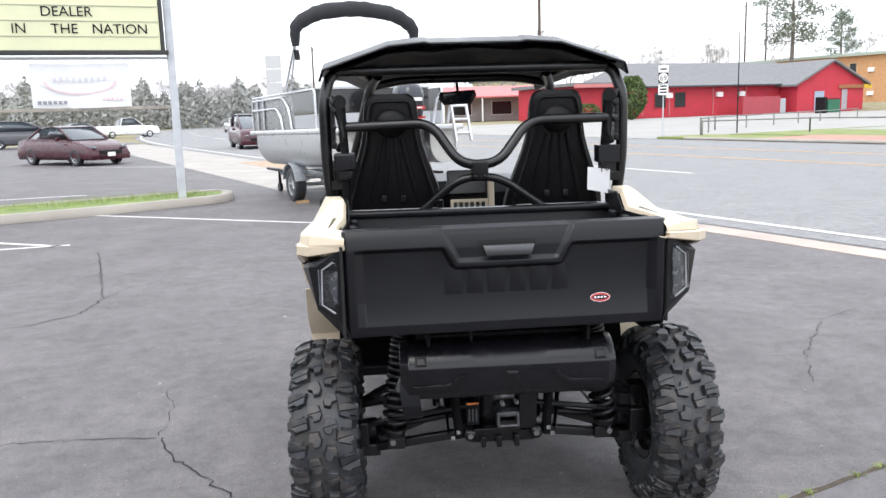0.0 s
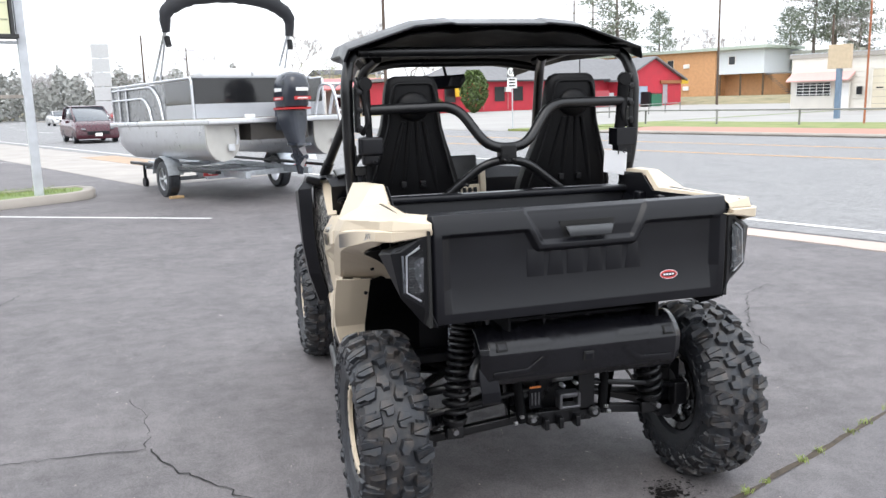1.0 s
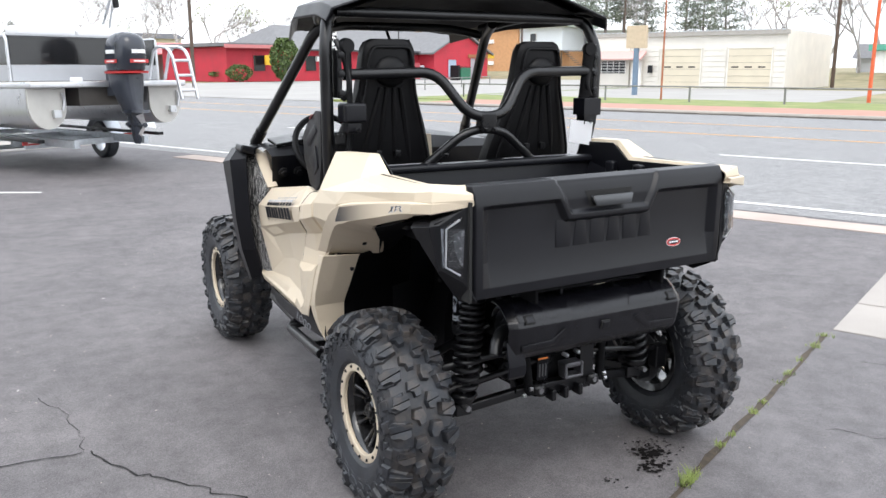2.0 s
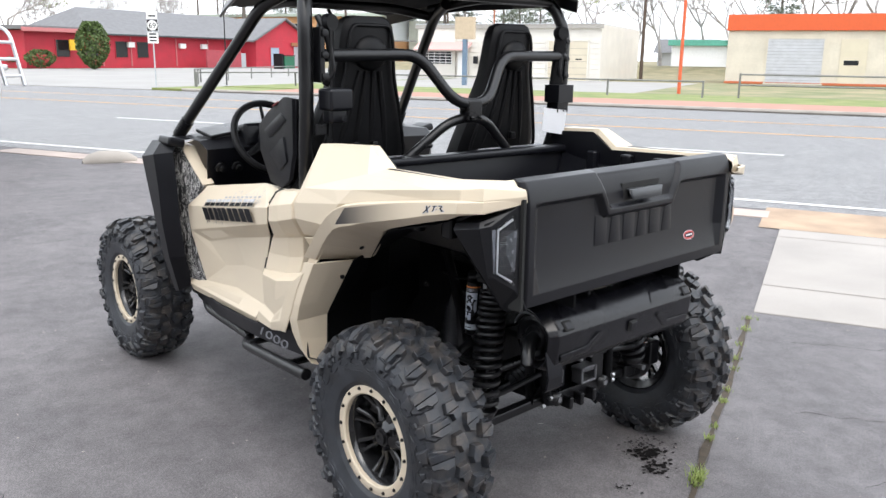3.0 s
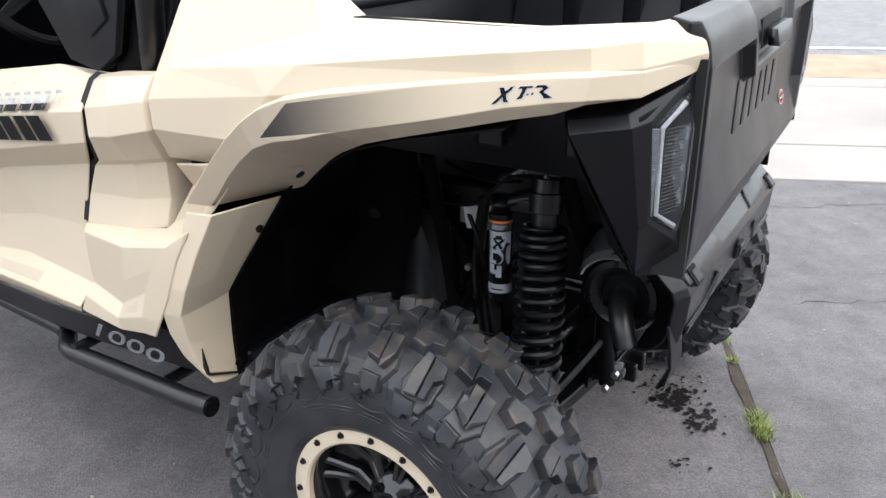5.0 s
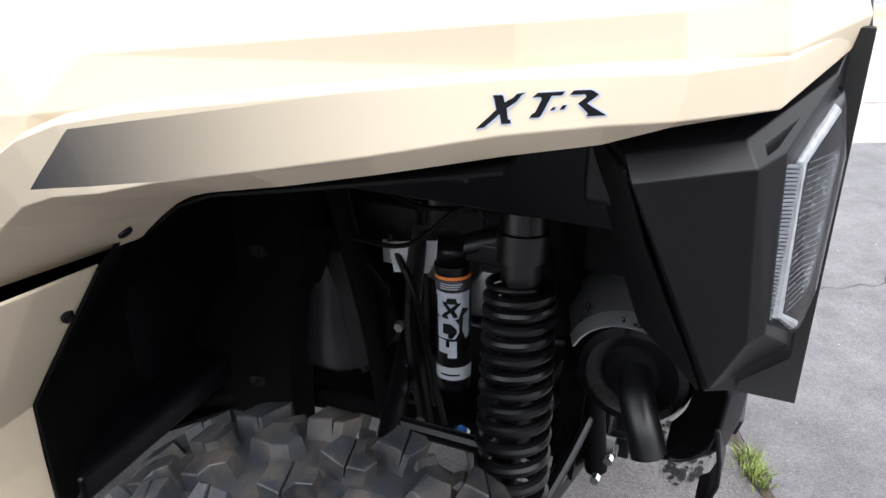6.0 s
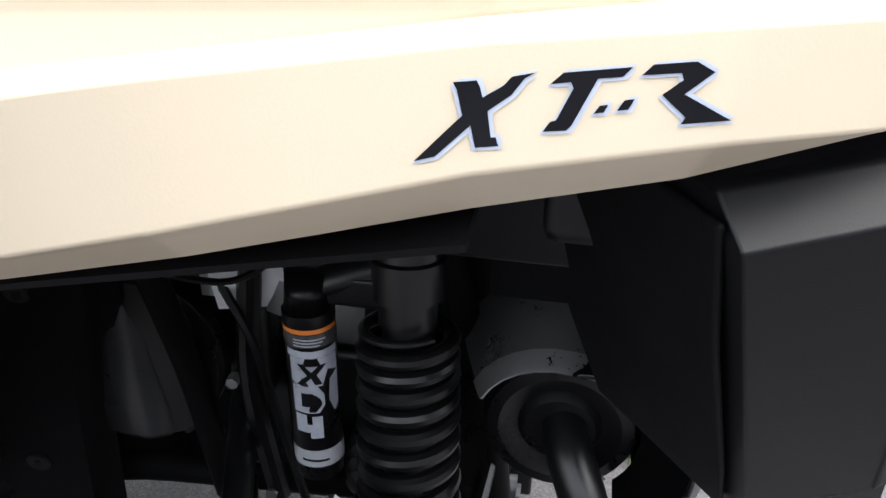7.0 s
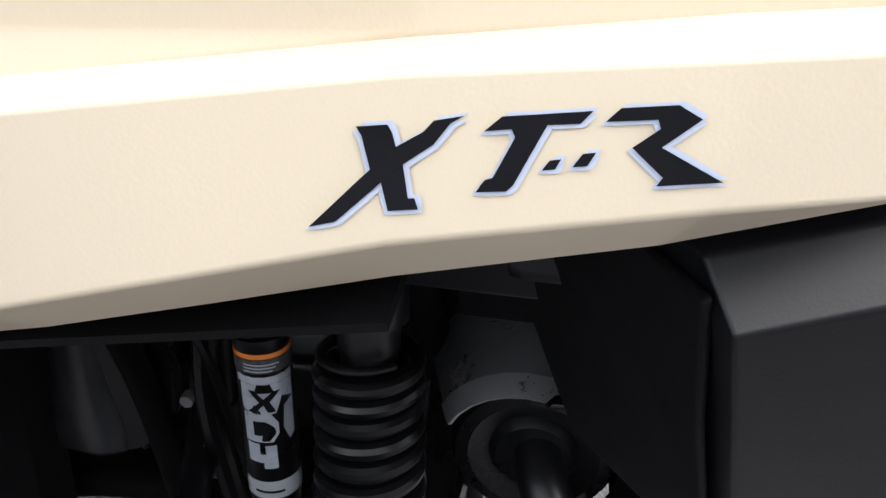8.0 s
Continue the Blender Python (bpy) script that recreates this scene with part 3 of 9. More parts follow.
sl.new(smix.outputs[2], sn["Principled BSDF"].inputs["Base Color"])

# -- wheel-arch flares, tan, with a lip turned in --
FL = [  # crease, outer edge, inner end of the lip: (x, y, z)
    ((-0.574, -0.418, 1.2170), (-0.571, -0.417, 1.2010), (-0.552, -0.411, 1.1990)),
    ((-0.697, -0.374, 1.2120), (-0.700, -0.371, 1.1780), (-0.684, -0.366, 1.1760)),
    ((-0.743, -0.318, 1.2080), (-0.745, -0.312, 1.1755), (-0.730, -0.306, 1.1670)),
    ((-0.748, -0.270, 1.2030), (-0.752, -0.266, 1.1695), (-0.730, -0.262, 1.1495)),
    ((-0.751, -0.200, 1.1950), (-0.756, -0.198, 1.1560), (-0.733, -0.195, 1.1335)),
    ((-0.758, -0.150, 1.1880), (-0.762, -0.148, 1.1435), (-0.737, -0.145, 1.1205)),
    ((-0.765, -0.100, 1.1810), (-0.769, -0.098, 1.1315), (-0.740, -0.095, 1.1075)),
    ((-0.781, 0.000, 1.1660), (-0.780, 0.000, 1.1095), (-0.734, 0.000, 1.0815)),
    ((-0.793, 0.090, 1.1520), (-0.787, 0.085, 1.0910), (-0.705, 0.080, 1.0550)),
    ((-0.803, 0.165, 1.1360), (-0.789, 0.150, 1.0720), (-0.660, 0.140, 1.0280)),
    ((-0.8045, 0.215, 1.1160), (-0.788, 0.205, 1.0600), (-0.630, 0.190, 1.0050)),
    ((-0.806, 0.255, 1.0900), (-0.786, 0.248, 1.0430), (-0.605, 0.235, 0.9800)),
    ((-0.803, 0.300, 1.0520), (-0.781, 0.288, 1.0140), (-0.585, 0.275, 0.9520)),
    ((-0.800, 0.345, 1.0060), (-0.778, 0.325, 0.9780), (-0.570, 0.310, 0.9250)),
    ((-0.796, 0.390, 0.9550), (-0.774, 0.357, 0.9400), (-0.560, 0.335, 0.9050)),
    ((-0.792, 0.424, 0.9180), (-0.770, 0.383, 0.9120), (-0.555, 0.355, 0.8930)),
]
fv, ff = grid([[(c[0] + 0.018, c[1] + 0.002, c[2] + 0.005), c, e, u, (u[0] + 0.016, u[1], u[2] + 0.004)] for c, e, u in FL])
panel("fender_flare", fv, ff, FLARE, utv, "tan fender flare with a fading dark stripe", 0.004, 0.0018)

# small black push pins in the lips
def pins(bm, pts, n, r=0.009):
    for p in pts:
        p, n = Vector(p), Vector(n).normalized()
        tube(bm, [p, p + n * 0.003, p + n * 0.005], [r, r, r * 0.6], 12)


bm = bmesh.new()
pins(bm, [(-0.655, 0.268, 0.961)], (-0.05, -0.72, -0.7))
pair("push_pin", bm, BLK, utv)

def on_flare(y, f, lift=0.0015):
    """Place on the flare's face at y, f of the way from its edge to its crease."""
    for (c0, e0, _), (c1, e1, _) in zip(FL, FL[1:]):
        yc0, yc1 = e0[1] + (c0[1] - e0[1]) * f, e1[1] + (c1[1] - e1[1]) * f
        if yc0 <= y <= yc1:
            t = (y - yc0) / (yc1 - yc0)
            e = Vector(e0).lerp(Vector(e1), t)
            c = Vector(c0).lerp(Vector(c1), t)
            return e.lerp(c, f) + Vector((-lift, 0, 0))
    return Vector(FL[0][1])


# slanted trim letters: strokes on a grid of width and height
DEC = [
    [(0.0, 0.0), (0.069, 0.008), (0.182, 0.349), (0.201, 0.033), (0.278, 0.019), (0.267, 0.146), (0.251, 0.151), (0.235, 0.512), (0.308, 0.693), (0.347, 0.898), (0.379, 0.965), (0.306, 0.938), (0.282, 0.831), (0.216, 0.699), (0.206, 0.844), (0.194, 0.932), (0.118, 0.952), (0.132, 0.851), (0.154, 0.501), (0.132, 0.431)],
    [(0.428, 0.793), (0.468, 0.934), (0.679, 0.931), (0.652, 0.805), (0.576, 0.812), (0.508, 0.191), (0.492, 0.132), (0.418, 0.151), (0.438, 0.28), (0.457, 0.292), (0.503, 0.709), (0.493, 0.796)],
    [(0.59, 0.433), (0.617, 0.437), (0.605, 0.331), (0.573, 0.329)],
    [(0.666, 0.478), (0.697, 0.48), (0.68, 0.337), (0.645, 0.337)],
    [(0.741, 0.942), (0.87, 0.935), (0.928, 0.76), (0.846, 0.48), (1.0, 0.013), (0.847, 0.04), (0.859, 0.133), (0.778, 0.503), (0.837, 0.689), (0.828, 0.789), (0.709, 0.805)],
]
OUTLINE = mat("pale_outline", (0.45, 0.50, 0.62), 0.35, var=0.1)
for nm, offs, mt, lift in (("decal_shadow", ((-0.010, -0.045), (0.012, -0.05), (0.012, 0.03)), OUTLINE, 0.0005), ("trim_decal", ((0, 0),), INK, 0.0010)):
    bm = bmesh.new()
    for k, (dx, dz) in enumerate(offs):
        for shape in DEC:
            vs = []
            for u, w in shape:
                vs.append(on_flare(-0.181 - 0.088 * (u + dx), 0.20 + 0.02 * u + 0.56 * (w + dz), lift + 0.0001 * k))
            bm.faces.new([bm.verts.new(v) for v in vs])
    bm.normal_update()
    bmesh.ops.triangulate(bm, faces=bm.faces, ngon_method="EAR_CLIP")
    pair(nm, bm, mt, utv, "black slanted trim decal" if nm == "trim_decal" else "silver outline of the decal")

# -- cab corner: the panel between door and rear fender --
QT = [  # rows from the top down: at the door seam, at the groove before the bed side
    [(-0.665, 0.785, 1.098), (-0.672, 0.690, 1.114), (-0.680, 0.530, 1.128)],
    [(-0.700, 0.765, 1.092), (-0.722, 0.680, 1.110), (-0.745, 0.524, 1.132)],
    [(-0.757, 0.728, 1.052), (-0.775, 0.630, 1.070), (-0.777, 0.524, 1.090)],
    [(-0.770, 0.712, 0.998), (-0.783, 0.620, 1.012), (-0.780, 0.519, 1.036)],
    [(-0.722, 0.760, 0.930), (-0.735, 0.640, 0.950), (-0.726, 0.552, 0.966)],
    [(-0.712, 0.790, 0.914), (-0.722, 0.645, 0.940), (-0.712, 0.560, 0.955)],
    [(-0.706, 0.832, 0.846), (-0.716, 0.650, 0.862), (-0.704, 0.570, 0.876)],
    [(-0.722, 0.838, 0.776), (-0.730, 0.660, 0.796), (-0.722, 0.572, 0.818)],
]
QT = [[(x, y - (0.005 if i == 0 else 0), z) for i, (x, y, z) in enumerate(r)] + [(r[-1][0] + 0.014, r[-1][1] - 0.006, r[-1][2]), (r[-1][0] + 0.05, r[-1][1] - 0.016, r[-1][2])] for r in QT]
qv, qf = grid(QT)
panel("cab_corner_panel", qv, qf, TAN, utv)
# dark strip behind the door seam that paints the shade in it
bm = bmesh.new()
sheet(bm, [[(r[0][0] + 0.012, r[0][1] - 0.02, r[0][2]), (r[0][0] + 0.012, r[0][1] + 0.03, r[0][2])] for r in QT], 0.003)
pair("seam_backing", bm, CRACK, utv)
# its lower half: a wedge-shaped ledge above a sloping face
pv, pf = grid([
    [(-0.726, 0.832, 0.782), (-0.725, 0.650, 0.803), (-0.735, 0.500, 0.838), (-0.742, 0.440, 0.872)],
    [(-0.734, 0.835, 0.760), (-0.786, 0.640, 0.785), (-0.796, 0.495, 0.818), (-0.795, 0.430, 0.860)],
    [(-0.728, 0.846, 0.700), (-0.778, 0.665, 0.700), (-0.797, 0.545, 0.760), (-0.797, 0.470, 0.790)],
    [(-0.726, 0.846, 0.636), (-0.762, 0.700, 0.632), (-0.796, 0.575, 0.700), (-0.797, 0.510, 0.700)],
    [(-0.745, 0.858, 0.606), (-0.780, 0.700, 0.605), (-0.794, 0.600, 0.640), (-0.796, 0.545, 0.640)],
    [(-0.750, 0.872, 0.566), (-0.776, 0.700, 0.574), (-0.786, 0.610, 0.594), (-0.792, 0.570, 0.600)],
])
panel("rear_sill_panel", pv, pf, TAN, utv)
# air scoop: the hollow between corner panel and flare
pv, pf = grid([
    [(-0.755, 0.480, 0.972), (-0.760, 0.420, 0.982), (-0.770, 0.330, 1.000)],
    [(-0.715, 0.490, 0.920), (-0.712, 0.430, 0.930), (-0.765, 0.345, 0.950)],
    [(-0.715, 0.560, 0.830), (-0.712, 0.470, 0.865), (-0.765, 0.385, 0.905)],
    [(-0.740, 0.585, 0.802), (-0.745, 0.490, 0.838), (-0.770, 0.410, 0.880)],
])
panel("air_scoop", pv, pf, TAN, utv)

# -- lower rear panel that guards the front of the wheel arch --
pv, pf = grid([
    [(-0.785, 0.436, 0.896), (-0.794, 0.358, 0.906), (-0.726, 0.338, 0.907), (-0.650, 0.322, 0.906)],
    [(-0.792, 0.462, 0.820), (-0.797, 0.408, 0.820), (-0.730, 0.392, 0.820), (-0.653, 0.382, 0.822)],
    [(-0.794, 0.505, 0.730), (-0.798, 0.452, 0.735), (-0.730, 0.444, 0.738), (-0.656, 0.440, 0.740)],
    [(-0.794, 0.535, 0.665), (-0.790, 0.486, 0.668), (-0.728, 0.486, 0.668), (-0.658, 0.487, 0.669)],
    [(-0.780, 0.540, 0.610), (-0.775, 0.492, 0.600), (-0.722, 0.490, 0.585), (-0.662, 0.486, 0.580)],
    [(-0.765, 0.525, 0.555), (-0.760, 0.490, 0.540), (-0.715, 0.482, 0.515), (-0.668, 0.478, 0.500)],
    [(-0.752, 0.485, 0.512), (-0.744, 0.466, 0.500), (-0.712, 0.470, 0.485), (-0.672, 0.472, 0.478)],
])
panel("arch_panel", pv, pf, TAN, utv)
bm = bmesh.new()
pins(bm, [(-0.667, 0.474, 0.508)], (0, -1, 0))
pair("push_pin", bm, BLK, utv)
bm = bmesh.new()
pins(bm, [(-0.668, 0.372, 0.838)], (0, -1, 0))
pair("push_pin", bm, BLK, utv)

# -- door, tan: sloping upper face, ridge, undercut, hollow, sill --
DV = {
    "in0": (-0.610, 1.450, 1.020), "in1": (-0.600, 0.955, 1.088), "in2": (-0.600, 0.812, 1.085),
    "a0": (-0.660, 1.452, 1.030), "a1": (-0.640, 0.952, 1.100), "a2": (-0.655, 0.810, 1.090),
    "b0": (-0.692, 1.600, 0.921), "b1": (-0.763, 0.728, 1.046),
    "c0": (-0.688, 1.590, 0.808), "c1": (-0.720, 1.195, 0.888), "c2": (-0.760, 0.736, 0.980),
    "bm": (-0.727, 1.160, 0.981),
    "d0": (-0.664, 1.440, 0.776), "d1": (-0.668, 1.172, 0.840), "d2": (-0.705, 0.815, 0.911),
    "k1": (-0.674, 1.090, 0.735), "m2": (-0.698, 0.876, 0.755),
    "e0": (-0.656, 1.520, 0.574), "i1": (-0.650, 1.320, 0.684), "i2": (-0.672, 1.176, 0.618),
    "s0": (-0.660, 1.685, 0.567), "s1": (-0.722, 0.852, 0.628),
    "t0": (-0.676, 1.655, 0.535), "t1": (-0.748, 0.880, 0.572), "u0": (-0.662, 1.658, 0.500), "u1": (-0.738, 0.885, 0.545),
}
DF = ["in0 in1 a1 a0", "in1 in2 a2 a1", "a0 a1 bm b0", "a1 b1 bm", "a1 a2 b1", "b0 bm c1 c0", "bm b1 c2 c1", "c0 c1 d1 d0", "c1 c2 d2 d1", "c0 d0 i1", "c0 i1 e0", "d0 d1 k1 i1", "d1 d2 m2 k1", "i1 k1 i2 e0", "k1 m2 s1 i2", "i2 s1 e0",
      "s0 e0 t0", "e0 s1 t1 t0", "t0 t1 u1 u0"]
dk = list(DV)
panel("door", [DV[k] for k in dk], [[dk.index(k) for k in f.split()] for f in DF], TAN, utv)
# black rocker below
bm = bmesh.new()
sheet(bm, [
    [(-0.745, 0.500, 0.606), (-0.752, 0.820, 0.560), (-0.742, 1.030, 0.545), (-0.715, 1.300, 0.530), (-0.622, 1.700, 0.512)],
    [(-0.752, 0.470, 0.520), (-0.742, 0.820, 0.492), (-0.732, 1.030, 0.480), (-0.705, 1.300, 0.466), (-0.622, 1.700, 0.448)],
    [(-0.640, 0.470, 0.470), (-0.640, 0.820, 0.450), (-0.640, 1.030, 0.440), (-0.620, 1.300, 0.430), (-0.560, 1.700, 0.420)],
], 0.004)
pair("rocker_panel", bm, BLK, utv, "", 0.003)
words("displacement_number", "1000", 0.066, mat("grey_print", (0.16, 0.165, 0.18), 0.45, var=0.2), basis((-0.7575, 0.850, 0.520), (-0.03, -0.30, 0.013), (0.0, 0, 1)) @ Matrix.Diagonal((2.15, 0.75, 1, 1)), utv, 0.002, 0.25, "grey number on the black rocker")

# big model mark on the door: slanted blocks, black below the ridge, pale blue above it
def on_face(o, p, q, lift, out):
    """A chart of a flat face: corner o, far ends p along and q up."""
    o, p, q = Vector(o), Vector(p), Vector(q)
    n = (p - o).cross(q - o).normalized()
    n = n if n.dot(Vector(out)) > 0 else -n
    return lambda u, w: o + (p - o) * u + (q - o) * w + n * lift


low = on_face((-0.709, 1.378, 0.893), (-0.7635, 0.800, 0.976), (-0.7095, 1.390, 0.946), 0.0035, (-1, 0, 0))
up = on_face((-0.708, 1.372, 0.951), (-0.757, 0.800, 1.036), (-0.692, 1.330, 1.000), 0.0045, (-1, 0, 0.5))
MARK = [(0.02, 0.125), (0.14, 0.225), (0.25, 0.325), (0.335, 0.41), (0.42, 0.50), (0.53, 0.615), (0.63, 0.72), (0.745, 0.83), (0.845, 0.94)]
PALEB = mat("pale_blue_print", (0.47, 0.47, 0.49), 0.5, var=0.35, scale=45)
for chart, mt, w0, w1, lean in ((low, INK, 0.0, 0.98, 0.0), (up, INK, 0.04, 0.36, 0.9), (up, PALEB, 0.40, 0.66, 1.25)):
    for u0, u1 in MARK:
        bm = bmesh.new()
        a, b = -0.045 * lean, -0.045 * (lean + (w1 - w0))
        poly(bm, [chart(u0 + a, w0), chart(u1 + a, w0), chart(u1 + b, w1), chart(u0 + b, w1)])
        pair("door_graphic", bm, mt, utv, "slanted block of the door graphic")
for k in range(9):
    bm = bmesh.new()
    poly(bm, [up(0.30 + k * 0.075, 0.76), up(0.345 + k * 0.075, 0.76), up(0.33 + k * 0.075, 0.92), up(0.285 + k * 0.075, 0.92)])
    pair("door_graphic_bar", bm, mat("grey_print_bar", (0.36, 0.36, 0.38), 0.5, var=0.3, scale=40) if k == 0 else bpy.data.materials["grey_print_bar"], utv, "pale bar of the door graphic")

# flecks of the torn graphic that spread over the door behind the marks
rng = random.Random(31)
for nm, mt, chart, n, lift_w in (("graphic_flecks", INK, low, 110, (-0.35, 1.1)), ("pale_flecks", PALEB, up, 150, (-0.2, 1.5))):
    bm = bmesh.new()
    for _ in range(n):
        u, w = 1.0 - abs(rng.gauss(0, 0.33)) if nm == "pale_flecks" else 0.0 + abs(rng.gauss(0, 0.20)), rng.uniform(*lift_w)
        if nm == "graphic_flecks":
            w = min(w, 0.98)
        if not 0.0 < u < 1.0:
            continue
        a, ln, th = rng.uniform(1.0, 2.2), rng.uniform(0.02, 0.10), rng.uniform(0.002, 0.005)
        du, dw = math.cos(a) * ln * 0.3, math.sin(a) * ln * 3.0
        w1 = min(max(w + dw, lift_w[0]), 0.98 if nm == "graphic_flecks" else 1.5)
        poly(bm, [chart(u, w), chart(u + th, w), chart(u + th + du, w1), chart(u + du, w1)])
    for flecks in pair(nm, bm, mt, utv):
        tagged(flecks, "torn flecks of the door graphic", kind="stuff")

# -- front side panel with a scratched black-and-white graphic --
SCR = bpy.data.materials.new("scratched_graphic")
SCR.use_nodes = True
gn, gl = SCR.node_tree.nodes, SCR.node_tree.links
gco = gn.new("ShaderNodeTexCoord")
gmix = None
for rot, sc in ((20, 60), (75, 75), (130, 66)):
    mp, wv, rp = gn.new("ShaderNodeMapping"), gn.new("ShaderNodeTexNoise"), gn.new("ShaderNodeValToRGB")
    mp.inputs["Rotation"].default_value = (radians(rot), 0, 0)
    mp.inputs["Scale"].default_value = (1, 1, 0.10)
    wv.inputs["Scale"].default_value, wv.inputs["Detail"].default_value = sc, 3
    ramp = rp.color_ramp
    ramp.elements[0].position, ramp.elements[1].position = 0.480, 0.488
    for at, tone in ((0.500, 1.0), (0.508, 0.0)):
        ramp.elements.new(at).color = (tone, tone, tone, 1)
    gl.new(gco.outputs["Object"], mp.inputs["Vector"])
    gl.new(mp.outputs["Vector"], wv.inputs["Vector"])
    gl.new(wv.outputs["Fac"], rp.inputs["Fac"])
    if gmix is None:
        gmix = rp.outputs["Color"]
    else:
        q = gn.new("ShaderNodeMix")
        q.data_type, q.blend_type = "RGBA", "LIGHTEN"
        q.inputs[0].default_value = 1
        gl.new(gmix, q.inputs[6])
        gl.new(rp.outputs["Color"], q.inputs[7])
        gmix = q.outputs[2]
gfin = gn.new("ShaderNodeMix")
gfin.data_type = "RGBA"
gl.new(gmix, gfin.inputs[0])
gfin.inputs[6].default_value, gfin.inputs[7].default_value = (0.012, 0.012, 0.014, 1), (0.60, 0.59, 0.57, 1)
gl.new(gfin.outputs[2], gn["Principled BSDF"].inputs["Base Color"])
gn["Principled BSDF"].inputs["Roughness"].default_value = 0.45
SIDE = {
    "p0": (-0.690, 1.745, 1.200), "p1": (-0.672, 1.665, 1.188), "p2": (-0.680, 1.530, 1.080), "p3": (-0.672, 1.450, 1.030),
    "q0": (-0.725, 1.700, 1.180), "q1": (-0.735, 1.645, 0.920), "q2": (-0.710, 1.645, 0.720), "q3": (-0.674, 1.660, 0.560),
    "r0": (-0.684, 1.585, 0.915), "r1": (-0.680, 1.585, 0.800), "r2": (-0.650, 1.500, 0.560),
}
SF = ["p0 p1 q0", "p1 p2 q1 q0", "p2 p3 r0 q1", "r0 r1 q2 q1", "r1 r2 q3 q2"]
sk = list(SIDE)
panel("front_side_panel", [SIDE[k] for k in sk], [[sk.index(k) for k in f.split()] for f in SF], SCR, utv, "black panel with a scratched white graphic", 0.004, 0.002)
tv, tf = grid([
    [(-0.640, 1.755, 1.206), (-0.700, 1.758, 1.206)],
    [(-0.622, 1.640, 1.190), (-0.676, 1.680, 1.194)],
    [(-0.630, 1.560, 1.125), (-0.680, 1.590, 1.130)],
    [(-0.630, 1.440, 1.040), (-0.680, 1.452, 1.035)],
])
panel("front_trim", tv, tf, TAN, utv, "", 0.008, 0.003)

# -- front fenders, black --
bm = bmesh.new()
sheet(bm, [
    [(-0.640, 1.64, 1.225), (-0.645, 1.72, 1.232), (-0.640, 1.80, 1.228), (-0.60, 1.90, 1.215)],
    [(-0.715, 1.61, 1.222), (-0.770, 1.66, 1.222), (-0.770, 1.77, 1.212), (-0.70, 1.90, 1.195)],
    [(-0.745, 1.60, 1.170), (-0.815, 1.655, 1.160), (-0.822, 1.775, 1.140), (-0.72, 1.91, 1.12)],
    [(-0.750, 1.57, 1.020), (-0.812, 1.63, 1.010), (-0.815, 1.735, 0.985), (-0.70, 1.86, 0.98)],
    [(-0.740, 1.58, 0.850), (-0.805, 1.63, 0.850), (-0.805, 1.70, 0.830), (-0.68, 1.80, 0.82)],
    [(-0.715, 1.60, 0.680), (-0.780, 1.635, 0.680), (-0.780, 1.69, 0.660), (-0.66, 1.78, 0.66)],
    [(-0.665, 1.665, 0.520), (-0.725, 1.675, 0.500), (-0.725, 1.72, 0.490), (-0.62, 1.79, 0.49)],
], 0.005)
pair("front_fender", bm, BLK, utv, "", 0.004)
bm = bmesh.new()
box(bm, (-0.735, 1.635, 1.215), (0.08, 0.12, 0.04), Matrix.Rotation(0.25, 3, "Y"))
pair("turn_lamp_block", bm, BLK, utv, "", 0.012)

# -- hood and dash --
bm = bmesh.new()
sheet(bm, [
    [(-0.60, 1.64, 1.225), (-0.35, 1.66, 1.270), (0, 1.68, 1.285), (0.35, 1.66, 1.270), (0.60, 1.64, 1.225)],
    [(-0.56, 1.90, 1.175), (-0.35, 1.92, 1.22), (0, 1.94, 1.235), (0.35, 1.92, 1.22), (0.56, 1.90, 1.175)],
    [(-0.50, 2.25, 1.06), (-0.35, 2.30, 1.10), (0, 2.32, 1.11), (0.35, 2.30, 1.10), (0.50, 2.25, 1.06)],
    [(-0.46, 2.50, 0.92), (-0.35, 2.56, 0.95), (0, 2.58, 0.96), (0.35, 2.56, 0.95), (0.46, 2.50, 0.92)],
    [(-0.44, 2.56, 0.60), (-0.35, 2.62, 0.60), (0, 2.64, 0.60), (0.35, 2.62, 0.60), (0.44, 2.56, 0.60)],
], 0.006)
part("hood", bm, TAN, utv, "tan front hood", 0.006)
bm = bmesh.new()
sheet(bm, [
    [(-0.66, 1.66, 1.235), (-0.30, 1.68, 1.285), (0.0, 1.70, 1.30), (0.30, 1.68, 1.285), (0.66, 1.66, 1.235)],
    [(-0.665, 1.50, 1.225), (-0.30, 1.47, 1.262), (0.0, 1.47, 1.27), (0.30, 1.47, 1.262), (0.665, 1.50, 1.225)],
    [(-0.655, 1.44, 1.190), (-0.30, 1.41, 1.20), (0.0, 1.38, 1.20), (0.30, 1.41, 1.20), (0.655, 1.44, 1.190)],
    [(-0.645, 1.48, 1.00), (-0.30, 1.47, 1.00), (0.0, 1.36, 1.00), (0.30, 1.47, 1.00), (0.645, 1.48, 1.00)],
    [(-0.62, 1.64, 0.60), (-0.30, 1.62, 0.60), (0.0, 1.40, 0.62), (0.30, 1.62, 0.60), (0.62, 1.64, 0.60)],
], 0.006)
dash = part("dashboard", bm, BLK, utv, "black moulded dashboard", 0.006)
bm = bmesh.new()
box(bm, (-0.52, 1.56, 1.262), (0.19, 0.16, 0.016), Matrix.Rotation(0.12, 3, "X") @ Matrix.Rotation(-0.14, 3, "Y"))
part("dash_lid", bm, BLKS, dash, "smooth black lid", 0.005)
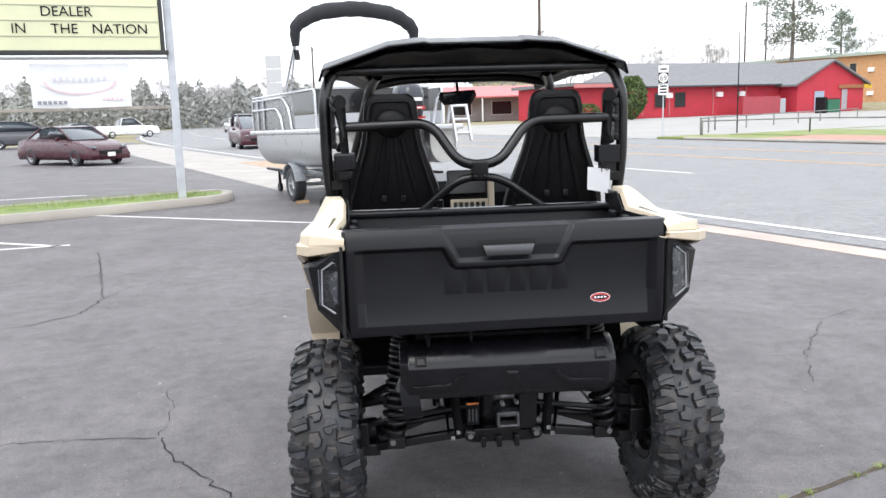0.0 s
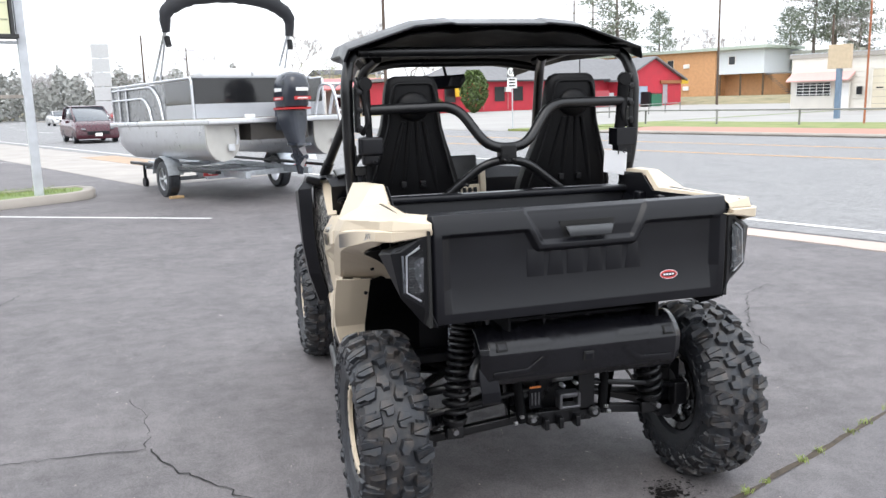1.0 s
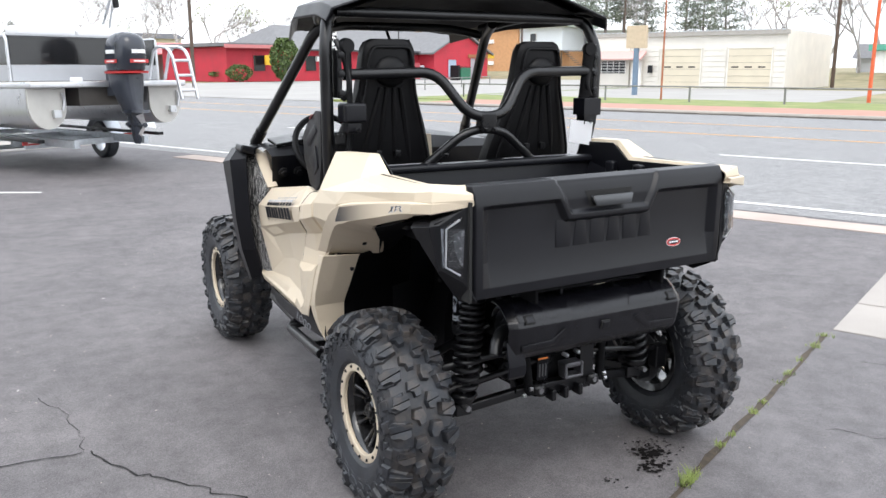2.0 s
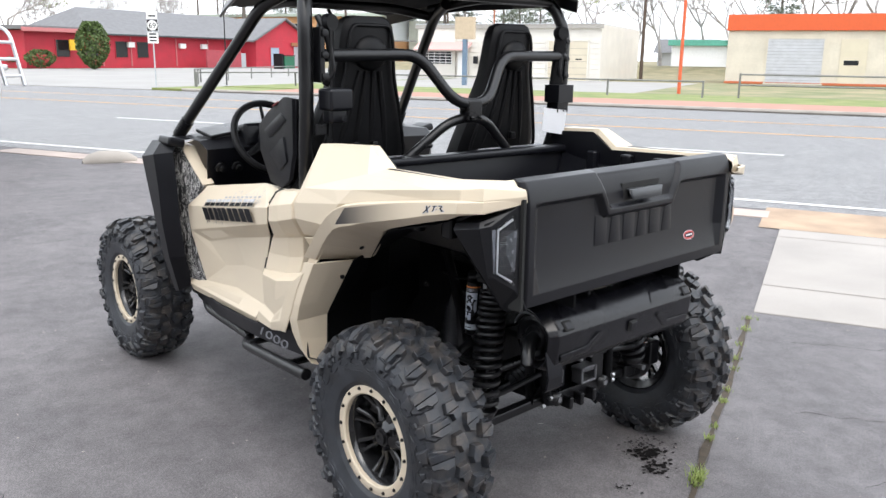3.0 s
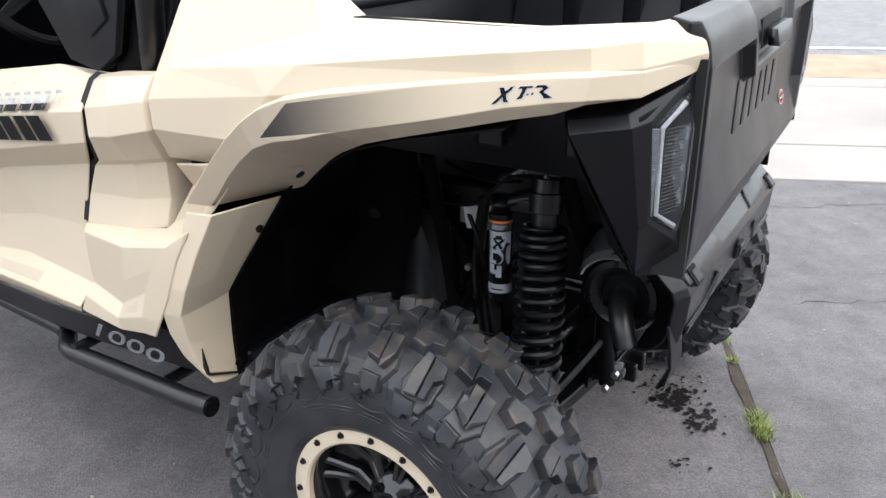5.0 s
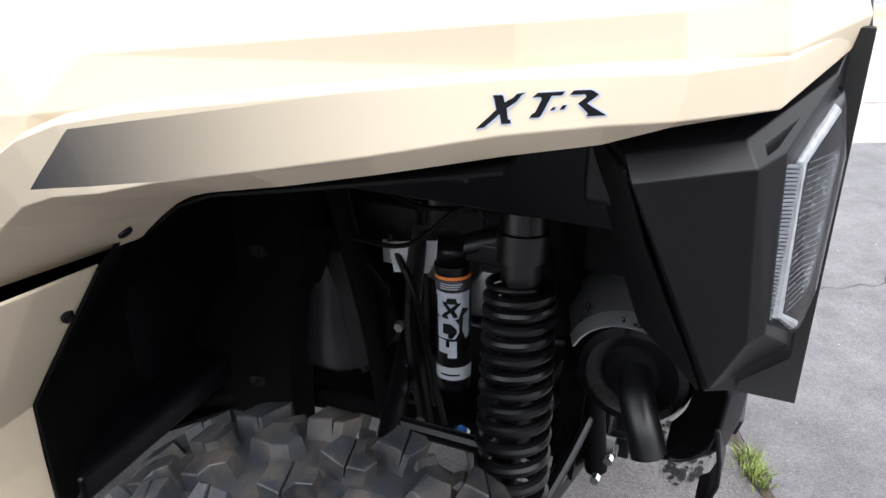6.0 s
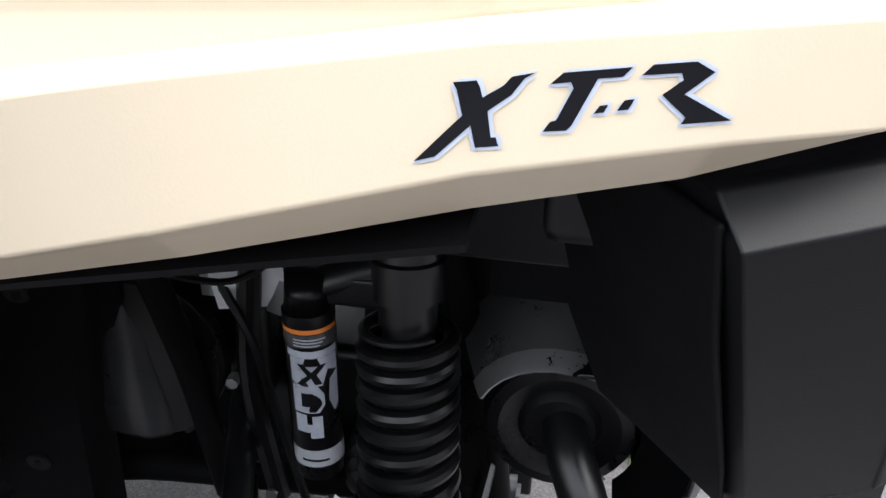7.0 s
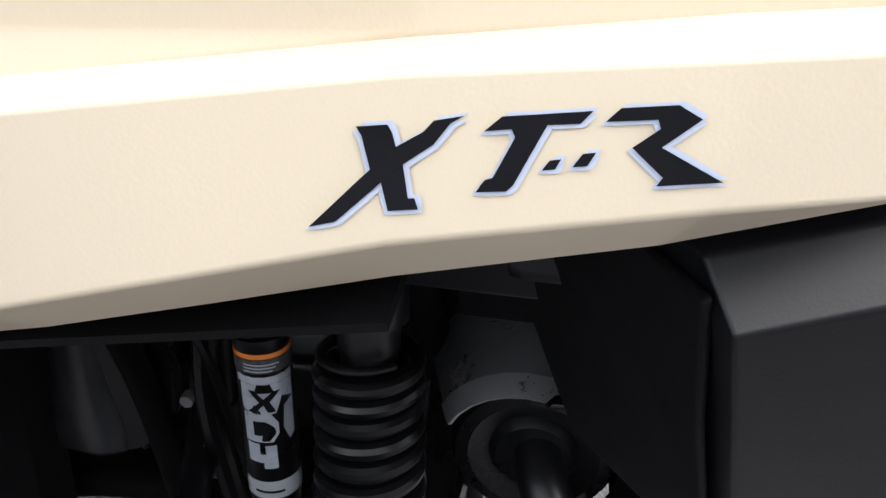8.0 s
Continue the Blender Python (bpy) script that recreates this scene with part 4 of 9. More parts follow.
for kx in (-0.60, -0.52):
    bm = bmesh.new()
    cyl(bm, (kx, 1.44, 1.11), (kx, 1.42, 1.105), 0.024)
    cyl(bm, (kx, 1.42, 1.105), (kx, 1.405, 1.10), 0.014)
    part("dash_knob", bm, BLKM, dash, "round dash switch with chrome rim", 0.002)
bm = bmesh.new()
box(bm, (0.03, 1.33, 1.265), (0.22, 0.05, 0.14), Matrix.Rotation(-0.25, 3, "X"))
screen = part("centre_screen", bm, BLKS, dash, "dark centre screen", 0.01)
bm = bmesh.new()
box(bm, (0.04, 1.29, 1.14), (0.21, 0.03, 0.075), Matrix.Rotation(-0.2, 3, "X"))
box(bm, (0.160, 1.29, 1.185), (0.036, 0.035, 0.20), Matrix.Rotation(-0.1, 3, "X"))
swp = part("switch_panel", bm, TAN, dash, "tan panel of rocker switches", 0.006)
for i in range(6):
    bm = bmesh.new()
    box(bm, (-0.040 + i * 0.031, 1.272, 1.14), (0.019, 0.012, 0.046), Matrix.Rotation(-0.2, 3, "X"))
    part("rocker_switch", bm, BLKM, swp, "", 0.003)
bm = bmesh.new()
box(bm, (-0.37, 1.50, 1.235), (0.20, 0.14, 0.11), Matrix.Rotation(-0.2, 3, "X"))
part("gauge_pod", bm, BLK, dash, "black gauge pod behind the wheel", 0.02)
# steering wheel
bm = bmesh.new()
sw = basis((-0.37, 1.385, 1.235), (1, 0, 0), (0, 0.52, 0.85))
lathe(bm, [(0.175 + 0.016 * math.cos(a), 0.016 * math.sin(a)) for a in [2 * math.pi * i / 10 for i in range(10)]], sw, 40, True)
for a in (90, 210, 330):
    d = Vector((math.cos(radians(a)), math.sin(radians(a)), 0))
    tube(bm, [sw @ (d * 0.03 + Vector((0, 0, -0.02))), sw @ (d * 0.17)], [0.022, 0.013], 8, True, 0.5)
lathe(bm, [(0.001, 0.012), (0.045, 0.010), (0.055, 0.0), (0.05, -0.03), (0.001, -0.03)], sw, 24)
cyl(bm, sw @ Vector((0, 0, -0.03)), sw @ Vector((0, 0.02, -0.22)), 0.03)
part("steering_wheel", bm, VINYL, utv, "black steering wheel")
# floor tub and firewall, closing the cab below
bm = bmesh.new()
box(bm, (0, 1.15, 0.47), (1.22, 1.3, 0.05))
box(bm, (0, 0.60, 0.80), (1.26, 0.04, 0.62))
box(bm, (0, 0.86, 0.66), (0.30, 0.55, 0.36))
part("cab_floor", bm, BLK, utv, "black cab floor and firewall", 0.012)

# -- seats --
def seat(cx):
    rows = []
    for z, y0, hw, t in ((1.00, 0.71, 0.225, 0.12), (1.08, 0.690, 0.242, 0.13), (1.16, 0.665, 0.246, 0.13), (1.24, 0.642, 0.238, 0.12), (1.32, 0.625, 0.215, 0.115), (1.40, 0.610, 0.186, 0.11), (1.47, 0.600, 0.160, 0.105), (1.53, 0.592, 0.142, 0.10), (1.60, 0.585, 0.131, 0.10), (1.67, 0.578, 0.126, 0.095), (1.71, 0.576, 0.119, 0.09), (1.735, 0.578, 0.105, 0.08), (1.748, 0.585, 0.080, 0.05)):
        ring = []
        for a in range(20):
            an = 2 * math.pi * a / 20
            c, s = math.cos(an), math.sin(an)
            q = 0.55
            ring.append((cx + hw * math.copysign(abs(c) ** q, c), y0 + t * 0.5 + t * 0.5 * math.copysign(abs(s) ** q, s), z))
        rows.append(ring)
    bm = bmesh.new()
    loft(bm, rows)
    s = part("seat", bm, VINYL, utv, "black vinyl bucket seat with a tall backrest")
    # headrest pad bulging to the rear
    bm = bmesh.new()
    bmesh.ops.create_uvsphere(bm, u_segments=24, v_segments=14, radius=1)
    for v in bm.verts:
        v.co = Vector((cx + v.co.x * 0.075, 0.583 + v.co.y * 0.035, 1.615 + v.co.z * 0.065))
    part("headrest_pad", bm, VINYL, s)
    # pleats down the back
    for dx in (-0.075, -0.026, 0.026, 0.075):
        bm = bmesh.new()
        tube(bm, [(cx + dx * (0.6 + 1.1 * f), 0.668 - 0.085 * (1 - f) ** 0.8 + 0.004, 1.55 - 0.36 * f) for f in [i / 8 for i in range(9)]], [0.010 + 0.006 * math.sin(math.pi * i / 8) for i in range(9)], 8)
        part("pleat", bm, VINYL, s)
    for dx in (-0.045, 0.045):
        bm = bmesh.new()
        box(bm, (cx + dx, 0.622, 1.265), (0.026, 0.022, 0.03))
        part("clip", bm, BLKM, s, "", 0.004)
    # stitched border that runs up both sides and over the head
    bm = bmesh.new()
    tube(bm, rounded([(cx - 0.205, 0.648, 1.16), (cx - 0.196, 0.628, 1.25), (cx - 0.150, 0.600, 1.40), (cx - 0.112, 0.584, 1.53), (cx - 0.100, 0.574, 1.66), (cx - 0.085, 0.573, 1.715), (cx + 0.085, 0.573, 1.715), (cx + 0.100, 0.574, 1.66), (cx + 0.112, 0.584, 1.53), (cx + 0.150, 0.600, 1.40), (cx + 0.196, 0.628, 1.25), (cx + 0.205, 0.648, 1.16)], 0.03), 0.007, 8)
    part("seam_piping", bm, VINYL, s)
    # the bar's grey paints the highlight that runs along it
    bm = bmesh.new()
    tube(bm, rounded([(cx - 0.22, 0.64, 1.10), (cx - 0.225, 0.585, 1.215), (cx + 0.225, 0.585, 1.215), (cx + 0.22, 0.64, 1.10)], 0.04), 0.007, 8)
    part("piping_bar", bm, mat("highlight_seat_bar", (0.20, 0.20, 0.21), 0.3, metal=0.7, var=0.1), s, "thin bar behind the seat, coloured grey for its highlight")
    bm = bmesh.new()
    for v in box(bm, (cx, 0.90, 0.92), (0.46, 0.50, 0.15), Matrix.Rotation(0.08, 3, "X")):
        pass
    part("cushion", bm, VINYL, s, "", 0.04)


seat(-0.385)
seat(0.385)
# hip guard beside the driver
bm = bmesh.new()
prism(bm, [(-0.664, 0.69, 1.445), (-0.664, 0.75, 1.450), (-0.650, 0.90, 1.385), (-0.642, 0.985, 1.330), (-0.640, 0.985, 1.230), (-0.646, 0.90, 1.115), (-0.656, 0.80, 1.100), (-0.662, 0.73, 1.140), (-0.666, 0.69, 1.250)], (0.035, 0, 0))
prism(bm, [(-0.668, 0.735, 1.365), (-0.666, 0.775, 1.390), (-0.652, 0.930, 1.315), (-0.656, 0.880, 1.290)], (0.012, 0, 0))
prism(bm, [(-0.668, 0.760, 1.300), (-0.658, 0.880, 1.230), (-0.662, 0.800, 1.170), (-0.669, 0.735, 1.210)], (0.012, 0, 0))
hip = part("hip_guard", bm, BLK, utv, "black plastic side bolster beside the driver", 0.008)
bm = bmesh.new()
box(bm, (-0.650, 0.815, 1.422), (0.028, 0.045, 0.004), Matrix.Rotation(-0.41, 3, "X"))
part("warning_label", bm, mat("dull_red_label", (0.22, 0.05, 0.05), 0.5, var=0.3, scale=60), hip, "small red warning label")

# -- roll cage --
bm = bmesh.new()
tube(bm, rounded([(-0.640, 0.645, 1.08), (-0.668, 0.598, 1.24), (-0.682, 0.560, 1.42), (-0.684, 0.555, 1.72), (-0.655, 0.60, 1.83), (-0.60, 0.64, 1.86)], 0.08), 0.026, 14)
pair("cage_post", bm, BLKS, utv, "black roll-cage post")
bm = bmesh.new()
tube(bm, rounded([(-0.655, 1.765, 1.21), (-0.640, 1.730, 1.26), (-0.480, 1.230, 1.80), (-0.44, 1.10, 1.85)], 0.06), 0.026, 14)
pair("cage_pillar", bm, BLKS, utv, "slanted black front pillar")
bm = bmesh.new()
cyl(bm, (-0.648, 1.748, 1.235), (-0.628, 1.69, 1.30), 0.031)
pair("pillar_clamp", bm, BLKM, utv)
bm = bmesh.new()
tube(bm, rounded([(-0.62, 0.60, 1.850), (-0.56, 1.00, 1.88), (-0.45, 1.24, 1.83)], 0.1), 0.022, 12)
pair("cage_rail", bm, BLKS, utv)
bm = bmesh.new()
tube(bm, rounded([(-0.62, 0.545, 1.603), (-0.205, 0.515, 1.612), (-0.085, 0.43, 1.425), (0.085, 0.43, 1.425), (0.235, 0.505, 1.612), (0.65, 0.525, 1.616)], 0.075), 0.0225, 14)
part("shoulder_bar", bm, BLKS, utv, "black bent bar behind the seats")
bm = bmesh.new()
tube(bm, rounded([(-0.30, 0.545, 1.15), (-0.270, 0.53, 1.20), (-0.085, 0.45, 1.368), (0.085, 0.45, 1.368), (0.315, 0.525, 1.205), (0.35, 0.54, 1.15)], 0.09), 0.019, 14)
part("cage_brace", bm, BLKS, utv, "black bent brace below the bar")
bm = bmesh.new()
box(bm, (0.0, 0.435, 1.398), (0.078, 0.055, 0.085))
for bx in (-0.022, 0.022):
    cyl(bm, (bx, 0.408, 1.372), (bx, 0.398, 1.372), 0.007, 8)
part("cage_clamp", bm, BLKM, utv, "black clamp that joins bar and brace", 0.008)
bm = bmesh.new()
box(bm, (-0.185, 0.492, 1.268), (0.035, 0.03, 0.022))
cyl(bm, (-0.185, 0.49, 1.268), (-0.17, 0.47, 1.262), 0.008, 8)
part("brace_tab", bm, BLKM, utv, "", 0.003)
bm = bmesh.new()
box(bm, (-0.645, 0.535, 1.605), (0.02, 0.06, 0.19))
for z in (1.53, 1.605, 1.68):
    cyl(bm, (-0.640, 0.50, z), (-0.640, 0.492, z), 0.013, 10)
tube(bm, rounded([(-0.63, 0.52, 1.50), (-0.60, 0.51, 1.55), (-0.62, 0.51, 1.66), (-0.65, 0.53, 1.74)], 0.02), 0.012, 8)
pair("belt_bracket", bm, BLKM, utv, "black seat-belt bracket on the post", 0.004)
bm = bmesh.new()
lathe(bm, [(0.001, -0.02), (0.028, -0.02), (0.032, 0), (0.028, 0.02), (0.001, 0.02)], basis((-0.612, 0.515, 1.715), (0, 0, 1), (1, 0.2, 0)), 20)
tube(bm, [(-0.605, 0.51, 1.70), (-0.600, 0.52, 1.55), (-0.595, 0.53, 1.45), (-0.60, 0.54, 1.30)], 0.026, 8, True, 0.3)
pair("seat_belt", bm, VINYL, utv, "black seat belt hanging from its guide")
bm = bmesh.new()
box(bm, (-0.598, 0.50, 1.452), (0.098, 0.085, 0.078))
box(bm, (-0.600, 0.505, 1.395), (0.070, 0.06, 0.05))
lathe(bm, [(0.008, -0.003), (0.011, 0), (0.008, 0.003), (0.006, 0)], basis((-0.590, 0.458, 1.385), (1, 0, 0), (0, 0, 1)), 14, True)
pair("belt_reel", bm, BLK, utv, "black boxy seat-belt reel", 0.012)
bm = bmesh.new()
box(bm, (-0.640, 0.53, 1.345), (0.05, 0.006, 0.04))
pair("post_bracket", bm, BLKM, utv, "", 0.002)
# card tag on the right reel
bm = bmesh.new()
sheet(bm, [[(0.510 + 0.090 * u, 0.505 - 0.052 * u + 0.006 * math.sin(3 * u) + 0.01 * w, 1.392 - 0.012 * u - (0.105 + 0.004 * u) * w) for u in (0, 0.33, 0.66, 1)] for w in (0, 0.5, 1)], 0.001)
tag = part("price_tag", bm, PAPER, utv, "blank white card tag hung on a string")
bm = bmesh.new()
tube(bm, [(0.585, 0.49, 1.38), (0.590, 0.49, 1.40), (0.605, 0.49, 1.41), (0.615, 0.485, 1.405)], 0.0012, 6)
part("string", bm, INK, tag)
# rear-view mirror under the roof
bm = bmesh.new()
prism(bm, [(-0.10, 1.36, 1.765), (0.09, 1.36, 1.775), (0.10, 1.36, 1.745), (0.07, 1.36, 1.70), (-0.08, 1.36, 1.695), (-0.11, 1.36, 1.73)], (0, 0.03, 0))
cyl(bm, (0, 1.385, 1.74), (0, 1.45, 1.82), 0.008, 8)
mirror = part("rear_view_mirror", bm, BLKS, utv, "black framed rear-view mirror", 0.008)
bm = bmesh.new()
poly(bm, [(-0.085, 1.350, 1.755), (0.078, 1.350, 1.762), (0.06, 1.3585, 1.712), (-0.07, 1.3585, 1.708)])
part("mirror_glass", bm, mat("mirror", (0.75, 0.77, 0.8), 0.03, metal=1.0, var=0.02), mirror)

# -- roof --
def roof_z(x, y):
    u = abs(x)
    z = 1.985 - 0.02 * (u / 0.39) ** 2 if u < 0.39 else 1.965 - (u - 0.39) * 0.33
    return z + 0.02 - 0.140 * max(0, (y - 0.95) / 0.67) ** 1.4 - 0.03 * max(0, (0.62 - y) / 0.12)


bm = bmesh.new()
rows = []
for y in (0.50, 0.54, 0.62, 0.90, 1.20, 1.45, 1.62):
    w = 0.700 - max(0, y - 0.9) * 0.30
    xs = [-w, -w + 0.02, -0.39 * w / 0.708, -0.225, -0.20, 0.20, 0.225, 0.39 * w / 0.708, w - 0.02, w]
    row = []
    for i, x in enumerate(xs):
        z = roof_z(x, y) + (-0.0 if 0 < i < 9 else -0.045)
        if i in (4, 5):
            z -= 0.007
        row.append((x, y - (0.02 if 0 < i < 9 else 0), z))
    rows.append(row)
sheet(bm, rows, 0.012)
roof = part("roof", bm, BLK, utv, "black moulded roof with turned-down edges", 0.006)
bm = bmesh.new()
rows = []
for y in (0.545, 0.60, 0.80, 1.00, 1.20, 1.40, 1.56):
    w = 0.655 - max(0, y - 0.9) * 0.30
    rows.append([(w * k, y, roof_z(w * k, y) - (0.040 if abs(k) < 0.9 else 0.016) - (0.012 if abs(k) == 0.3 else 0)) for k in (-1, -0.88, -0.6, -0.42, -0.3, 0, 0.3, 0.42, 0.6, 0.88, 1)])
sheet(bm, rows, 0.006)
part("headliner", bm, SHADEBLK, roof, "black moulded roof underside", 0.004)
bm = bmesh.new()
tube(bm, rounded([(-0.47, 1.26, 1.80), (-0.30, 1.33, 1.835), (0.30, 1.33, 1.835), (0.47, 1.26, 1.80)], 0.08), 0.022, 12)
tube(bm, rounded([(-0.62, 0.60, 1.852), (0.62, 0.60, 1.852)], 0.08), 0.022, 12)
part("cage_cross_bar", bm, BLKS, utv, "black cage cross bars below the roof")

# -- cargo bed --
bm = bmesh.new()
sheet(bm, [  # left wall with stake pockets, floor and right wall as one shell
    [(-0.640, y, 1.250 if y < 0.13 else 1.225) for y in (-0.36, -0.1, 0.12, 0.30, 0.46)],
    [(-0.600, y, 1.235 if y < 0.13 else 1.215) for y in (-0.36, -0.1, 0.12, 0.30, 0.46)],
    [(-0.570, y, 1.150) for y in (-0.36, -0.1, 0.12, 0.30, 0.45)],
    [(-0.500, y, 0.995) for y in (-0.36, -0.1, 0.12, 0.30, 0.44)],
    [(0.500, y, 0.995) for y in (-0.36, -0.1, 0.12, 0.30, 0.44)],
    [(0.570, y, 1.150) for y in (-0.36, -0.1, 0.12, 0.30, 0.45)],
    [(0.600, y, 1.235 if y < 0.13 else 1.215) for y in (-0.36, -0.1, 0.12, 0.30, 0.46)],
    [(0.640, y, 1.250 if y < 0.13 else 1.225) for y in (-0.36, -0.1, 0.12, 0.30, 0.46)],
], 0.008)
bed = part("cargo_bed", bm, BLK, utv, "black plastic cargo bed", 0.006)
bm = bmesh.new()
prism(bm, [(-0.62, 0.50, 1.225), (0.62, 0.50, 1.225), (0.58, 0.46, 0.99), (-0.58, 0.46, 0.99)], (0, -0.03, 0))
box(bm, (0, 0.475, 1.213), (1.24, 0.07, 0.03))
part("bed_front_wall", bm, BLK, bed, "", 0.010)
for sx in (-1, 1):
    for y in (-0.24, -0.08, 0.08, 0.26):
        bm = bmesh.new()
        box(bm, (sx * 0.560, y, 1.13), (0.035, 0.05, 0.18))
        part("stake_rib", bm, BLK, bed, "", 0.010)
for x in (-0.4, -0.2, 0.0, 0.2, 0.4):
    bm = bmesh.new()
    box(bm, (x, 0.04, 1.002), (0.09, 0.74, 0.014))
    part("floor_rib", bm, BLK, bed, "", 0.005)
# black inner cover of the raised shoulder
bm = bmesh.new()
sheet(bm, [
    [(-0.602, 0.505, 1.286), (-0.582, 0.252, 1.299), (-0.580, 0.152, 1.230), (-0.592, -0.195, 1.240)],
    [(-0.602, 0.505, 1.160), (-0.582, 0.252, 1.160), (-0.580, 0.152, 1.160), (-0.592, -0.195, 1.160)],
], 0.004)
liners = pair("shoulder_liner", bm, BLK, utv, "", 0.001)
liners[1].matrix_basis = Matrix.Translation((0, 0.026, 0))
bm = bmesh.new()
box(bm, (-0.475, -0.338, 1.243), (0.062, 0.010, 0.010))
part("bed_label", bm, ORANGE, bed, "small orange warning label")

# -- tailgate --
bm = bmesh.new()
W = 0.575


def gate(x, z):
    """The tailgate's rear face: a proud beam above, a panel sunk below it that comes out again towards its foot."""
    y = -0.427 + (0.014 * max(0, (z - 1.20) / 0.05) ** 2) + 0.004 * max(0, (0.95 - z) / 0.05)
    fx = min(1, max(0, (0.540 - abs(x)) / 0.030))
    fz = min(min(1, max(0, (1.198 - z) / 0.014)), min(1, max(0, (z - 0.925) / 0.085)))
    return y + 0.022 * min(fx, fz)


def gate_row(z):
    """One level of the face: the beam dips round a slanting channel that holds the handle."""
    c = 0.180 + 0.55 * (max(z, 1.112) - 1.112)
    right = [(c - 0.034, "floor"), (c - 0.018, "rib"), (c, "rib"), (c + 0.016, "panel"), (0.510, ""), (0.540, ""), (0.566, ""), (0.580, "end")]
    out = []
    for x, what in right:
        y = gate(x, z)
        if what in ("floor", "rib") and z > 1.12:
            y = -0.427 + (0.014 * max(0, (z - 1.20) / 0.05) ** 2)
            if what == "floor" and z > 1.145:
                y += 0.013
        if what == "end":
            y += 0.02
        out.append((x * (1 - 0.02 * (1.25 - z)), y, z))
    return [(-x, y, zz) for x, y, zz in reversed(out)] + out


rows = [gate_row(z) for z in (0.890, 0.902, 0.925, 1.010, 1.112, 1.126, 1.142, 1.154, 1.184, 1.198, 1.234, 1.250)]
xs = [p[0] for p in rows[-1]]
rows.append([(x, -0.405 + (0.012 if abs(x) > 0.57 else 0) + (0.006 if abs(x) < 0.23 else 0), 1.263 - (0.006 if abs(x) < 0.23 else 0)) for x in xs])
rows.append([(x * 0.98, -0.365, 1.268) for x in xs])
rows.append([(x * 0.98, -0.352, 1.245) for x in xs])
rows.append([(x * 0.98, -0.352, 0.92) for x in xs])
rows.append([(x * 0.98, -0.385, 0.890) for x in xs])
rows.append(rows[0])
sheet(bm, rows)
bmesh.ops.remove_doubles(bm, verts=bm.verts, dist=0.0005)
bmesh.ops.holes_fill(bm, edges=[e for e in bm.edges if len(e.link_faces) == 1], sides=40)
tailgate = part("tailgate", bm, BLK, utv, "black moulded plastic tailgate with a hollowed face", 0.004)
# handle in its channel
# dark plate that paints the shade of the recess
bm = bmesh.new()
prism(bm, [(-0.108, -0.4152, 1.216), (0.108, -0.4152, 1.216), (0.088, -0.4152, 1.160), (-0.088, -0.4152, 1.160)], (0, 0.006, 0))
part("handle_recess", bm, CRACK, tailgate, "", 0.002)
bm = bmesh.new()
prism(bm, [(-0.090, -0.440, 1.198), (0.090, -0.440, 1.198), (0.078, -0.446, 1.165), (-0.078, -0.446, 1.165)], (0, 0.02, 0))
part("tailgate_handle", bm, mat("dark_grey_handle", (0.045, 0.048, 0.052), 0.42, var=0.15, bump=0.1, grain=600), tailgate, "dark grey pull handle", 0.006)
# a row of low raised plain blocks
for i in range(6):
    x0, taper = -0.226 + i * 0.0765, (0.0, 0.012)[i % 2]
    bm = bmesh.new()
    prism(bm, [(x0 + taper, -0.4068, 1.122), (x0 + 0.062 - taper, -0.4068, 1.122), (x0 + 0.062, -0.4068, 1.026), (x0, -0.4068, 1.026)], (0, 0.008, 0))
    part("raised_block", bm, BLK, tailgate, "", 0.0012)
for nm, rx, rz, lift, mt in (("dealer_sticker", 0.0365, 0.0160, 0.0008, PAPER), ("sticker_rim", 0.0352, 0.0148, 0.0013, RED), ("sticker_band", 0.0295, 0.0085, 0.0018, INK)):
    bm = bmesh.new()
    ring = [(0.335 + rx * math.cos(2 * math.pi * i / 28), 0.988 + rz * math.sin(2 * math.pi * i / 28)) for i in range(28)]
    poly(bm, [(x, -0.427 + 0.022 * (z - 0.925) / 0.085 - lift, z) for x, z in ring])
    part(nm, bm, mt, tailgate, "oval red, white and black sticker")
for i in range(4):
    bm = bmesh.new()
    poly(bm, [(0.313 + i * 0.012 + a, -0.427 + 0.022 * (z - 0.925) / 0.085 - 0.0023, z) for a, z in ((0, 0.9912), (0.007, 0.9912), (0.007, 0.9855), (0, 0.9855))])
    part("sticker_bar", bm, PAPER, tailgate)

HANG = Matrix.Translation((-0.578, -0.42, 0)) @ Matrix.Rotation(radians(2.0), 4, "Z") @ Matrix.Translation((0.578, 0.42, 0))
tailgate.matrix_basis = HANG

# -- tail lamps and their housings --
HV = {
    "h1": (-0.714, -0.276, 1.140), "c1": (-0.729, -0.285, 1.124), "h2": (-0.690, -0.353, 1.153), "c2": (-0.703, -0.364, 1.137),
    "a": (-0.672, -0.380, 1.142), "b": (-0.674, -0.388, 0.998), "h3": (-0.612, -0.405, 1.186), "h4": (-0.582, -0.412, 1.206),
    "bq": (-0.676, -0.376, 0.985), "q": (-0.594, -0.352, 0.884), "qb": (-0.574, -0.346, 0.867), "lc": (-0.600, -0.410, 0.950), "b2": (-0.560, -0.424, 0.884), "b3": (-0.580, -0.416, 0.940),
    "i1": (-0.620, -0.230, 1.140), "ib": (-0.530, -0.330, 0.866), "ot": (-0.570, -0.360, 1.200),
}
HF = ["h1 h2 c2 c1", "c1 c2 bq q", "c2 a b bq", "h2 h3 a c2", "bq b lc q", "q lc b2 qb", "a h3 lc b", "h3 h4 b3 lc", "lc b3 b2", "h1 c1 q qb ib i1", "h1 i1 ot h4 h3 h2"]
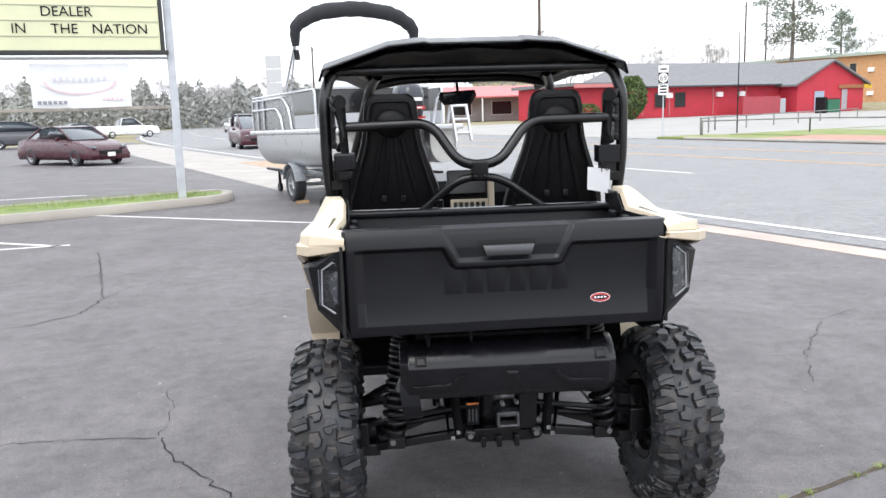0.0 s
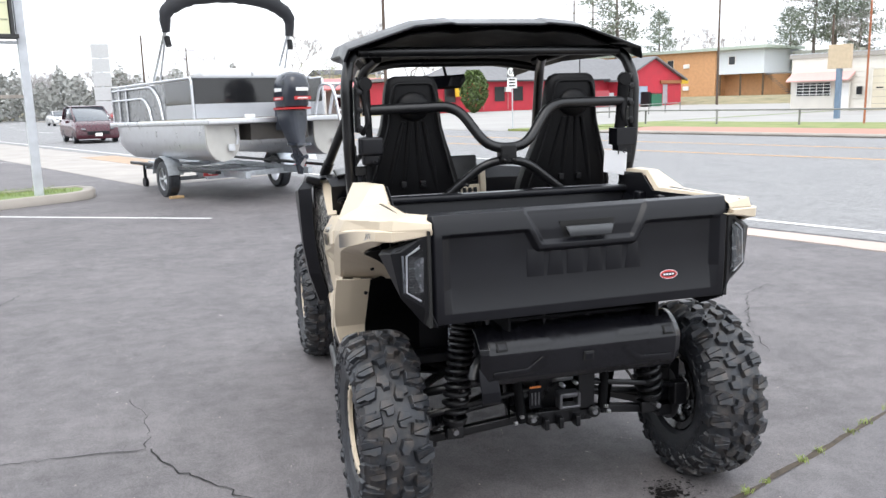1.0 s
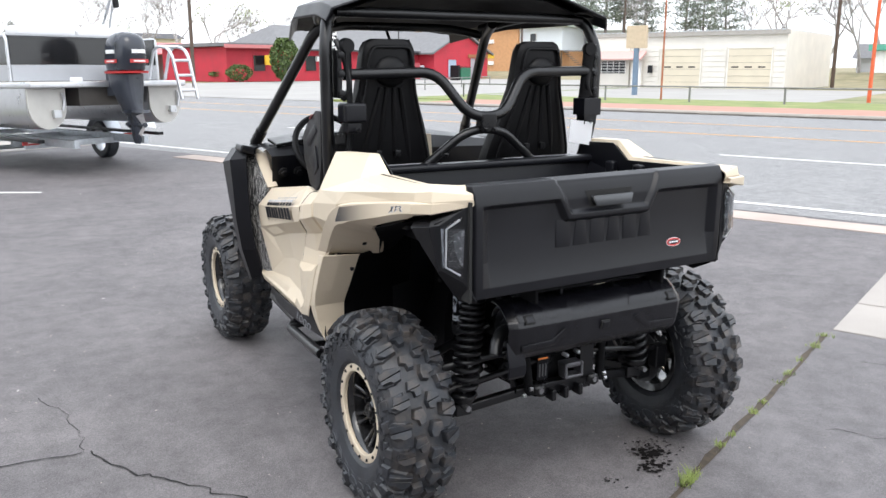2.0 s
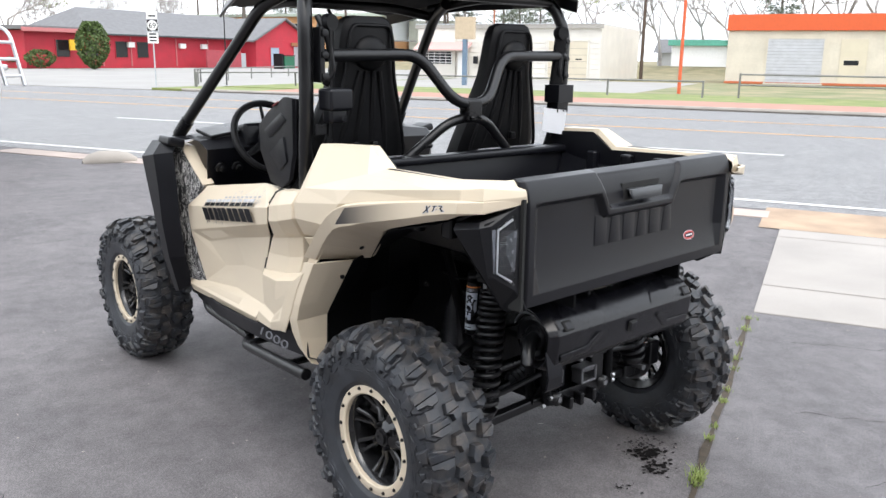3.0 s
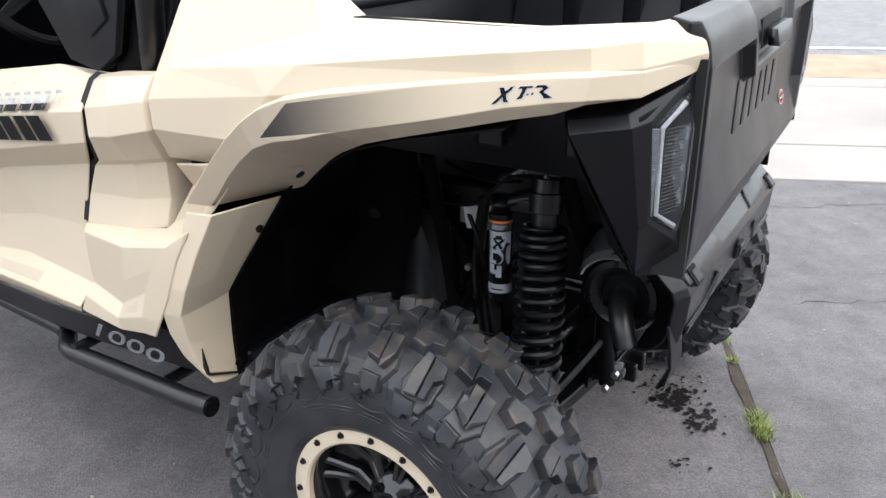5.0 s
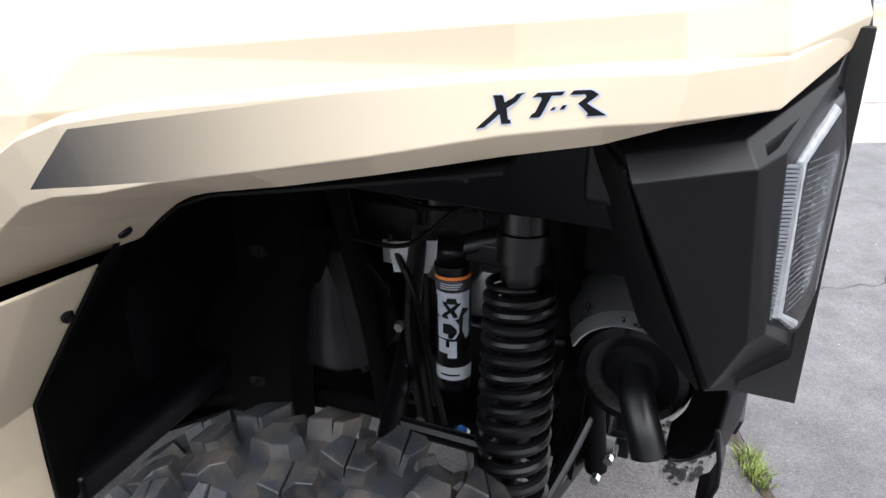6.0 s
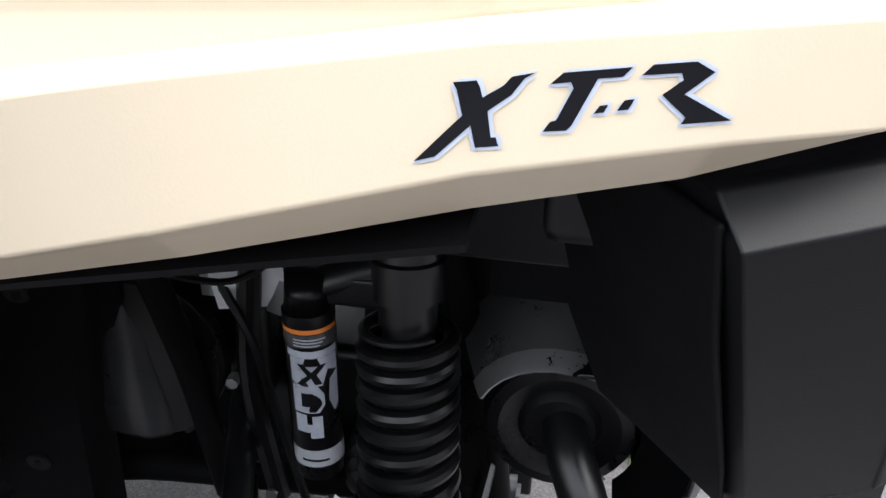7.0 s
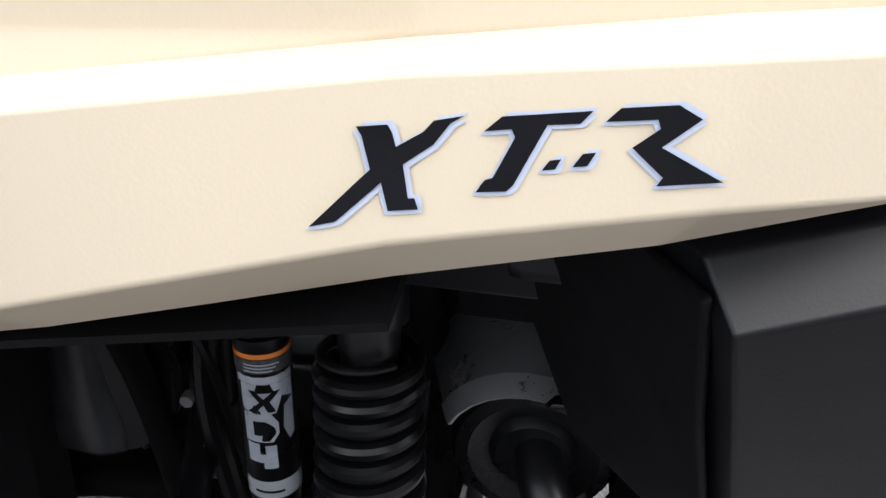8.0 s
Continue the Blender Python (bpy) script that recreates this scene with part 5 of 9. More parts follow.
hk = list(HV)
SMOOTHB = mat("smooth_black_plastic", (0.0050, 0.0052, 0.0068), 0.40, var=0.2, scale=6, bump=0.05, grain=900, spec=0.32)
housings = panel("tail_lamp_housing", [HV[k] for k in hk], [[hk.index(k) for k in f.split()] for f in HF], SMOOTHB, utv, "black plastic tail-lamp housing", 0.003, 0.006)
FLANK = [[(-0.722, -0.280, 1.132), (-0.690, -0.294, 1.064), (-0.652, -0.312, 0.996), (-0.612, -0.330, 0.930), (-0.578, -0.343, 0.872)],
         [(-0.460, -0.165, 1.120), (-0.460, -0.190, 1.050), (-0.460, -0.228, 0.960), (-0.475, -0.268, 0.872), (-0.510, -0.318, 0.850)]]
bm = bmesh.new()
sheet(bm, FLANK, 0.004)
pair("housing_flank", bm, SHADEBLK, utv, "black inner wall of the lamp housing", 0.003)
housings[1].matrix_basis = Matrix.Translation((0, 0.038, 0))
LM = [(-0.607, -0.408, 1.176), (-0.664, -0.384, 1.136), (-0.668, -0.389, 1.003), (-0.601, -0.410, 0.963), (-0.606, -0.416, 1.004), (-0.602, -0.417, 1.128)]
for s in (-1, 1):
    flip = Matrix.Diagonal((1 if s < 0 else -1, 1, 1))
    bm = bmesh.new()
    c = sum((Vector(p) for p in LM), Vector()) / len(LM)
    nrm = Vector((-0.42, -0.90, 0.05))
    loft(bm, [[flip @ (Vector(p) + nrm * -0.012) for p in LM], [flip @ (c + (Vector(p) - c) * 1.0 + nrm * 0.002) for p in LM], [flip @ (c + (Vector(p) - c) * 0.90 + nrm * 0.007) for p in LM]])
    lamp = part("tail_lamp", bm, LENS, utv, "clear faceted tail lamp", 0.003)
    lamp.visible_shadow = False
    lamp.matrix_basis = Matrix.Translation((0, 0.034 if s > 0 else 0, 0))
    bm = bmesh.new()
    loft(bm, [[flip @ (c + (Vector(p) - c) * 0.98 + nrm * -0.008) for p in LM], [flip @ (c + (Vector(p) - c) * 0.70 + nrm * -0.004) for p in LM]])
    part("reflector", bm, LAMPIN, lamp)
    for i in range(24):
        z = 1.004 + i * 0.0054
        bm = bmesh.new()
        a, b = Vector((-0.612, -0.409, z)), Vector((-0.648, -0.393, z))
        tube(bm, [flip @ a, flip @ b], 0.0009, 6)
        part("lamp_fin", bm, LAMPIN, lamp)
    bm = bmesh.new()
    tube(bm, [flip @ Vector(p) for p in ((-0.613, -0.407, 1.160), (-0.653, -0.389, 1.130), (-0.657, -0.392, 1.008), (-0.611, -0.407, 0.978))], 0.0035, 8)
    part("light_guide", bm, mat("grey_light_guide", (0.42, 0.43, 0.46), 0.3, var=0.1), lamp)
    # ribbed clear side wall that stands proud of the housing
    bm = bmesh.new()
    for i in range(40):
        f = (i + 0.5) / 40
        o = Vector((-0.6665, -0.3845, 1.132 - 0.126 * f))
        box(bm, flip @ o, (0.004, 0.013, 0.0019), Matrix.Rotation(0.4 if s < 0 else -0.4, 3, "Z"))
    part("side_ribs", bm, mat("clear_rib", (0.20, 0.21, 0.24), 0.25, var=0.15, scale=60), lamp, "fine clear ribs along the lamp's edge")
# dark strip beside the gate that paints the shade in the gap
bm = bmesh.new()
box(bm, (-0.583, -0.40, 1.05), (0.010, 0.05, 0.33))
gaps = pair("gate_gap_strip", bm, CRACK, utv)
gaps[1].matrix_basis = Matrix.Translation((0, 0.055, 0))

# -- rear guard over the exhaust --
GUARDM = mat("satin_black_guard", (0.0042, 0.0042, 0.0060), 0.27, var=0.25, scale=6, bump=0.05, grain=900, spec=0.40)
BX = 0.385
bm = bmesh.new()
SECT = [(-0.270, 0.832), (-0.296, 0.834), (-0.322, 0.826), (-0.352, 0.804), (-0.382, 0.772), (-0.390, 0.752), (-0.386, 0.700), (-0.376, 0.656), (-0.358, 0.634), (-0.342, 0.624), (-0.326, 0.622)]
sheet(bm, [[(x, y + dy, 0.73 + (z - 0.73) * k) for y, z in SECT] for x, k, dy in ((-BX - 0.012, 0.90, 0.020), (-BX * 0.95, 1, 0), (BX * 0.95, 1, 0), (BX + 0.012, 0.90, 0.020))], 0.006)
guard = part("rear_guard", bm, GUARDM, utv, "black moulded guard below the tailgate", 0.004)
# dark sheet over the guard's open end, standing in for its inner shade
for s in (-1, 1):
    bm = bmesh.new()
    ends = []
    for y, z in SECT:
        d = Vector((0, y + 0.244, z - 0.702))
        ends.append((Vector((s * 0.394, y + 0.022, 0.73 + (z - 0.73) * 0.895)), Vector((s * 0.330, -0.244, 0.702)) + d.normalized() * 0.083))
    sheet(bm, [[p for p, _ in ends], [q for _, q in ends]], 0.003)
    part("guard_end_shade", bm, mat("shade_black", (0.0025, 0.0025, 0.003), 0.8, var=0.3, scale=9, spec=0.05), guard)
for x, z in ((-0.320, 0.778), (0.335, 0.778), (0.01, 0.714)):
    # dark surround that paints the shaded groove round the plug
    bm = bmesh.new()
    y = -0.3785 if z > 0.75 else -0.390
    box(bm, (x, y - 0.002, z), (0.040, 0.008, 0.036), Matrix.Rotation(-0.70 if z > 0.75 else 0.15, 3, "X"))
    a = part("guard_plug", bm, CRACK, guard, "", 0.002)
    bm = bmesh.new()
    box(bm, (x, y - 0.004, z), (0.032, 0.010, 0.028), Matrix.Rotation(-0.70 if z > 0.75 else 0.15, 3, "X"))
    part("plug_face", bm, BLK, a, "", 0.003)
for s in (-1, 1):
    bm = bmesh.new()
    prism(bm, [(s * 0.350, -0.374, 0.664), (s * 0.21, -0.374, 0.668), (s * 0.150, -0.384, 0.722), (s * 0.172, -0.386, 0.728), (s * 0.225, -0.380, 0.690), (s * 0.350, -0.380, 0.686)], (0, -0.010, 0))
    part("guard_ridge", bm, GUARDM, guard, "", 0.004)
    bm = bmesh.new()
    prism(bm, [(s * 0.362, -0.3545, 0.808), (s * 0.150, -0.3545, 0.808), (s * 0.125, -0.3855, 0.774), (s * 0.362, -0.3855, 0.774)], (0, 0.012, -0.008))
    part("guard_band", bm, GUARDM, guard, "", 0.003)
# matte black plate and sides that stand for the dark void above
bm = bmesh.new()
prism(bm, [(-0.30, -0.21, 0.90), (0.30, -0.21, 0.90), (0.28, -0.31, 0.845), (-0.28, -0.31, 0.845)], (0, 0, 0.012))
box(bm, (-0.29, -0.27, 0.885), (0.012, 0.22, 0.11))
box(bm, (0.29, -0.27, 0.885), (0.012, 0.22, 0.11))
part("guard_top_void", bm, SHADEBLK, guard, "", 0.003)

# black sheet added to darken the gap behind shock and silencer
bm = bmesh.new()
box(bm, (-0.13, -0.15, 0.80), (0.012, 0.32, 0.36))
part("dark_backing", bm, BLK, utv, "added black backing sheet ahead of the guard", 0.004)

# -- exhaust --
bm = bmesh.new()
muf = Matrix.Translation((-0.326, -0.244, 0.702)) @ Matrix.Rotation(radians(90), 4, "Y")
lathe(bm, [(0.001, -0.004), (0.036, -0.004), (0.040, 0.0), (0.043, 0.004), (0.052, 0.002), (0.062, -0.004), (0.074, -0.002), (0.080, 0.008), (0.082, 0.02), (0.082, 0.60), (0.06, 0.63), (0.001, 0.63)], muf, 40)
exhaust = part("exhaust_silencer", bm, BLKM, utv, "black round exhaust silencer")
bm = bmesh.new()
tube(bm, rounded([(-0.30, -0.246, 0.706), (-0.350, -0.252, 0.702), (-0.384, -0.272, 0.668), (-0.396, -0.286, 0.634)], 0.04), 0.0235, 20)
tube(bm, [(-0.3955, -0.2855, 0.636), (-0.3965, -0.2867, 0.6325)], [0.020, 0.020], 18)
part("tailpipe", bm, BLKS, exhaust, "bent black tailpipe")
bm = bmesh.new()
rows = []
for x, r in ((-0.352, 0.086), (-0.346, 0.090), (-0.31, 0.104), (-0.26, 0.122), (-0.18, 0.134)):
    rows.append([(x + 0.016 * (abs(a - 96) / 70), -0.244 + r * math.cos(radians(a)), 0.702 + r * math.sin(radians(a))) for a in (22, 34, 46, 58, 70, 82, 94, 106, 116, 124)])
sheet(bm, rows, 0.002)
heat_shield = part("heat_shield", bm, mat("dull_heat_shield", (0.30, 0.30, 0.31), 0.32, metal=0.8, var=0.06, scale=14), exhaust, "dull dark metal heat shield")
# brighter strip that paints the reflection along the shield's edge
bm = bmesh.new()
sheet(bm, [[(x + 0.016 * (abs(a - 96) / 70), -0.244 + r * math.cos(radians(a)), 0.702 + r * math.sin(radians(a))) for a in (22, 34, 46, 58, 70, 82, 94, 106, 116, 124)] for x, r in ((-0.354, 0.0875), (-0.349, 0.0910), (-0.332, 0.0985))], 0.003)
part("shield_highlight", bm, ALU, heat_shield, "bright strip that paints the highlight on the shield's edge")
for a in range(6):
    bm = bmesh.new()
    an = radians(a * 60 + 20)
    cyl(bm, (-0.327, -0.244 + 0.068 * math.cos(an), 0.702 + 0.068 * math.sin(an)), (-0.332, -0.244 + 0.068 * math.cos(an), 0.702 + 0.068 * math.sin(an)), 0.005, 8)
    part("cap_rivet", bm, BLKM, exhaust)
# curled lower end of the guard
bm = bmesh.new()
rows = []
for x in (-0.40, -0.330):
    rows.append([(x, -0.365, 0.70), (x, -0.374, 0.65), (x + 0.006, -0.376, 0.610), (x + 0.010, -0.366, 0.570), (x + 0.012, -0.352, 0.556)])
sheet(bm, rows, 0.006)
part("guard_flap", bm, BLK, guard, "", 0.002)

# -- rear suspension, driveline and frame --
for s in (-1, 1):
    fl = Matrix.Diagonal((-s, 1, 1))

    def q(*p):
        return fl @ Vector(p)

    top, bot = q(-0.358, -0.094, 0.930), q(-0.432, -0.112, 0.372)
    ax = bot - top
    bm = bmesh.new()
    tube(bm, [top + ax * f for f in (-0.03, 0.0, 0.0, 0.045, 0.05, 0.115, 0.12, 0.165)], [0.012, 0.014, 0.030, 0.031, 0.034, 0.034, 0.027, 0.027], 24)
    tube(bm, [top + ax * f for f in (0.16, 0.60, 0.61)], [0.024, 0.024, 0.018], 18)
    tube(bm, [top + ax * f for f in (0.60, 0.97)], [0.008, 0.008], 12)
    tube(bm, [top + ax * f for f in (0.90, 0.915, 0.95, 0.96)], [0.044, 0.048, 0.040, 0.02], 20)
    shock = part("shock_absorber", bm, BLKS, utv, "black coil-over shock absorber")
    bm = bmesh.new()
    coil(bm, top + ax * 0.165, top + ax * 0.915, 16, (0.0405, 0.0455), (0.0080, 0.0105), close=0.40)
    part("spring", bm, COILM, shock, "black spring, wound closer at its top")
    # remote reservoir
    rt, rb = q(-0.380, -0.006, 0.852), q(-0.392, -0.013, 0.668)
    ra = rb - rt
    bm = bmesh.new()
    tube(bm, [rt + ra * f for f in (0.0, 0.01, 0.06, 0.07, 0.93, 0.945, 0.99, 1.0)], [0.018, 0.0245, 0.0245, 0.0238, 0.0238, 0.0225, 0.0225, 0.018], 28)
    res = part("reservoir", bm, BLKM, shock, "gloss black gas reservoir with a silver label")
    for nm, f0, f1, mt in (("orange_band", 0.075, 0.10, ORANGE), ("label_band", 0.105, 0.175, mat("dark_print", (0.06, 0.06, 0.065), 0.4, var=0.5, scale=300)), ("silver_band", 0.79, 0.895, mat("pale_band", (0.5, 0.52, 0.56), 0.35, metal=0.3, var=0.1))):
        bm = bmesh.new()
        tube(bm, [rt + ra * f0, rt + ra * f1], [0.0243, 0.0243], 28, False)
        part(nm, bm, mt, res)
    # silver label field with plain dark blocks
    side = Vector((-0.93 * -s if s > 0 else -0.93, -0.36, 0)).normalized()
    tang = Vector((0, 0, 1)).cross(side).normalized()

    def wrap(f, a, lift):
        d = side * math.cos(a) + tang * math.sin(a)
        return rt + ra * f + d * (0.0240 + lift)

    def patch(f0, f1, a0, a1, lift, nm, mt):
        bm = bmesh.new()
        k = 6
        sheet(bm, [[wrap(f0 + (f1 - f0) * j, a0 + (a1 - a0) * i / k, lift) for i in range(k + 1)] for j in (0, 1)])
        part(nm, bm, mt, res)

    SIL = mat("silver_label", (0.46, 0.49, 0.56), 0.35, metal=0.3, var=0.12, scale=60)
    def mark(pts, lift, nm, mt):
        bm = bmesh.new()
        vs = []
        for (f0, a0), (f1, a1) in zip(pts, pts[1:] + pts[:1]):
            for k in range(4):
                vs.append(bm.verts.new(wrap(f0 + (f1 - f0) * k / 4, a0 + (a1 - a0) * k / 4, lift)))
        bmesh.ops.triangulate(bm, faces=[bm.faces.new(vs)], ngon_method="EAR_CLIP")
        part(nm, bm, mt, res)

    patch(0.185, 0.225, -1.1, 1.1, 0.0004, "label_field", SIL)
    mark([(0.225, -0.95), (0.225, -0.30), (0.270, -0.42), (0.270, 0.28), (0.225, 0.16), (0.225, 1.05), (0.330, 1.05), (0.300, 0.55), (0.385, 0.30), (0.400, -0.55), (0.360, -0.95)], 0.0005, "label_field", SIL)
    mark([(0.255, -0.62), (0.255, -0.40), (0.300, -0.10), (0.262, 0.22), (0.262, 0.50), (0.318, 0.10), (0.375, 0.30), (0.375, 0.02), (0.335, -0.12), (0.375, -0.45), (0.375, -0.70), (0.318, -0.26)], 0.0009, "label_block", INK)
    mark([(0.385, -0.92), (0.385, 0.10), (0.440, 0.34), (0.500, 0.34), (0.545, 0.10), (0.545, -0.92)], 0.0006, "label_field", SIL)
    mark([(0.425, -0.55), (0.425, -0.10), (0.465, 0.06), (0.505, -0.10), (0.505, -0.55)], 0.0010, "label_block", INK)
    mark([(0.555, -0.88), (0.555, -0.40), (0.615, -0.40), (0.615, -0.20), (0.565, -0.20), (0.565, 0.20), (0.700, 0.20), (0.700, -0.30), (0.665, -0.30), (0.665, -0.88)], 0.0006, "label_field", SIL)
    mark([(0.330, 1.05), (0.360, 0.60), (0.480, 0.52), (0.560, 0.75), (0.530, 1.0), (0.480, 0.72), (0.400, 0.78)], 0.0007, "label_field", SIL)
    patch(0.835, 0.850, -0.75, 0.35, 0.0008, "label_bar", INK)
    for k in range(3):
        patch(0.117 + 0.017 * k, 0.124 + 0.017 * k, -0.7, 0.55 - 0.12 * k, 0.0006, "print_line", SIL)
    bm = bmesh.new()
    for v in box(bm, (top + ax * 0.07).lerp(rt, 0.5) + Vector((0, 0, 0.0)), (0.026, 0.085, 0.030)):
        pass
    tube(bm, [rt + Vector((0, 0, 0.035)), rt], [0.019, 0.022], 16)
    tube(bm, [top + ax * 0.05, rt + Vector((0, 0, 0.02))], [0.018, 0.014], 10, True, 0.7)
    part("reservoir_bridge", bm, BLKM, shock, "black cast bridge", 0.004)
    bm = bmesh.new()
    cyl(bm, q(-0.362, -0.055, 0.945), q(-0.362, -0.125, 0.945), 0.010, 12)
    cyl(bm, q(-0.362, -0.050, 0.945), q(-0.362, -0.058, 0.945), 0.014, 6)
    part("shock_bolt", bm, STEEL, shock, "bright steel mounting bolt")
    bm = bmesh.new()
    cyl(bm, q(-0.432, -0.165, 0.385), q(-0.432, -0.050, 0.385), 0.011, 12)
    part("lower_bolt", bm, DULLB, shock, "dull steel lower bolt")
    # lower arm, boxed, with outer ball joint; upper arm of two tubes
    bm = bmesh.new()
    for a, b in ((q(-0.13, -0.150, 0.412), q(-0.54, -0.035, 0.318)), (q(-0.13, 0.200, 0.400), q(-0.54, 0.035, 0.318))):
        d = (b - a)
        m = d.to_track_quat("X", "Z").to_matrix()
        box(bm, (a + b) / 2, (d.length, 0.036, 0.034), m)
    box(bm, q(-0.53, 0.0, 0.318), (0.09, 0.13, 0.05))
    box(bm, q(-0.42, -0.085, 0.360), (0.07, 0.05, 0.05))
    cyl(bm, q(-0.13, -0.20, 0.412), q(-0.13, -0.11, 0.412), 0.024)
    cyl(bm, q(-0.13, 0.15, 0.40), q(-0.13, 0.25, 0.40), 0.024)
    arm = part("lower_arm", bm, BLKS, utv, "black boxed lower suspension arm", 0.006)
    bm = bmesh.new()
    cyl(bm, q(-0.13, -0.206, 0.412), q(-0.13, -0.198, 0.412), 0.012, 6)
    part("pivot_bolt", bm, DULLB, arm)
    bm = bmesh.new()
    tube(bm, rounded([q(-0.15, -0.120, 0.575), q(-0.45, -0.075, 0.535), q(-0.55, -0.01, 0.500)], 0.1), 0.018, 12)
    tube(bm, rounded([q(-0.15, 0.170, 0.575), q(-0.45, 0.075, 0.535), q(-0.55, 0.01, 0.500)], 0.1), 0.018, 12)
    tube(bm, [q(-0.36, -0.09, 0.545), q(-0.36, 0.09, 0.545)], 0.013, 10)
    part("upper_arm", bm, BLKS, utv, "black tubular upper suspension arm")
    bm = bmesh.new()
    tube(bm, rounded([q(-0.12, -0.17, 0.53), q(-0.35, -0.15, 0.49), q(-0.56, -0.10, 0.44)], 0.1), 0.011, 10)
    part("toe_link", bm, BLKM, utv, "black steel link")
    # knuckle, brake disc, half shaft with ribbed boots
    bm = bmesh.new()
    kx = Matrix.Rotation(radians(90), 4, "Y")
    lathe(bm, [(0.001, -0.05), (0.055, -0.05), (0.062, -0.03), (0.062, 0.03), (0.05, 0.05), (0.001, 0.05)], Matrix.Translation(q(-0.60, 0, 0.378)) @ kx, 24)
    box(bm, q(-0.575, 0, 0.41), (0.05, 0.08, 0.24))
    knuckle = part("wheel_knuckle", bm, BLKM, utv, "black cast wheel knuckle", 0.006)
    bm = bmesh.new()
    lathe(bm, [(0.06, -0.0025), (0.118, -0.0025), (0.118, 0.0025), (0.06, 0.0025)], Matrix.Translation(q(-0.555, 0, 0.378)) @ kx, 36, True)
    part("brake_disc", bm, mat("dark_disc_steel", (0.10, 0.10, 0.105), 0.45, metal=0.6, var=0.2, scale=30), knuckle, "dark steel brake disc")
    bm = bmesh.new()
    box(bm, q(-0.555, -0.105, 0.41), (0.06, 0.05, 0.10))
    part("brake_caliper", bm, BLKM, knuckle, "", 0.008)
    bm = bmesh.new()
    a, b = q(-0.09, 0.0, 0.440), q(-0.56, 0.0, 0.380)
    fs = [0.0, 0.06, 0.08, 0.10, 0.12, 0.14, 0.16, 0.18, 0.21, 0.70, 0.74, 0.76, 0.78, 0.80, 0.82, 0.84, 0.87, 1.0]
    rs = [0.045, 0.046, 0.036, 0.043, 0.032, 0.039, 0.027, 0.032, 0.014, 0.014, 0.030, 0.024, 0.036, 0.029, 0.041, 0.034, 0.046, 0.046]
    tube(bm, [a.lerp(b, f) for f in fs], rs, 18)
    part("half_shaft", bm, BLK, utv, "black half shaft with ribbed boots")
    # frame side: upright plates and rails
    bm = bmesh.new()
    tube(bm, rounded([q(-0.17, -0.18, 0.40), q(-0.19, -0.16, 0.62), q(-0.30, -0.10, 0.93)], 0.06), 0.019, 12)
    tube(bm, rounded([q(-0.13, -0.17, 0.40), q(-0.16, 0.40, 0.39), q(-0.35, 0.70, 0.40), q(-0.40, 1.7, 0.40)], 0.1), 0.022, 12)
    tube(bm, rounded([q(-0.19, 0.20, 0.40), q(-0.22, 0.21, 0.62), q(-0.33, 0.20, 0.93)], 0.06), 0.017, 12)
    tube(bm, rounded([q(-0.27, -0.20, 0.945), q(-0.27, 0.50, 0.945)], 0.06), 0.018, 12)
    tube(bm, rounded([q(-0.36, -0.09, 0.93), q(-0.18, -0.12, 0.92), q(0.0, -0.12, 0.92)], 0.03), 0.018, 12)
    part("frame_tube", bm, SHADEBLK, utv, "black welded frame tubes")
    bm = bmesh.new()
    prism(bm, [q(-0.245, 0.33, 0.90), q(-0.245, 0.45, 0.90), q(-0.245, 0.455, 0.68), q(-0.245, 0.575, 0.53), q(-0.245, 0.545, 0.33), q(-0.245, 0.375, 0.33), q(-0.245, 0.36, 0.62), q(-0.245, 0.318, 0.72)], q(0.004, 0, 0))
    prism(bm, [q(-0.245, 0.33, 0.90), q(-0.245, 0.318, 0.72), q(-0.245, 0.36, 0.62), q(-0.245, 0.375, 0.33), q(-0.215, 0.345, 0.33), q(-0.215, 0.332, 0.62), q(-0.215, 0.29, 0.72), q(-0.215, 0.30, 0.90)], q(0.001, 0.003, 0))
    plate = part("side_plate", bm, SHADEBLK, utv, "black plate beside the engine")
    for y, z in ((0.405, 0.731), (0.440, 0.459)):
        # dark disc on the plate, painting the shade of a hole
        bm = bmesh.new()
        lathe(bm, [(0.001, 0), (0.017, 0.0), (0.017, 0.004), (0.001, 0.004)], Matrix.Translation(q(-0.246, y, z)) @ Matrix.Rotation(radians(-90 * -s), 4, "Y") @ Matrix.Diagonal((0.7, 1.0, 1, 1)), 20)
        part("plate_hole", bm, CRACK, plate, "dark oval disc painted as a hole in the plate")
        bm = bmesh.new()
        cyl(bm, q(-0.247, y, z), q(-0.254, y - 0.004, z), 0.006, 8)
        part("plate_bolt", bm, BLKM, plate)
    # grey tank behind it
    bm = bmesh.new()
    loft(bm, [[q(-0.18 + dx * k, 0.285 + dy * k2 + 0.03 * (1 - k2), z) for dx, dy in ((-0.045, 0.0), (-0.03, -0.03), (0.03, -0.035), (0.05, 0.0), (0.04, 0.06), (-0.04, 0.06))] for z, k, k2 in ((0.500, 0.85, 0.85), (0.512, 1.0, 1.0), (0.555, 1.03, 1.0), (0.565, 0.99, 0.95), (0.65, 0.9, 0.8), (0.735, 0.6, 0.45), (0.745, 0.5, 0.35))])
    cyl(bm, q(-0.17, 0.262, 0.502), q(-0.17, 0.252, 0.484), 0.010, 10)
    part("coolant_tank", bm, mat("dark_translucent_tank", (0.034, 0.034, 0.038), 0.34, var=0.2, scale=20), utv, "dark grey plastic tank", 0.006)
    # bright bracket with a hole
    bm = bmesh.new()
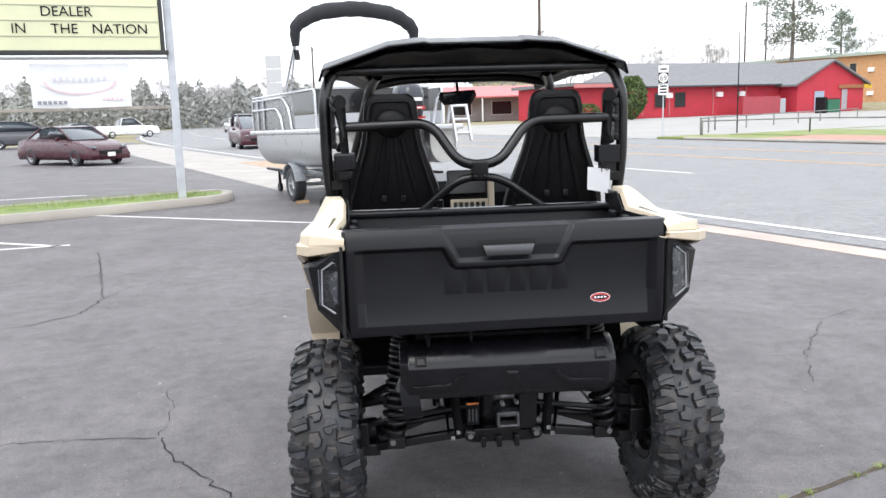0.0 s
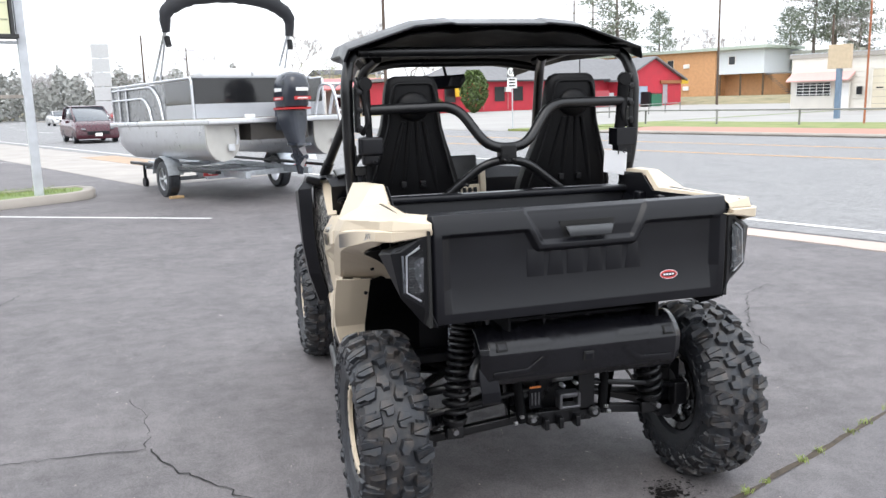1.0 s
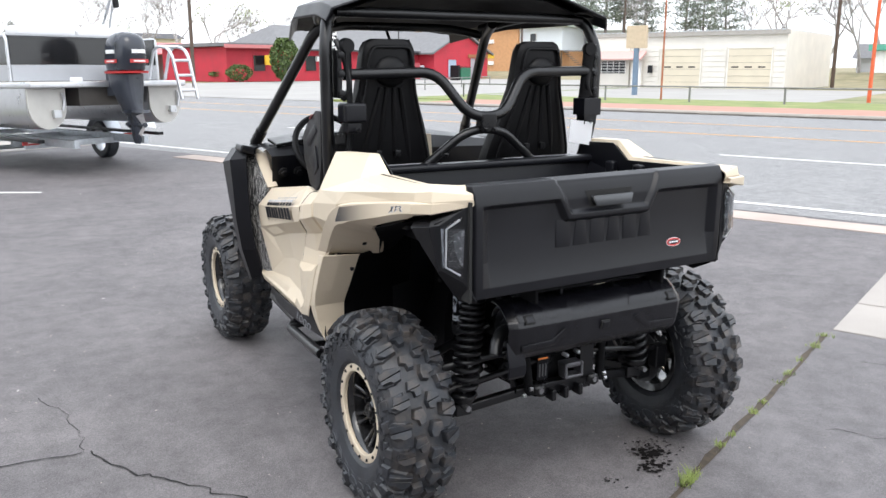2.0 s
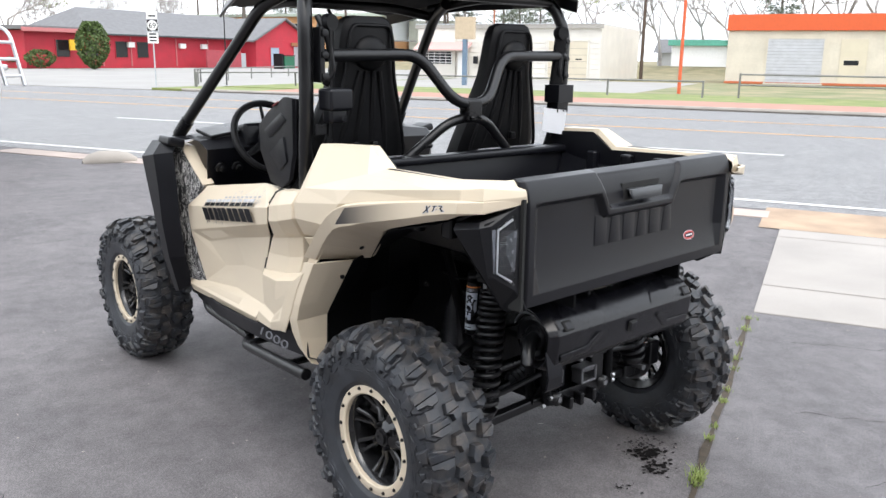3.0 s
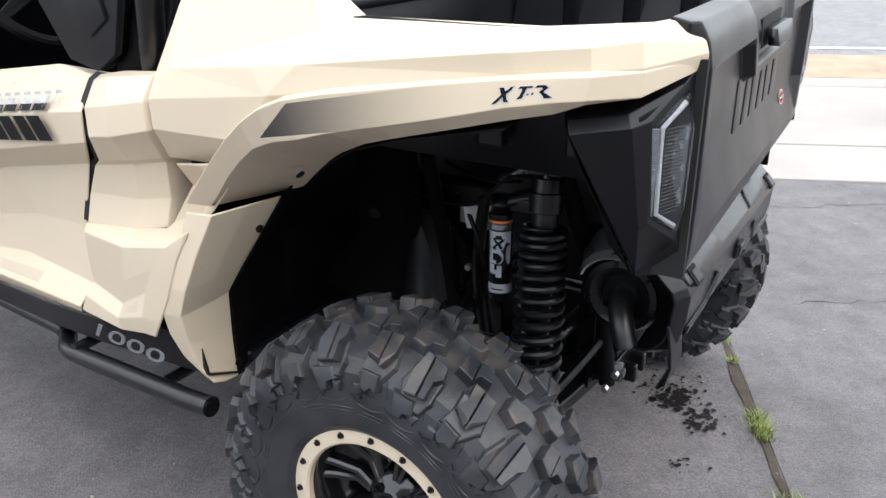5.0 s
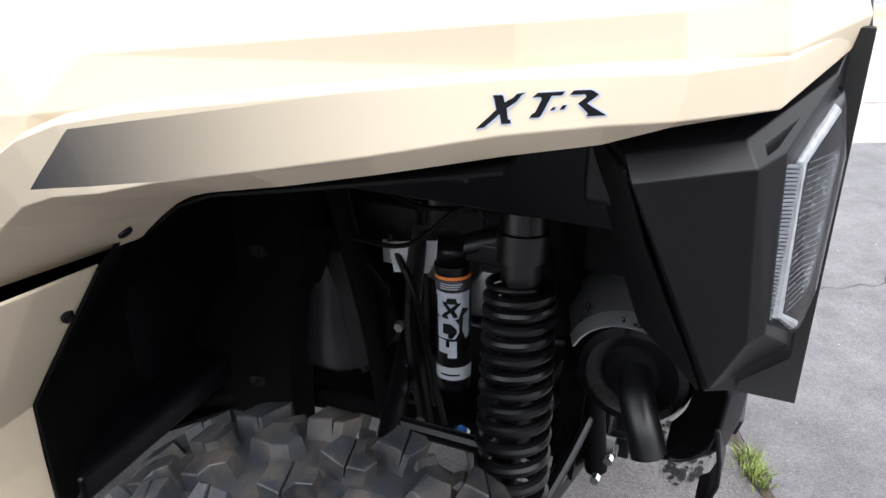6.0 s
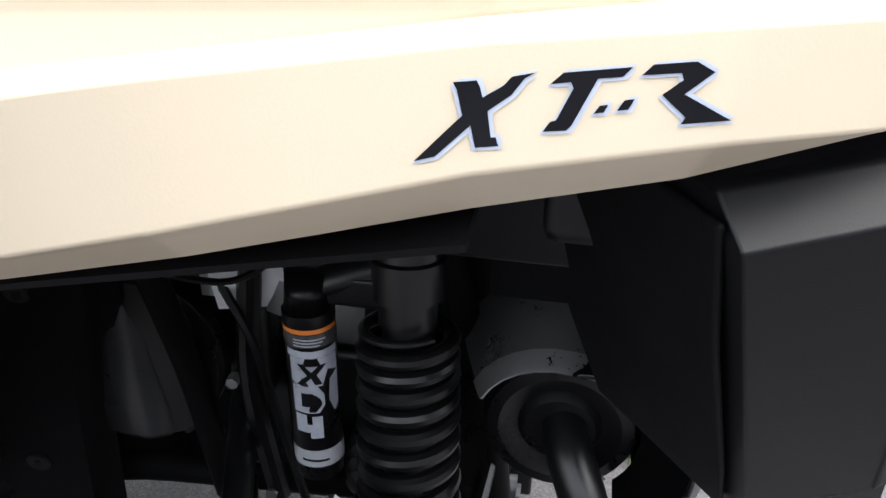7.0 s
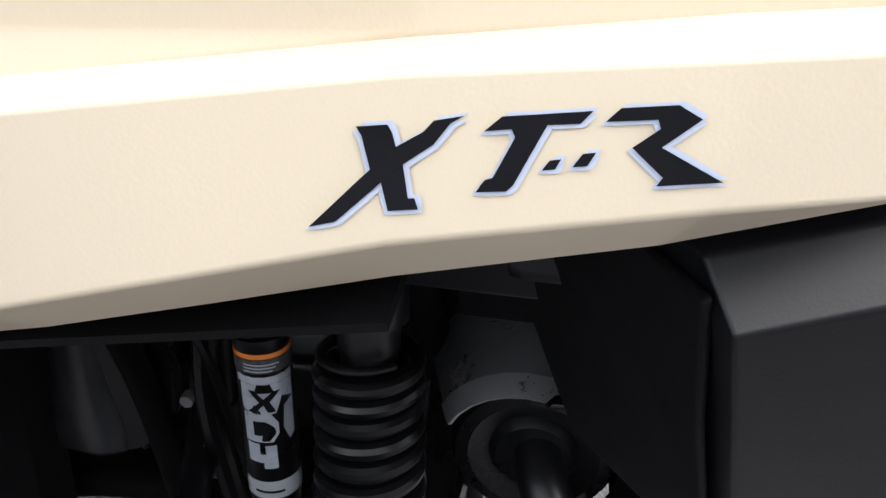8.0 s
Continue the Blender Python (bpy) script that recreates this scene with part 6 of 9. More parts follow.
    box(bm, q(-0.222, 0.147, 0.763), (0.003, 0.068, 0.040))
    box(bm, q(-0.222, 0.075, 0.748), (0.003, 0.045, 0.048), Matrix.Rotation(0.3, 3, "X"))
    br = part("bright_bracket", bm, ALU, utv, "bare aluminium bracket", 0.004)
    # dark disc painted where the bracket has its hole
    bm = bmesh.new()
    cyl(bm, q(-0.2240, 0.148, 0.766), q(-0.2262, 0.148, 0.766), 0.0085, 16)
    part("bracket_hole", bm, CRACK, br)
    # brake hose with a blue cap, wiring
    bm = bmesh.new()
    tube(bm, rounded([q(-0.30, 0.015, 0.505), q(-0.33, -0.005, 0.535), q(-0.36, -0.03, 0.50), q(-0.40, -0.02, 0.44), q(-0.55, -0.03, 0.42)], 0.05), 0.0055, 8)
    hose = part("brake_hose", bm, mat("grey_hose", (0.22, 0.21, 0.2), 0.5, var=0.2), utv, "grey brake hose")
    bm = bmesh.new()
    cyl(bm, q(-0.308, 0.014, 0.518), q(-0.325, 0.002, 0.534), 0.0085, 12)
    part("blue_cap", bm, BLUE, hose, "small blue plastic cap")
    bm = bmesh.new()
    tube(bm, rounded([q(-0.25, 0.30, 0.80), q(-0.30, 0.18, 0.815), q(-0.33, 0.08, 0.83), q(-0.34, 0.0, 0.915), q(-0.36, -0.06, 0.925)], 0.05), 0.004, 6)
    tube(bm, rounded([q(-0.24, 0.16, 0.80), q(-0.27, 0.10, 0.72), q(-0.25, 0.09, 0.60), q(-0.28, 0.05, 0.50)], 0.04), 0.0055, 6)
    tube(bm, rounded([q(-0.22, 0.22, 0.88), q(-0.25, 0.10, 0.86), q(-0.28, 0.0, 0.885)], 0.04), 0.0045, 6)
    part("wiring", bm, VINYL, utv, "black hoses and wires")
    # link that hangs beside the frame, with bolts
    bm = bmesh.new()
    tube(bm, rounded([q(-0.235, 0.11, 0.82), q(-0.255, 0.12, 0.66), q(-0.24, 0.10, 0.46)], 0.06), 0.014, 10)
    part("frame_brace", bm, BLKM, utv, "black brace")
    for p in ((-0.255, 0.135, 0.655), (-0.245, 0.105, 0.475), (-0.235, 0.03, 0.46), (-0.17, -0.20, 0.43), (-0.19, -0.185, 0.40)):
        bm = bmesh.new()
        cyl(bm, q(*p), q(p[0] - 0.014, p[1], p[2]), 0.008, 6)
        part("frame_bolt", bm, STEEL, utv)
    # upright at the shock side of the exhaust
    bm = bmesh.new()
    prism(bm, [q(-0.225, -0.135, 0.86), q(-0.225, -0.175, 0.86), q(-0.235, -0.165, 0.60), q(-0.215, -0.150, 0.40), q(-0.215, -0.115, 0.40), q(-0.235, -0.125, 0.60)], q(0.006, 0, 0))
    part("frame_upright", bm, BLKM, utv, "black stamped upright", 0.002)
    # inner arch liner
    bm = bmesh.new()
    sheet(bm, [
        [q(-0.655, 0.322, 0.905), q(-0.55, 0.36, 0.92), q(-0.42, 0.50, 0.93), q(-0.30, 0.58, 0.93)],
        [q(-0.660, 0.486, 0.670), q(-0.56, 0.54, 0.68), q(-0.45, 0.58, 0.68), q(-0.30, 0.59, 0.68)],
        [q(-0.670, 0.474, 0.480), q(-0.56, 0.54, 0.46), q(-0.45, 0.58, 0.44), q(-0.30, 0.59, 0.42)],
    ], 0.004)
    sheet(bm, [
        [q(-0.742, -0.195, 1.125), q(-0.730, 0.0, 1.078), q(-0.660, 0.14, 1.026), q(-0.605, 0.235, 0.978), q(-0.555, 0.355, 0.893)],
        [q(-0.56, -0.195, 1.14), q(-0.56, 0.0, 1.09), q(-0.53, 0.14, 1.03), q(-0.50, 0.235, 0.985), q(-0.46, 0.42, 0.90)],
    ], 0.003)
    part("arch_liner", bm, SHADEBLK, utv, "black inner wheel-arch liner")
    # side step
    bm = bmesh.new()
    tube(bm, rounded([q(-0.62, 1.60, 0.445), q(-0.665, 1.48, 0.448), q(-0.675, 1.06, 0.425), q(-0.745, 0.98, 0.430), q(-0.785, 0.50, 0.470), q(-0.787, 0.435, 0.476)], 0.05), 0.022, 14)
    tube(bm, [q(-0.787, 0.436, 0.476), q(-0.787, 0.434, 0.476)], [0.018, 0.018], 14)
    for y in (0.62, 0.92):
        tube(bm, [q(-0.76, y, 0.455), q(-0.62, y, 0.455)], 0.014, 8)
    part("side_step", bm, BLKS, utv, "black tubular side step")

# engine and gearbox mass, skid plate
bm = bmesh.new()
box(bm, (0.02, 0.30, 0.66), (0.28, 0.30, 0.30))
box(bm, (0.02, 0.02, 0.47), (0.20, 0.26, 0.22))
cyl(bm, (-0.17, 0.30, 0.62), (-0.21, 0.30, 0.62), 0.12, 24)
cyl(bm, (0.17, 0.30, 0.62), (0.21, 0.30, 0.62), 0.12, 24)
part("engine", bm, BLKM, utv, "dark engine and gearbox", 0.02)
bm = bmesh.new()
prism(bm, [(-0.13, -0.16, 0.385), (0.13, -0.16, 0.385), (0.14, 0.42, 0.375), (0.40, 0.62, 0.37), (0.40, 1.8, 0.37), (-0.40, 1.8, 0.37), (-0.40, 0.62, 0.37), (-0.14, 0.42, 0.375)], (0, 0, 0.008))
part("skid_plate", bm, BLK, utv, "black skid plate")
# tow hitch and rear frame
bm = bmesh.new()
box(bm, (0.0, -0.165, 0.405), (0.25, 0.04, 0.055))
box(bm, (0.10, -0.17, 0.50), (0.07, 0.03, 0.17))
box(bm, (0.0, -0.155, 0.60), (0.34, 0.03, 0.03))
for x in (-0.08, -0.02, 0.05):
    box(bm, (x, -0.195, 0.39), (0.02, 0.05, 0.045))
hitch = part("hitch_frame", bm, BLKM, utv, "black rear hitch frame", 0.005)
bm = bmesh.new()
box(bm, (0.018, -0.185, 0.496), (0.088, 0.05, 0.020))
box(bm, (-0.020, -0.190, 0.475), (0.012, 0.05, 0.06))
box(bm, (0.056, -0.190, 0.475), (0.012, 0.05, 0.06))
box(bm, (0.018, -0.190, 0.450), (0.088, 0.05, 0.012))
part("hitch_receiver", bm, mat("dull_cast_metal", (0.13, 0.13, 0.138), 0.42, metal=0.6, var=0.25, scale=30), hitch, "bare metal hitch receiver", 0.005)
bm = bmesh.new()
cyl(bm, (-0.03, -0.14, 0.565), (0.05, -0.14, 0.565), 0.03, 16)
cyl(bm, (0.0, -0.16, 0.53), (0.0, -0.19, 0.53), 0.009, 6)
cyl(bm, (0.055, -0.16, 0.535), (0.055, -0.19, 0.535), 0.009, 6)
part("diff_cover", bm, ALU, hitch, "bare cast cover", 0.003)
bm = bmesh.new()
box(bm, (-0.118, -0.188, 0.500), (0.050, 0.003, 0.092))
lab = part("towing_label", bm, INK, hitch, "black towing label with an orange head")
bm = bmesh.new()
box(bm, (-0.118, -0.1905, 0.540), (0.046, 0.002, 0.007))
part("label_head", bm, ORANGE, lab)
for i in range(3):
    bm = bmesh.new()
    box(bm, (-0.132 + i * 0.014, -0.1905, 0.492), (0.006, 0.002, 0.050))
    part("label_bar", bm, bpy.data.materials["dark_print"], lab)

# pale label on the inner frame behind the reservoir
bm = bmesh.new()
prism(bm, [(-0.212, 0.078, 0.735), (-0.246, 0.150, 0.742), (-0.262, 0.150, 0.800), (-0.226, 0.078, 0.800)], (0.002, 0.001, 0.0))
part("warning_label", bm, PAPER, utv, "white warning label on the inner frame")


# ---- the ground, the road and what lies along it: u across the road, v along it ----
RN, RD = Vector((0.912, 0.409, 0)), Vector((-0.409, 0.912, 0))
RANG = math.degrees(math.atan2(0.409, 0.912))


def P(u, v, z=0.0):
    return RN * u + RD * v + Vector((0, 0, z))


def slab(bm, u0, u1, v0, v1, z0, z1):
    prism(bm, [P(u0, v0, z0), P(u1, v0, z0), P(u1, v1, z0), P(u0, v1, z0)], (0, 0, z1 - z0))


def flat(bm, u0, u1, v0, v1, z):
    poly(bm, [P(u0, v0, z), P(u1, v0, z), P(u1, v1, z), P(u0, v1, z)])


def bend(v):
    """How far the road swings to its right, far off."""
    return 0.0 if v < 45 else 0.0022 * (v - 45) ** 2


def strip(bm, u0, u1, v0, v1, z, step=6.0):
    k = max(1, int((v1 - v0) / step))
    sheet(bm, [[P(u0 + bend(v), v, z), P(u1 + bend(v), v, z)] for v in [v0 + (v1 - v0) * i / k for i in range(k + 1)]])


bm = bmesh.new()
us = [-2500, -200, 0, 30, 60, 97, 100, 104, 108, 140, 2500]
vs = [-2500, -200, 0, 60, 200, 2500]
hz = lambda u: 0.0 if u <= 97 else min(1.0, (u - 97) / 11)
sheet(bm, [[P(u, v, hz(u) - 0.03) for u in us] for v in vs])
solid("ground", bm, DRYGR, "thin dry grass land that reaches the horizon", "ground", kind="structure")
bm = bmesh.new()
poly(bm, [P(-60, -60), P(6.9, -60), P(6.9, 62), P(-60, 62)])
solid("parking_lot", bm, LOT, "cracked dark asphalt parking lot", "ground", kind="structure")
bm = bmesh.new()
strip(bm, 6.85, 26.1, -150, 190, 0.004)
solid("road", bm, ROADM, "wide grey asphalt road with worn lane paint", "road", kind="structure")

# lane paint
bm = bmesh.new()
strip(bm, 7.33, 7.46, -60, 150, 0.009)
solid("edge_line", bm, LINEW, "white painted edge line of the road", "road marking", kind="structure")
for v in range(-60, 160, 12):
    bm = bmesh.new()
    flat(bm, 12.75 + bend(v), 12.90 + bend(v), v - 0.3, v + 3.6, 0.009)
    solid("lane_dash", bm, LINEW, "white painted lane dash", "road marking", "lane dashes", kind="structure")
for u in (17.45, 21.2):
    bm = bmesh.new()
    strip(bm, u, u + 0.14, -80, 150, 0.009)
    solid("centre_line", bm, LINEY, "worn yellow centre line", "road marking", kind="structure")

# concrete gutter with a low rolled kerb, then driveway aprons
bm = bmesh.new()
rng = random.Random(41)
for k in range(12):
    slab(bm, 6.28 + rng.uniform(-0.03, 0.03), 6.72 + rng.uniform(-0.03, 0.03), -0.45 + k, 0.55 + k, -0.02, 0.010)
solid("gutter", bm, mat("dusty_concrete", (0.40, 0.33, 0.29), 0.9, var=0.2, scale=1.1, bump=0.3, grain=90), "pale concrete gutter beside the road", "kerb", kind="structure")
bm = bmesh.new()
flat(bm, 5.70, 6.95, -25, -0.4, 0.008)
solid("verge", bm, DIRT, "sandy strip beside the road", "ground", kind="structure")
CONCP = mat("apron_concrete", (0.33, 0.305, 0.28), 0.88, var=0.16, scale=1.0, bump=0.3, grain=110)
apron = thing("driveway_apron", "pale concrete driveway apron with open joints", "pavement", kind="structure")
for u0, u1 in ((2.66, 3.38), (3.41, 5.28), (5.31, 5.68)):
    for k in range(6):
        bm = bmesh.new()
        slab(bm, u0, u1, -0.60 - 4.0 * (k + 1) + 0.02, -0.60 - 4.0 * k, -0.03, 0.010)
        part("concrete_slab", bm, CONCP, apron, "", 0.006)
apron2 = thing("driveway_apron", "pale concrete driveway apron beside the boat trailer", "pavement", kind="structure")
for u0, u1 in ((3.7, 5.2), (5.22, 6.75)):
    for k in range(9):
        bm = bmesh.new()
        slab(bm, u0, u1, 15.0 + 4.5 * k + 0.02, 15.0 + 4.5 * (k + 1), -0.03, 0.010)
        part("concrete_slab", bm, CONCP, apron2, "", 0.006)
bm = bmesh.new()
slab(bm, 5.8, 6.9, 20.0, 27.0, -0.01, 0.016)
solid("verge", bm, DIRT, "bare sandy patch on the apron", "ground", kind="structure")
# kerb stub where the parking row ends
bm = bmesh.new()
tube(bm, [P(5.90, 9.07, 0.0), P(5.98, 9.02, 0.03), P(6.10, 8.94, 0.05), P(6.30, 8.82, 0.05), P(6.44, 8.74, 0.03), P(6.55, 8.67, 0.0)], [0.05, 0.10, 0.13, 0.13, 0.11, 0.06], 14, True)
solid("kerb_stub", bm, CONC, "sandy worn end of a low kerb", "kerb", kind="structure")

# grass joint across the lot, with a strip of old bitumen
bm = bmesh.new()
rng = random.Random(5)
sheet(bm, [[P(u, -0.598 + 0.006 * math.sin(u * 3.1) + rng.uniform(-0.006, 0.006), 0.004), P(u, -0.572 + 0.006 * math.sin(u * 3.1) + rng.uniform(-0.012, 0.012), 0.004)] for u in [-6 + 0.12 * i for i in range(72)]])
solid("pavement_joint", bm, mat("joint_dirt", (0.062, 0.048, 0.034), 0.95, var=0.4, scale=30, grain=150), "dirt-filled joint across the asphalt", "pavement", kind="structure")
LOT2 = asphalt_mat("newer_asphalt", (0.116, 0.109, 0.113), (0.188, 0.177, 0.182), 280, 0.45, 0.09)
bm = bmesh.new()
poly(bm, [P(-12, -14, 0.003), P(2.66, -14, 0.003), P(2.66, -0.60, 0.003), P(-12, -0.60, 0.003)])
solid("lot_patch", bm, LOT2, "lighter asphalt beyond the joint", "ground", kind="structure")


def blades(bm, c, n, spread, hgt, rng):
    for _ in range(n):
        p = Vector(c) + Vector((rng.gauss(0, spread), rng.gauss(0, spread), 0))
        a, h = rng.uniform(0, 6.28), hgt * rng.uniform(0.4, 1.1)
        d = Vector((math.cos(a), math.sin(a), 0))
        w = d.orthogonal().normalized() * 0.0025
        l = d * h * rng.uniform(0.2, 0.9)
        v = [bm.verts.new(q) for q in (p - w, p + w, p + w * 0.7 + l * 0.4 + Vector((0, 0, h * 0.6)), p - w * 0.7 + l * 0.4 + Vector((0, 0, h * 0.6)))]
        t = bm.verts.new(p + l + Vector((0, 0, h)))
        bm.faces.new(v)
        bm.faces.new((v[3], v[2], t))


LEAFG = mat("grass_blade", (0.20, 0.30, 0.05), 0.6, var=0.35, scale=20, col2=(0.32, 0.38, 0.12))
rng = random.Random(8)
bm = bmesh.new()
for u, n, sp, h in ((0.205, 80, 0.013, 0.045), (0.17, 40, 0.012, 0.035), (0.26, 40, 0.012, 0.045), (0.60, 40, 0.014, 0.03), (0.74, 25, 0.012, 0.025), (1.05, 45, 0.016, 0.03), (1.20, 30, 0.014, 0.03), (1.52, 30, 0.016, 0.025), (1.68, 30, 0.018, 0.03), (1.95, 20, 0.015, 0.025), (2.25, 40, 0.02, 0.035), (2.5, 40, 0.02, 0.035), (-0.1, 30, 0.02, 0.03), (-0.4, 30, 0.02, 0.03)):
    blades(bm, P(u, -0.585, 0.0), n, sp, h, rng)
solid("grass_tufts", bm, LEAFG, "small green grass tufts growing in the joint", "grass", kind="stuff")

# cracks in the asphalt: flat ragged ribbons that paint the shade of clefts
def crack(pts, w, seed):
    rng = random.Random(seed)
    fine = []
    for a, b in zip(pts, pts[1:]):
        a, b = Vector((*a, 0)), Vector((*b, 0))
        k = max(2, int((b - a).length / 0.045))
        for i in range(k):
            f = i / k
            fine.append(a.lerp(b, f) + Vector((rng.gauss(0, 0.012), rng.gauss(0, 0.012), 0)))
    fine.append(Vector((*pts[-1], 0)))
    rows = []
    for i, p in enumerate(fine):
        d = fine[min(i + 1, len(fine) - 1)] - fine[max(i - 1, 0)]
        n = Vector((-d.y, d.x, 0)).normalized() * w * rng.uniform(0.25, 1.0) * 0.5
        rows.append([p - n + Vector((0, 0, 0.0045)), p + n + Vector((0, 0, 0.0045))])
    bm = bmesh.new()
    sheet(bm, rows)
    return solid("asphalt_crack", bm, CRACK, "ragged dark crack in the asphalt", "crack", "cracks in the lot", kind="structure")


crack([(-3.6, 0.95), (-2.9, 0.99), (-2.25, 1.03), (-1.68, 1.0)], 0.009, 1)
crack([(-1.68, 1.0), (-1.48, 0.66), (-1.24, 0.38), (-1.02, 0.05)], 0.012, 2)
crack([(-1.68, 1.0), (-1.70, 1.45), (-1.82, 1.75)], 0.005, 3)
crack([(-3.2, 1.5), (-3.0, 1.25), (-2.8, 1.0)], 0.005, 5)
crack([(-4.6, 2.9), (-4.0, 3.3), (-3.41, 3.62), (-3.13, 4.0), (-3.13, 4.55), (-3.5, 5.6), (-4.13, 7.4)], 0.015, 6)
crack([(-3.13, 4.55), (-3.0, 5.1)], 0.012, 7)
crack([(2.05, 1.25), (2.35, 1.9), (2.89, 2.67), (3.31, 2.93)], 0.008, 8)
crack([(1.35, -0.4), (1.6, -0.75), (1.9, -0.95)], 0.005, 9)
crack([(2.3, 0.1), (2.6, -0.35), (2.95, -0.8), (3.3, -1.5)], 0.006, 10)
crack([(0.9, -0.9), (1.4, -1.1), (1.9, -1.5)], 0.004, 12)

# wet dark drips below the silencer
rng = random.Random(12)
for cx, cy, n, sp, r in ((0.49, -0.17, 70, 0.06, 0.009), (0.47, -0.20, 55, 0.034, 0.015), (0.39, -0.29, 50, 0.034, 0.013), (0.17, -0.31, 16, 0.030, 0.008), (0.52, -0.12, 22, 0.05, 0.007)):
    bm = bmesh.new()
    for _ in range(n):
        px, py, rr = cx + rng.gauss(0, sp), cy + rng.gauss(0, sp * 0.8), r * rng.uniform(0.15, 1)
        poly(bm, [(px + rr * math.cos(a) * rng.uniform(0.6, 1.3), py + rr * math.sin(a) * rng.uniform(0.5, 1.2), 0.0055 + rng.uniform(0, 0.0012)) for a in [2 * math.pi * k / 9 for k in range(9)]])
    solid("oil_drips", bm, WET, "dark wet drips on the asphalt", "stain", kind="stuff")
# pale grit and chips scattered on the lot
rng = random.Random(17)
bm = bmesh.new()
for _ in range(2200):
    px, py = rng.uniform(-5, 5), rng.uniform(-1.5, 7)
    rr = 0.0015 + 0.005 * rng.random() ** 2
    a = rng.uniform(0, 6)
    q4 = [bm.verts.new((px + rr * math.cos(a + k * 1.57) * rng.uniform(0.6, 1.2), py + rr * math.sin(a + k * 1.57), 0.004)) for k in range(4)]
    t = bm.verts.new((px, py, 0.004 + rr * 0.8))
    for k in range(4):
        bm.faces.new((q4[k], q4[(k + 1) % 4], t))
solid("grit", bm, CONC, "pale grit scattered over the asphalt", "grit", kind="stuff")

# pale scuffs and flakes of old paint on the lot
rng = random.Random(23)
bm = bmesh.new()
for _ in range(90):
    px, py = rng.uniform(-6, 5), rng.uniform(-0.4, 12)
    a, ln = rng.gauss(-0.4, 0.8), 0.006 + 0.03 * rng.random() ** 3
    d, n = Vector((math.cos(a), math.sin(a), 0)), Vector((-math.sin(a), math.cos(a), 0))
    k = 7
    pts = [Vector((px, py, 0.0042)) + d * ln * math.cos(2 * math.pi * i / k) * rng.uniform(0.5, 1.1) + n * ln * 0.35 * math.sin(2 * math.pi * i / k) * rng.uniform(0.4, 1.1) for i in range(k)]
    poly(bm, pts)
solid("paint_flakes", bm, mat("pale_scuff", (0.42, 0.40, 0.38), 0.9, var=0.3, scale=40), "pale scuffs and flakes of paint on the asphalt", "scuffs", kind="stuff")

# parking lines
for a, b in (((-6.3, 12.0), (-1.4, 9.4)), ((-7.2, 9.25), (-4.85, 8.05)), ((-6.6, 7.75), (-4.75, 8.13)), ((-9.5, 15.2), (-7.2, 15.8)), ((-11.5, 27.5), (-5.5, 24.8))):
    d = (Vector((*b, 0)) - Vector((*a, 0))).normalized()
    n = Vector((-d.y, d.x, 0)) * 0.05
    bm = bmesh.new()
    poly(bm, [Vector((*a, 0.005)) - n, Vector((*b, 0.005)) - n, Vector((*b, 0.005)) + n, Vector((*a, 0.005)) + n])
    solid("parking_line", bm, LINEW, "worn white parking line", "parking line", "parking lines", kind="structure")

# kerbed island with grass
ISL = [(-3.02, 12.75), (-2.98, 13.15), (-3.1, 13.7), (-3.5, 14.1), (-6.9, 12.3), (-10.5, 10.3), (-10.2, 8.6), (-6.3, 10.35), (-4.7, 11.35), (-3.3, 12.4)]
bm = bmesh.new()
outer = [Vector((p[0] - 0.55, p[1] + 0.45, 0)) for p in ISL]
inn = []
for i, p in enumerate(outer):
    a, c = outer[i - 1], outer[(i + 1) % len(outer)]
    t = (c - a).normalized()
    n = Vector((-t.y, t.x, 0))
    inn.append(p + n * 0.20)
loft(bm, [outer, [p + Vector((0, 0, 0.15)) for p in outer], [p + Vector((0, 0, 0.15)) for p in inn], inn], True, False)
solid("kerb", bm, CONC, "worn concrete kerb round a grass island", "kerb", kind="structure", bevel=0.03)
bm = bmesh.new()
bm.faces.new([bm.verts.new(p + Vector((0, 0, 0.13))) for p in inn])
solid("island_soil", bm, GRASSM, "grass-covered island", "ground", kind="structure")
rng = random.Random(21)
bm = bmesh.new()
for _ in range(1500):
    f, g = rng.random(), rng.random()
    p = Vector((-10.55, 9.75, 0.13)).lerp(Vector((-3.9, 13.25, 0.13)), f) + Vector((-0.45, 0.85, 0)) * (g * 1.3)
    blades(bm, p, 4, 0.05, 0.09, rng)
solid("island_grass", bm, LEAFG, "short green grass on the island", "grass", kind="stuff")

# far side of the road: brick walk, verge, lots
bm = bmesh.new()
slab(bm, 26.1, 26.35, -60, 25.5, 0, 0.13)
slab(bm, 26.1, 26.35, 50, 120, 0, 0.13)
solid("far_kerb", bm, CONC, "concrete kerb on the far side of the road", "kerb", kind="structure", bevel=0.02)
bm = bmesh.new()
slab(bm, 26.35, 30.2, -60, 21.5, 0, 0.125)
solid("brick_walk", bm, BRICKP, "reddish brick pavement beyond the road", "pavement", kind="structure")
bm = bmesh.new()
slab(bm, 26.35, 29.5, 21.5, 27.5, 0, 0.10)
slab(bm, 30.2, 37.0, -60, 26.5, 0, 0.10)
solid("far_verge", bm, mat("patchy_grass", (0.16, 0.24, 0.05), 0.9, var=0.3, scale=0.9, grain=20, col2=(0.25, 0.26, 0.10)), "patchy green and bare verge", "ground", kind="structure")
bm = bmesh.new()
flat(bm, 26.1, 100, 27.5, 72, 0.02)
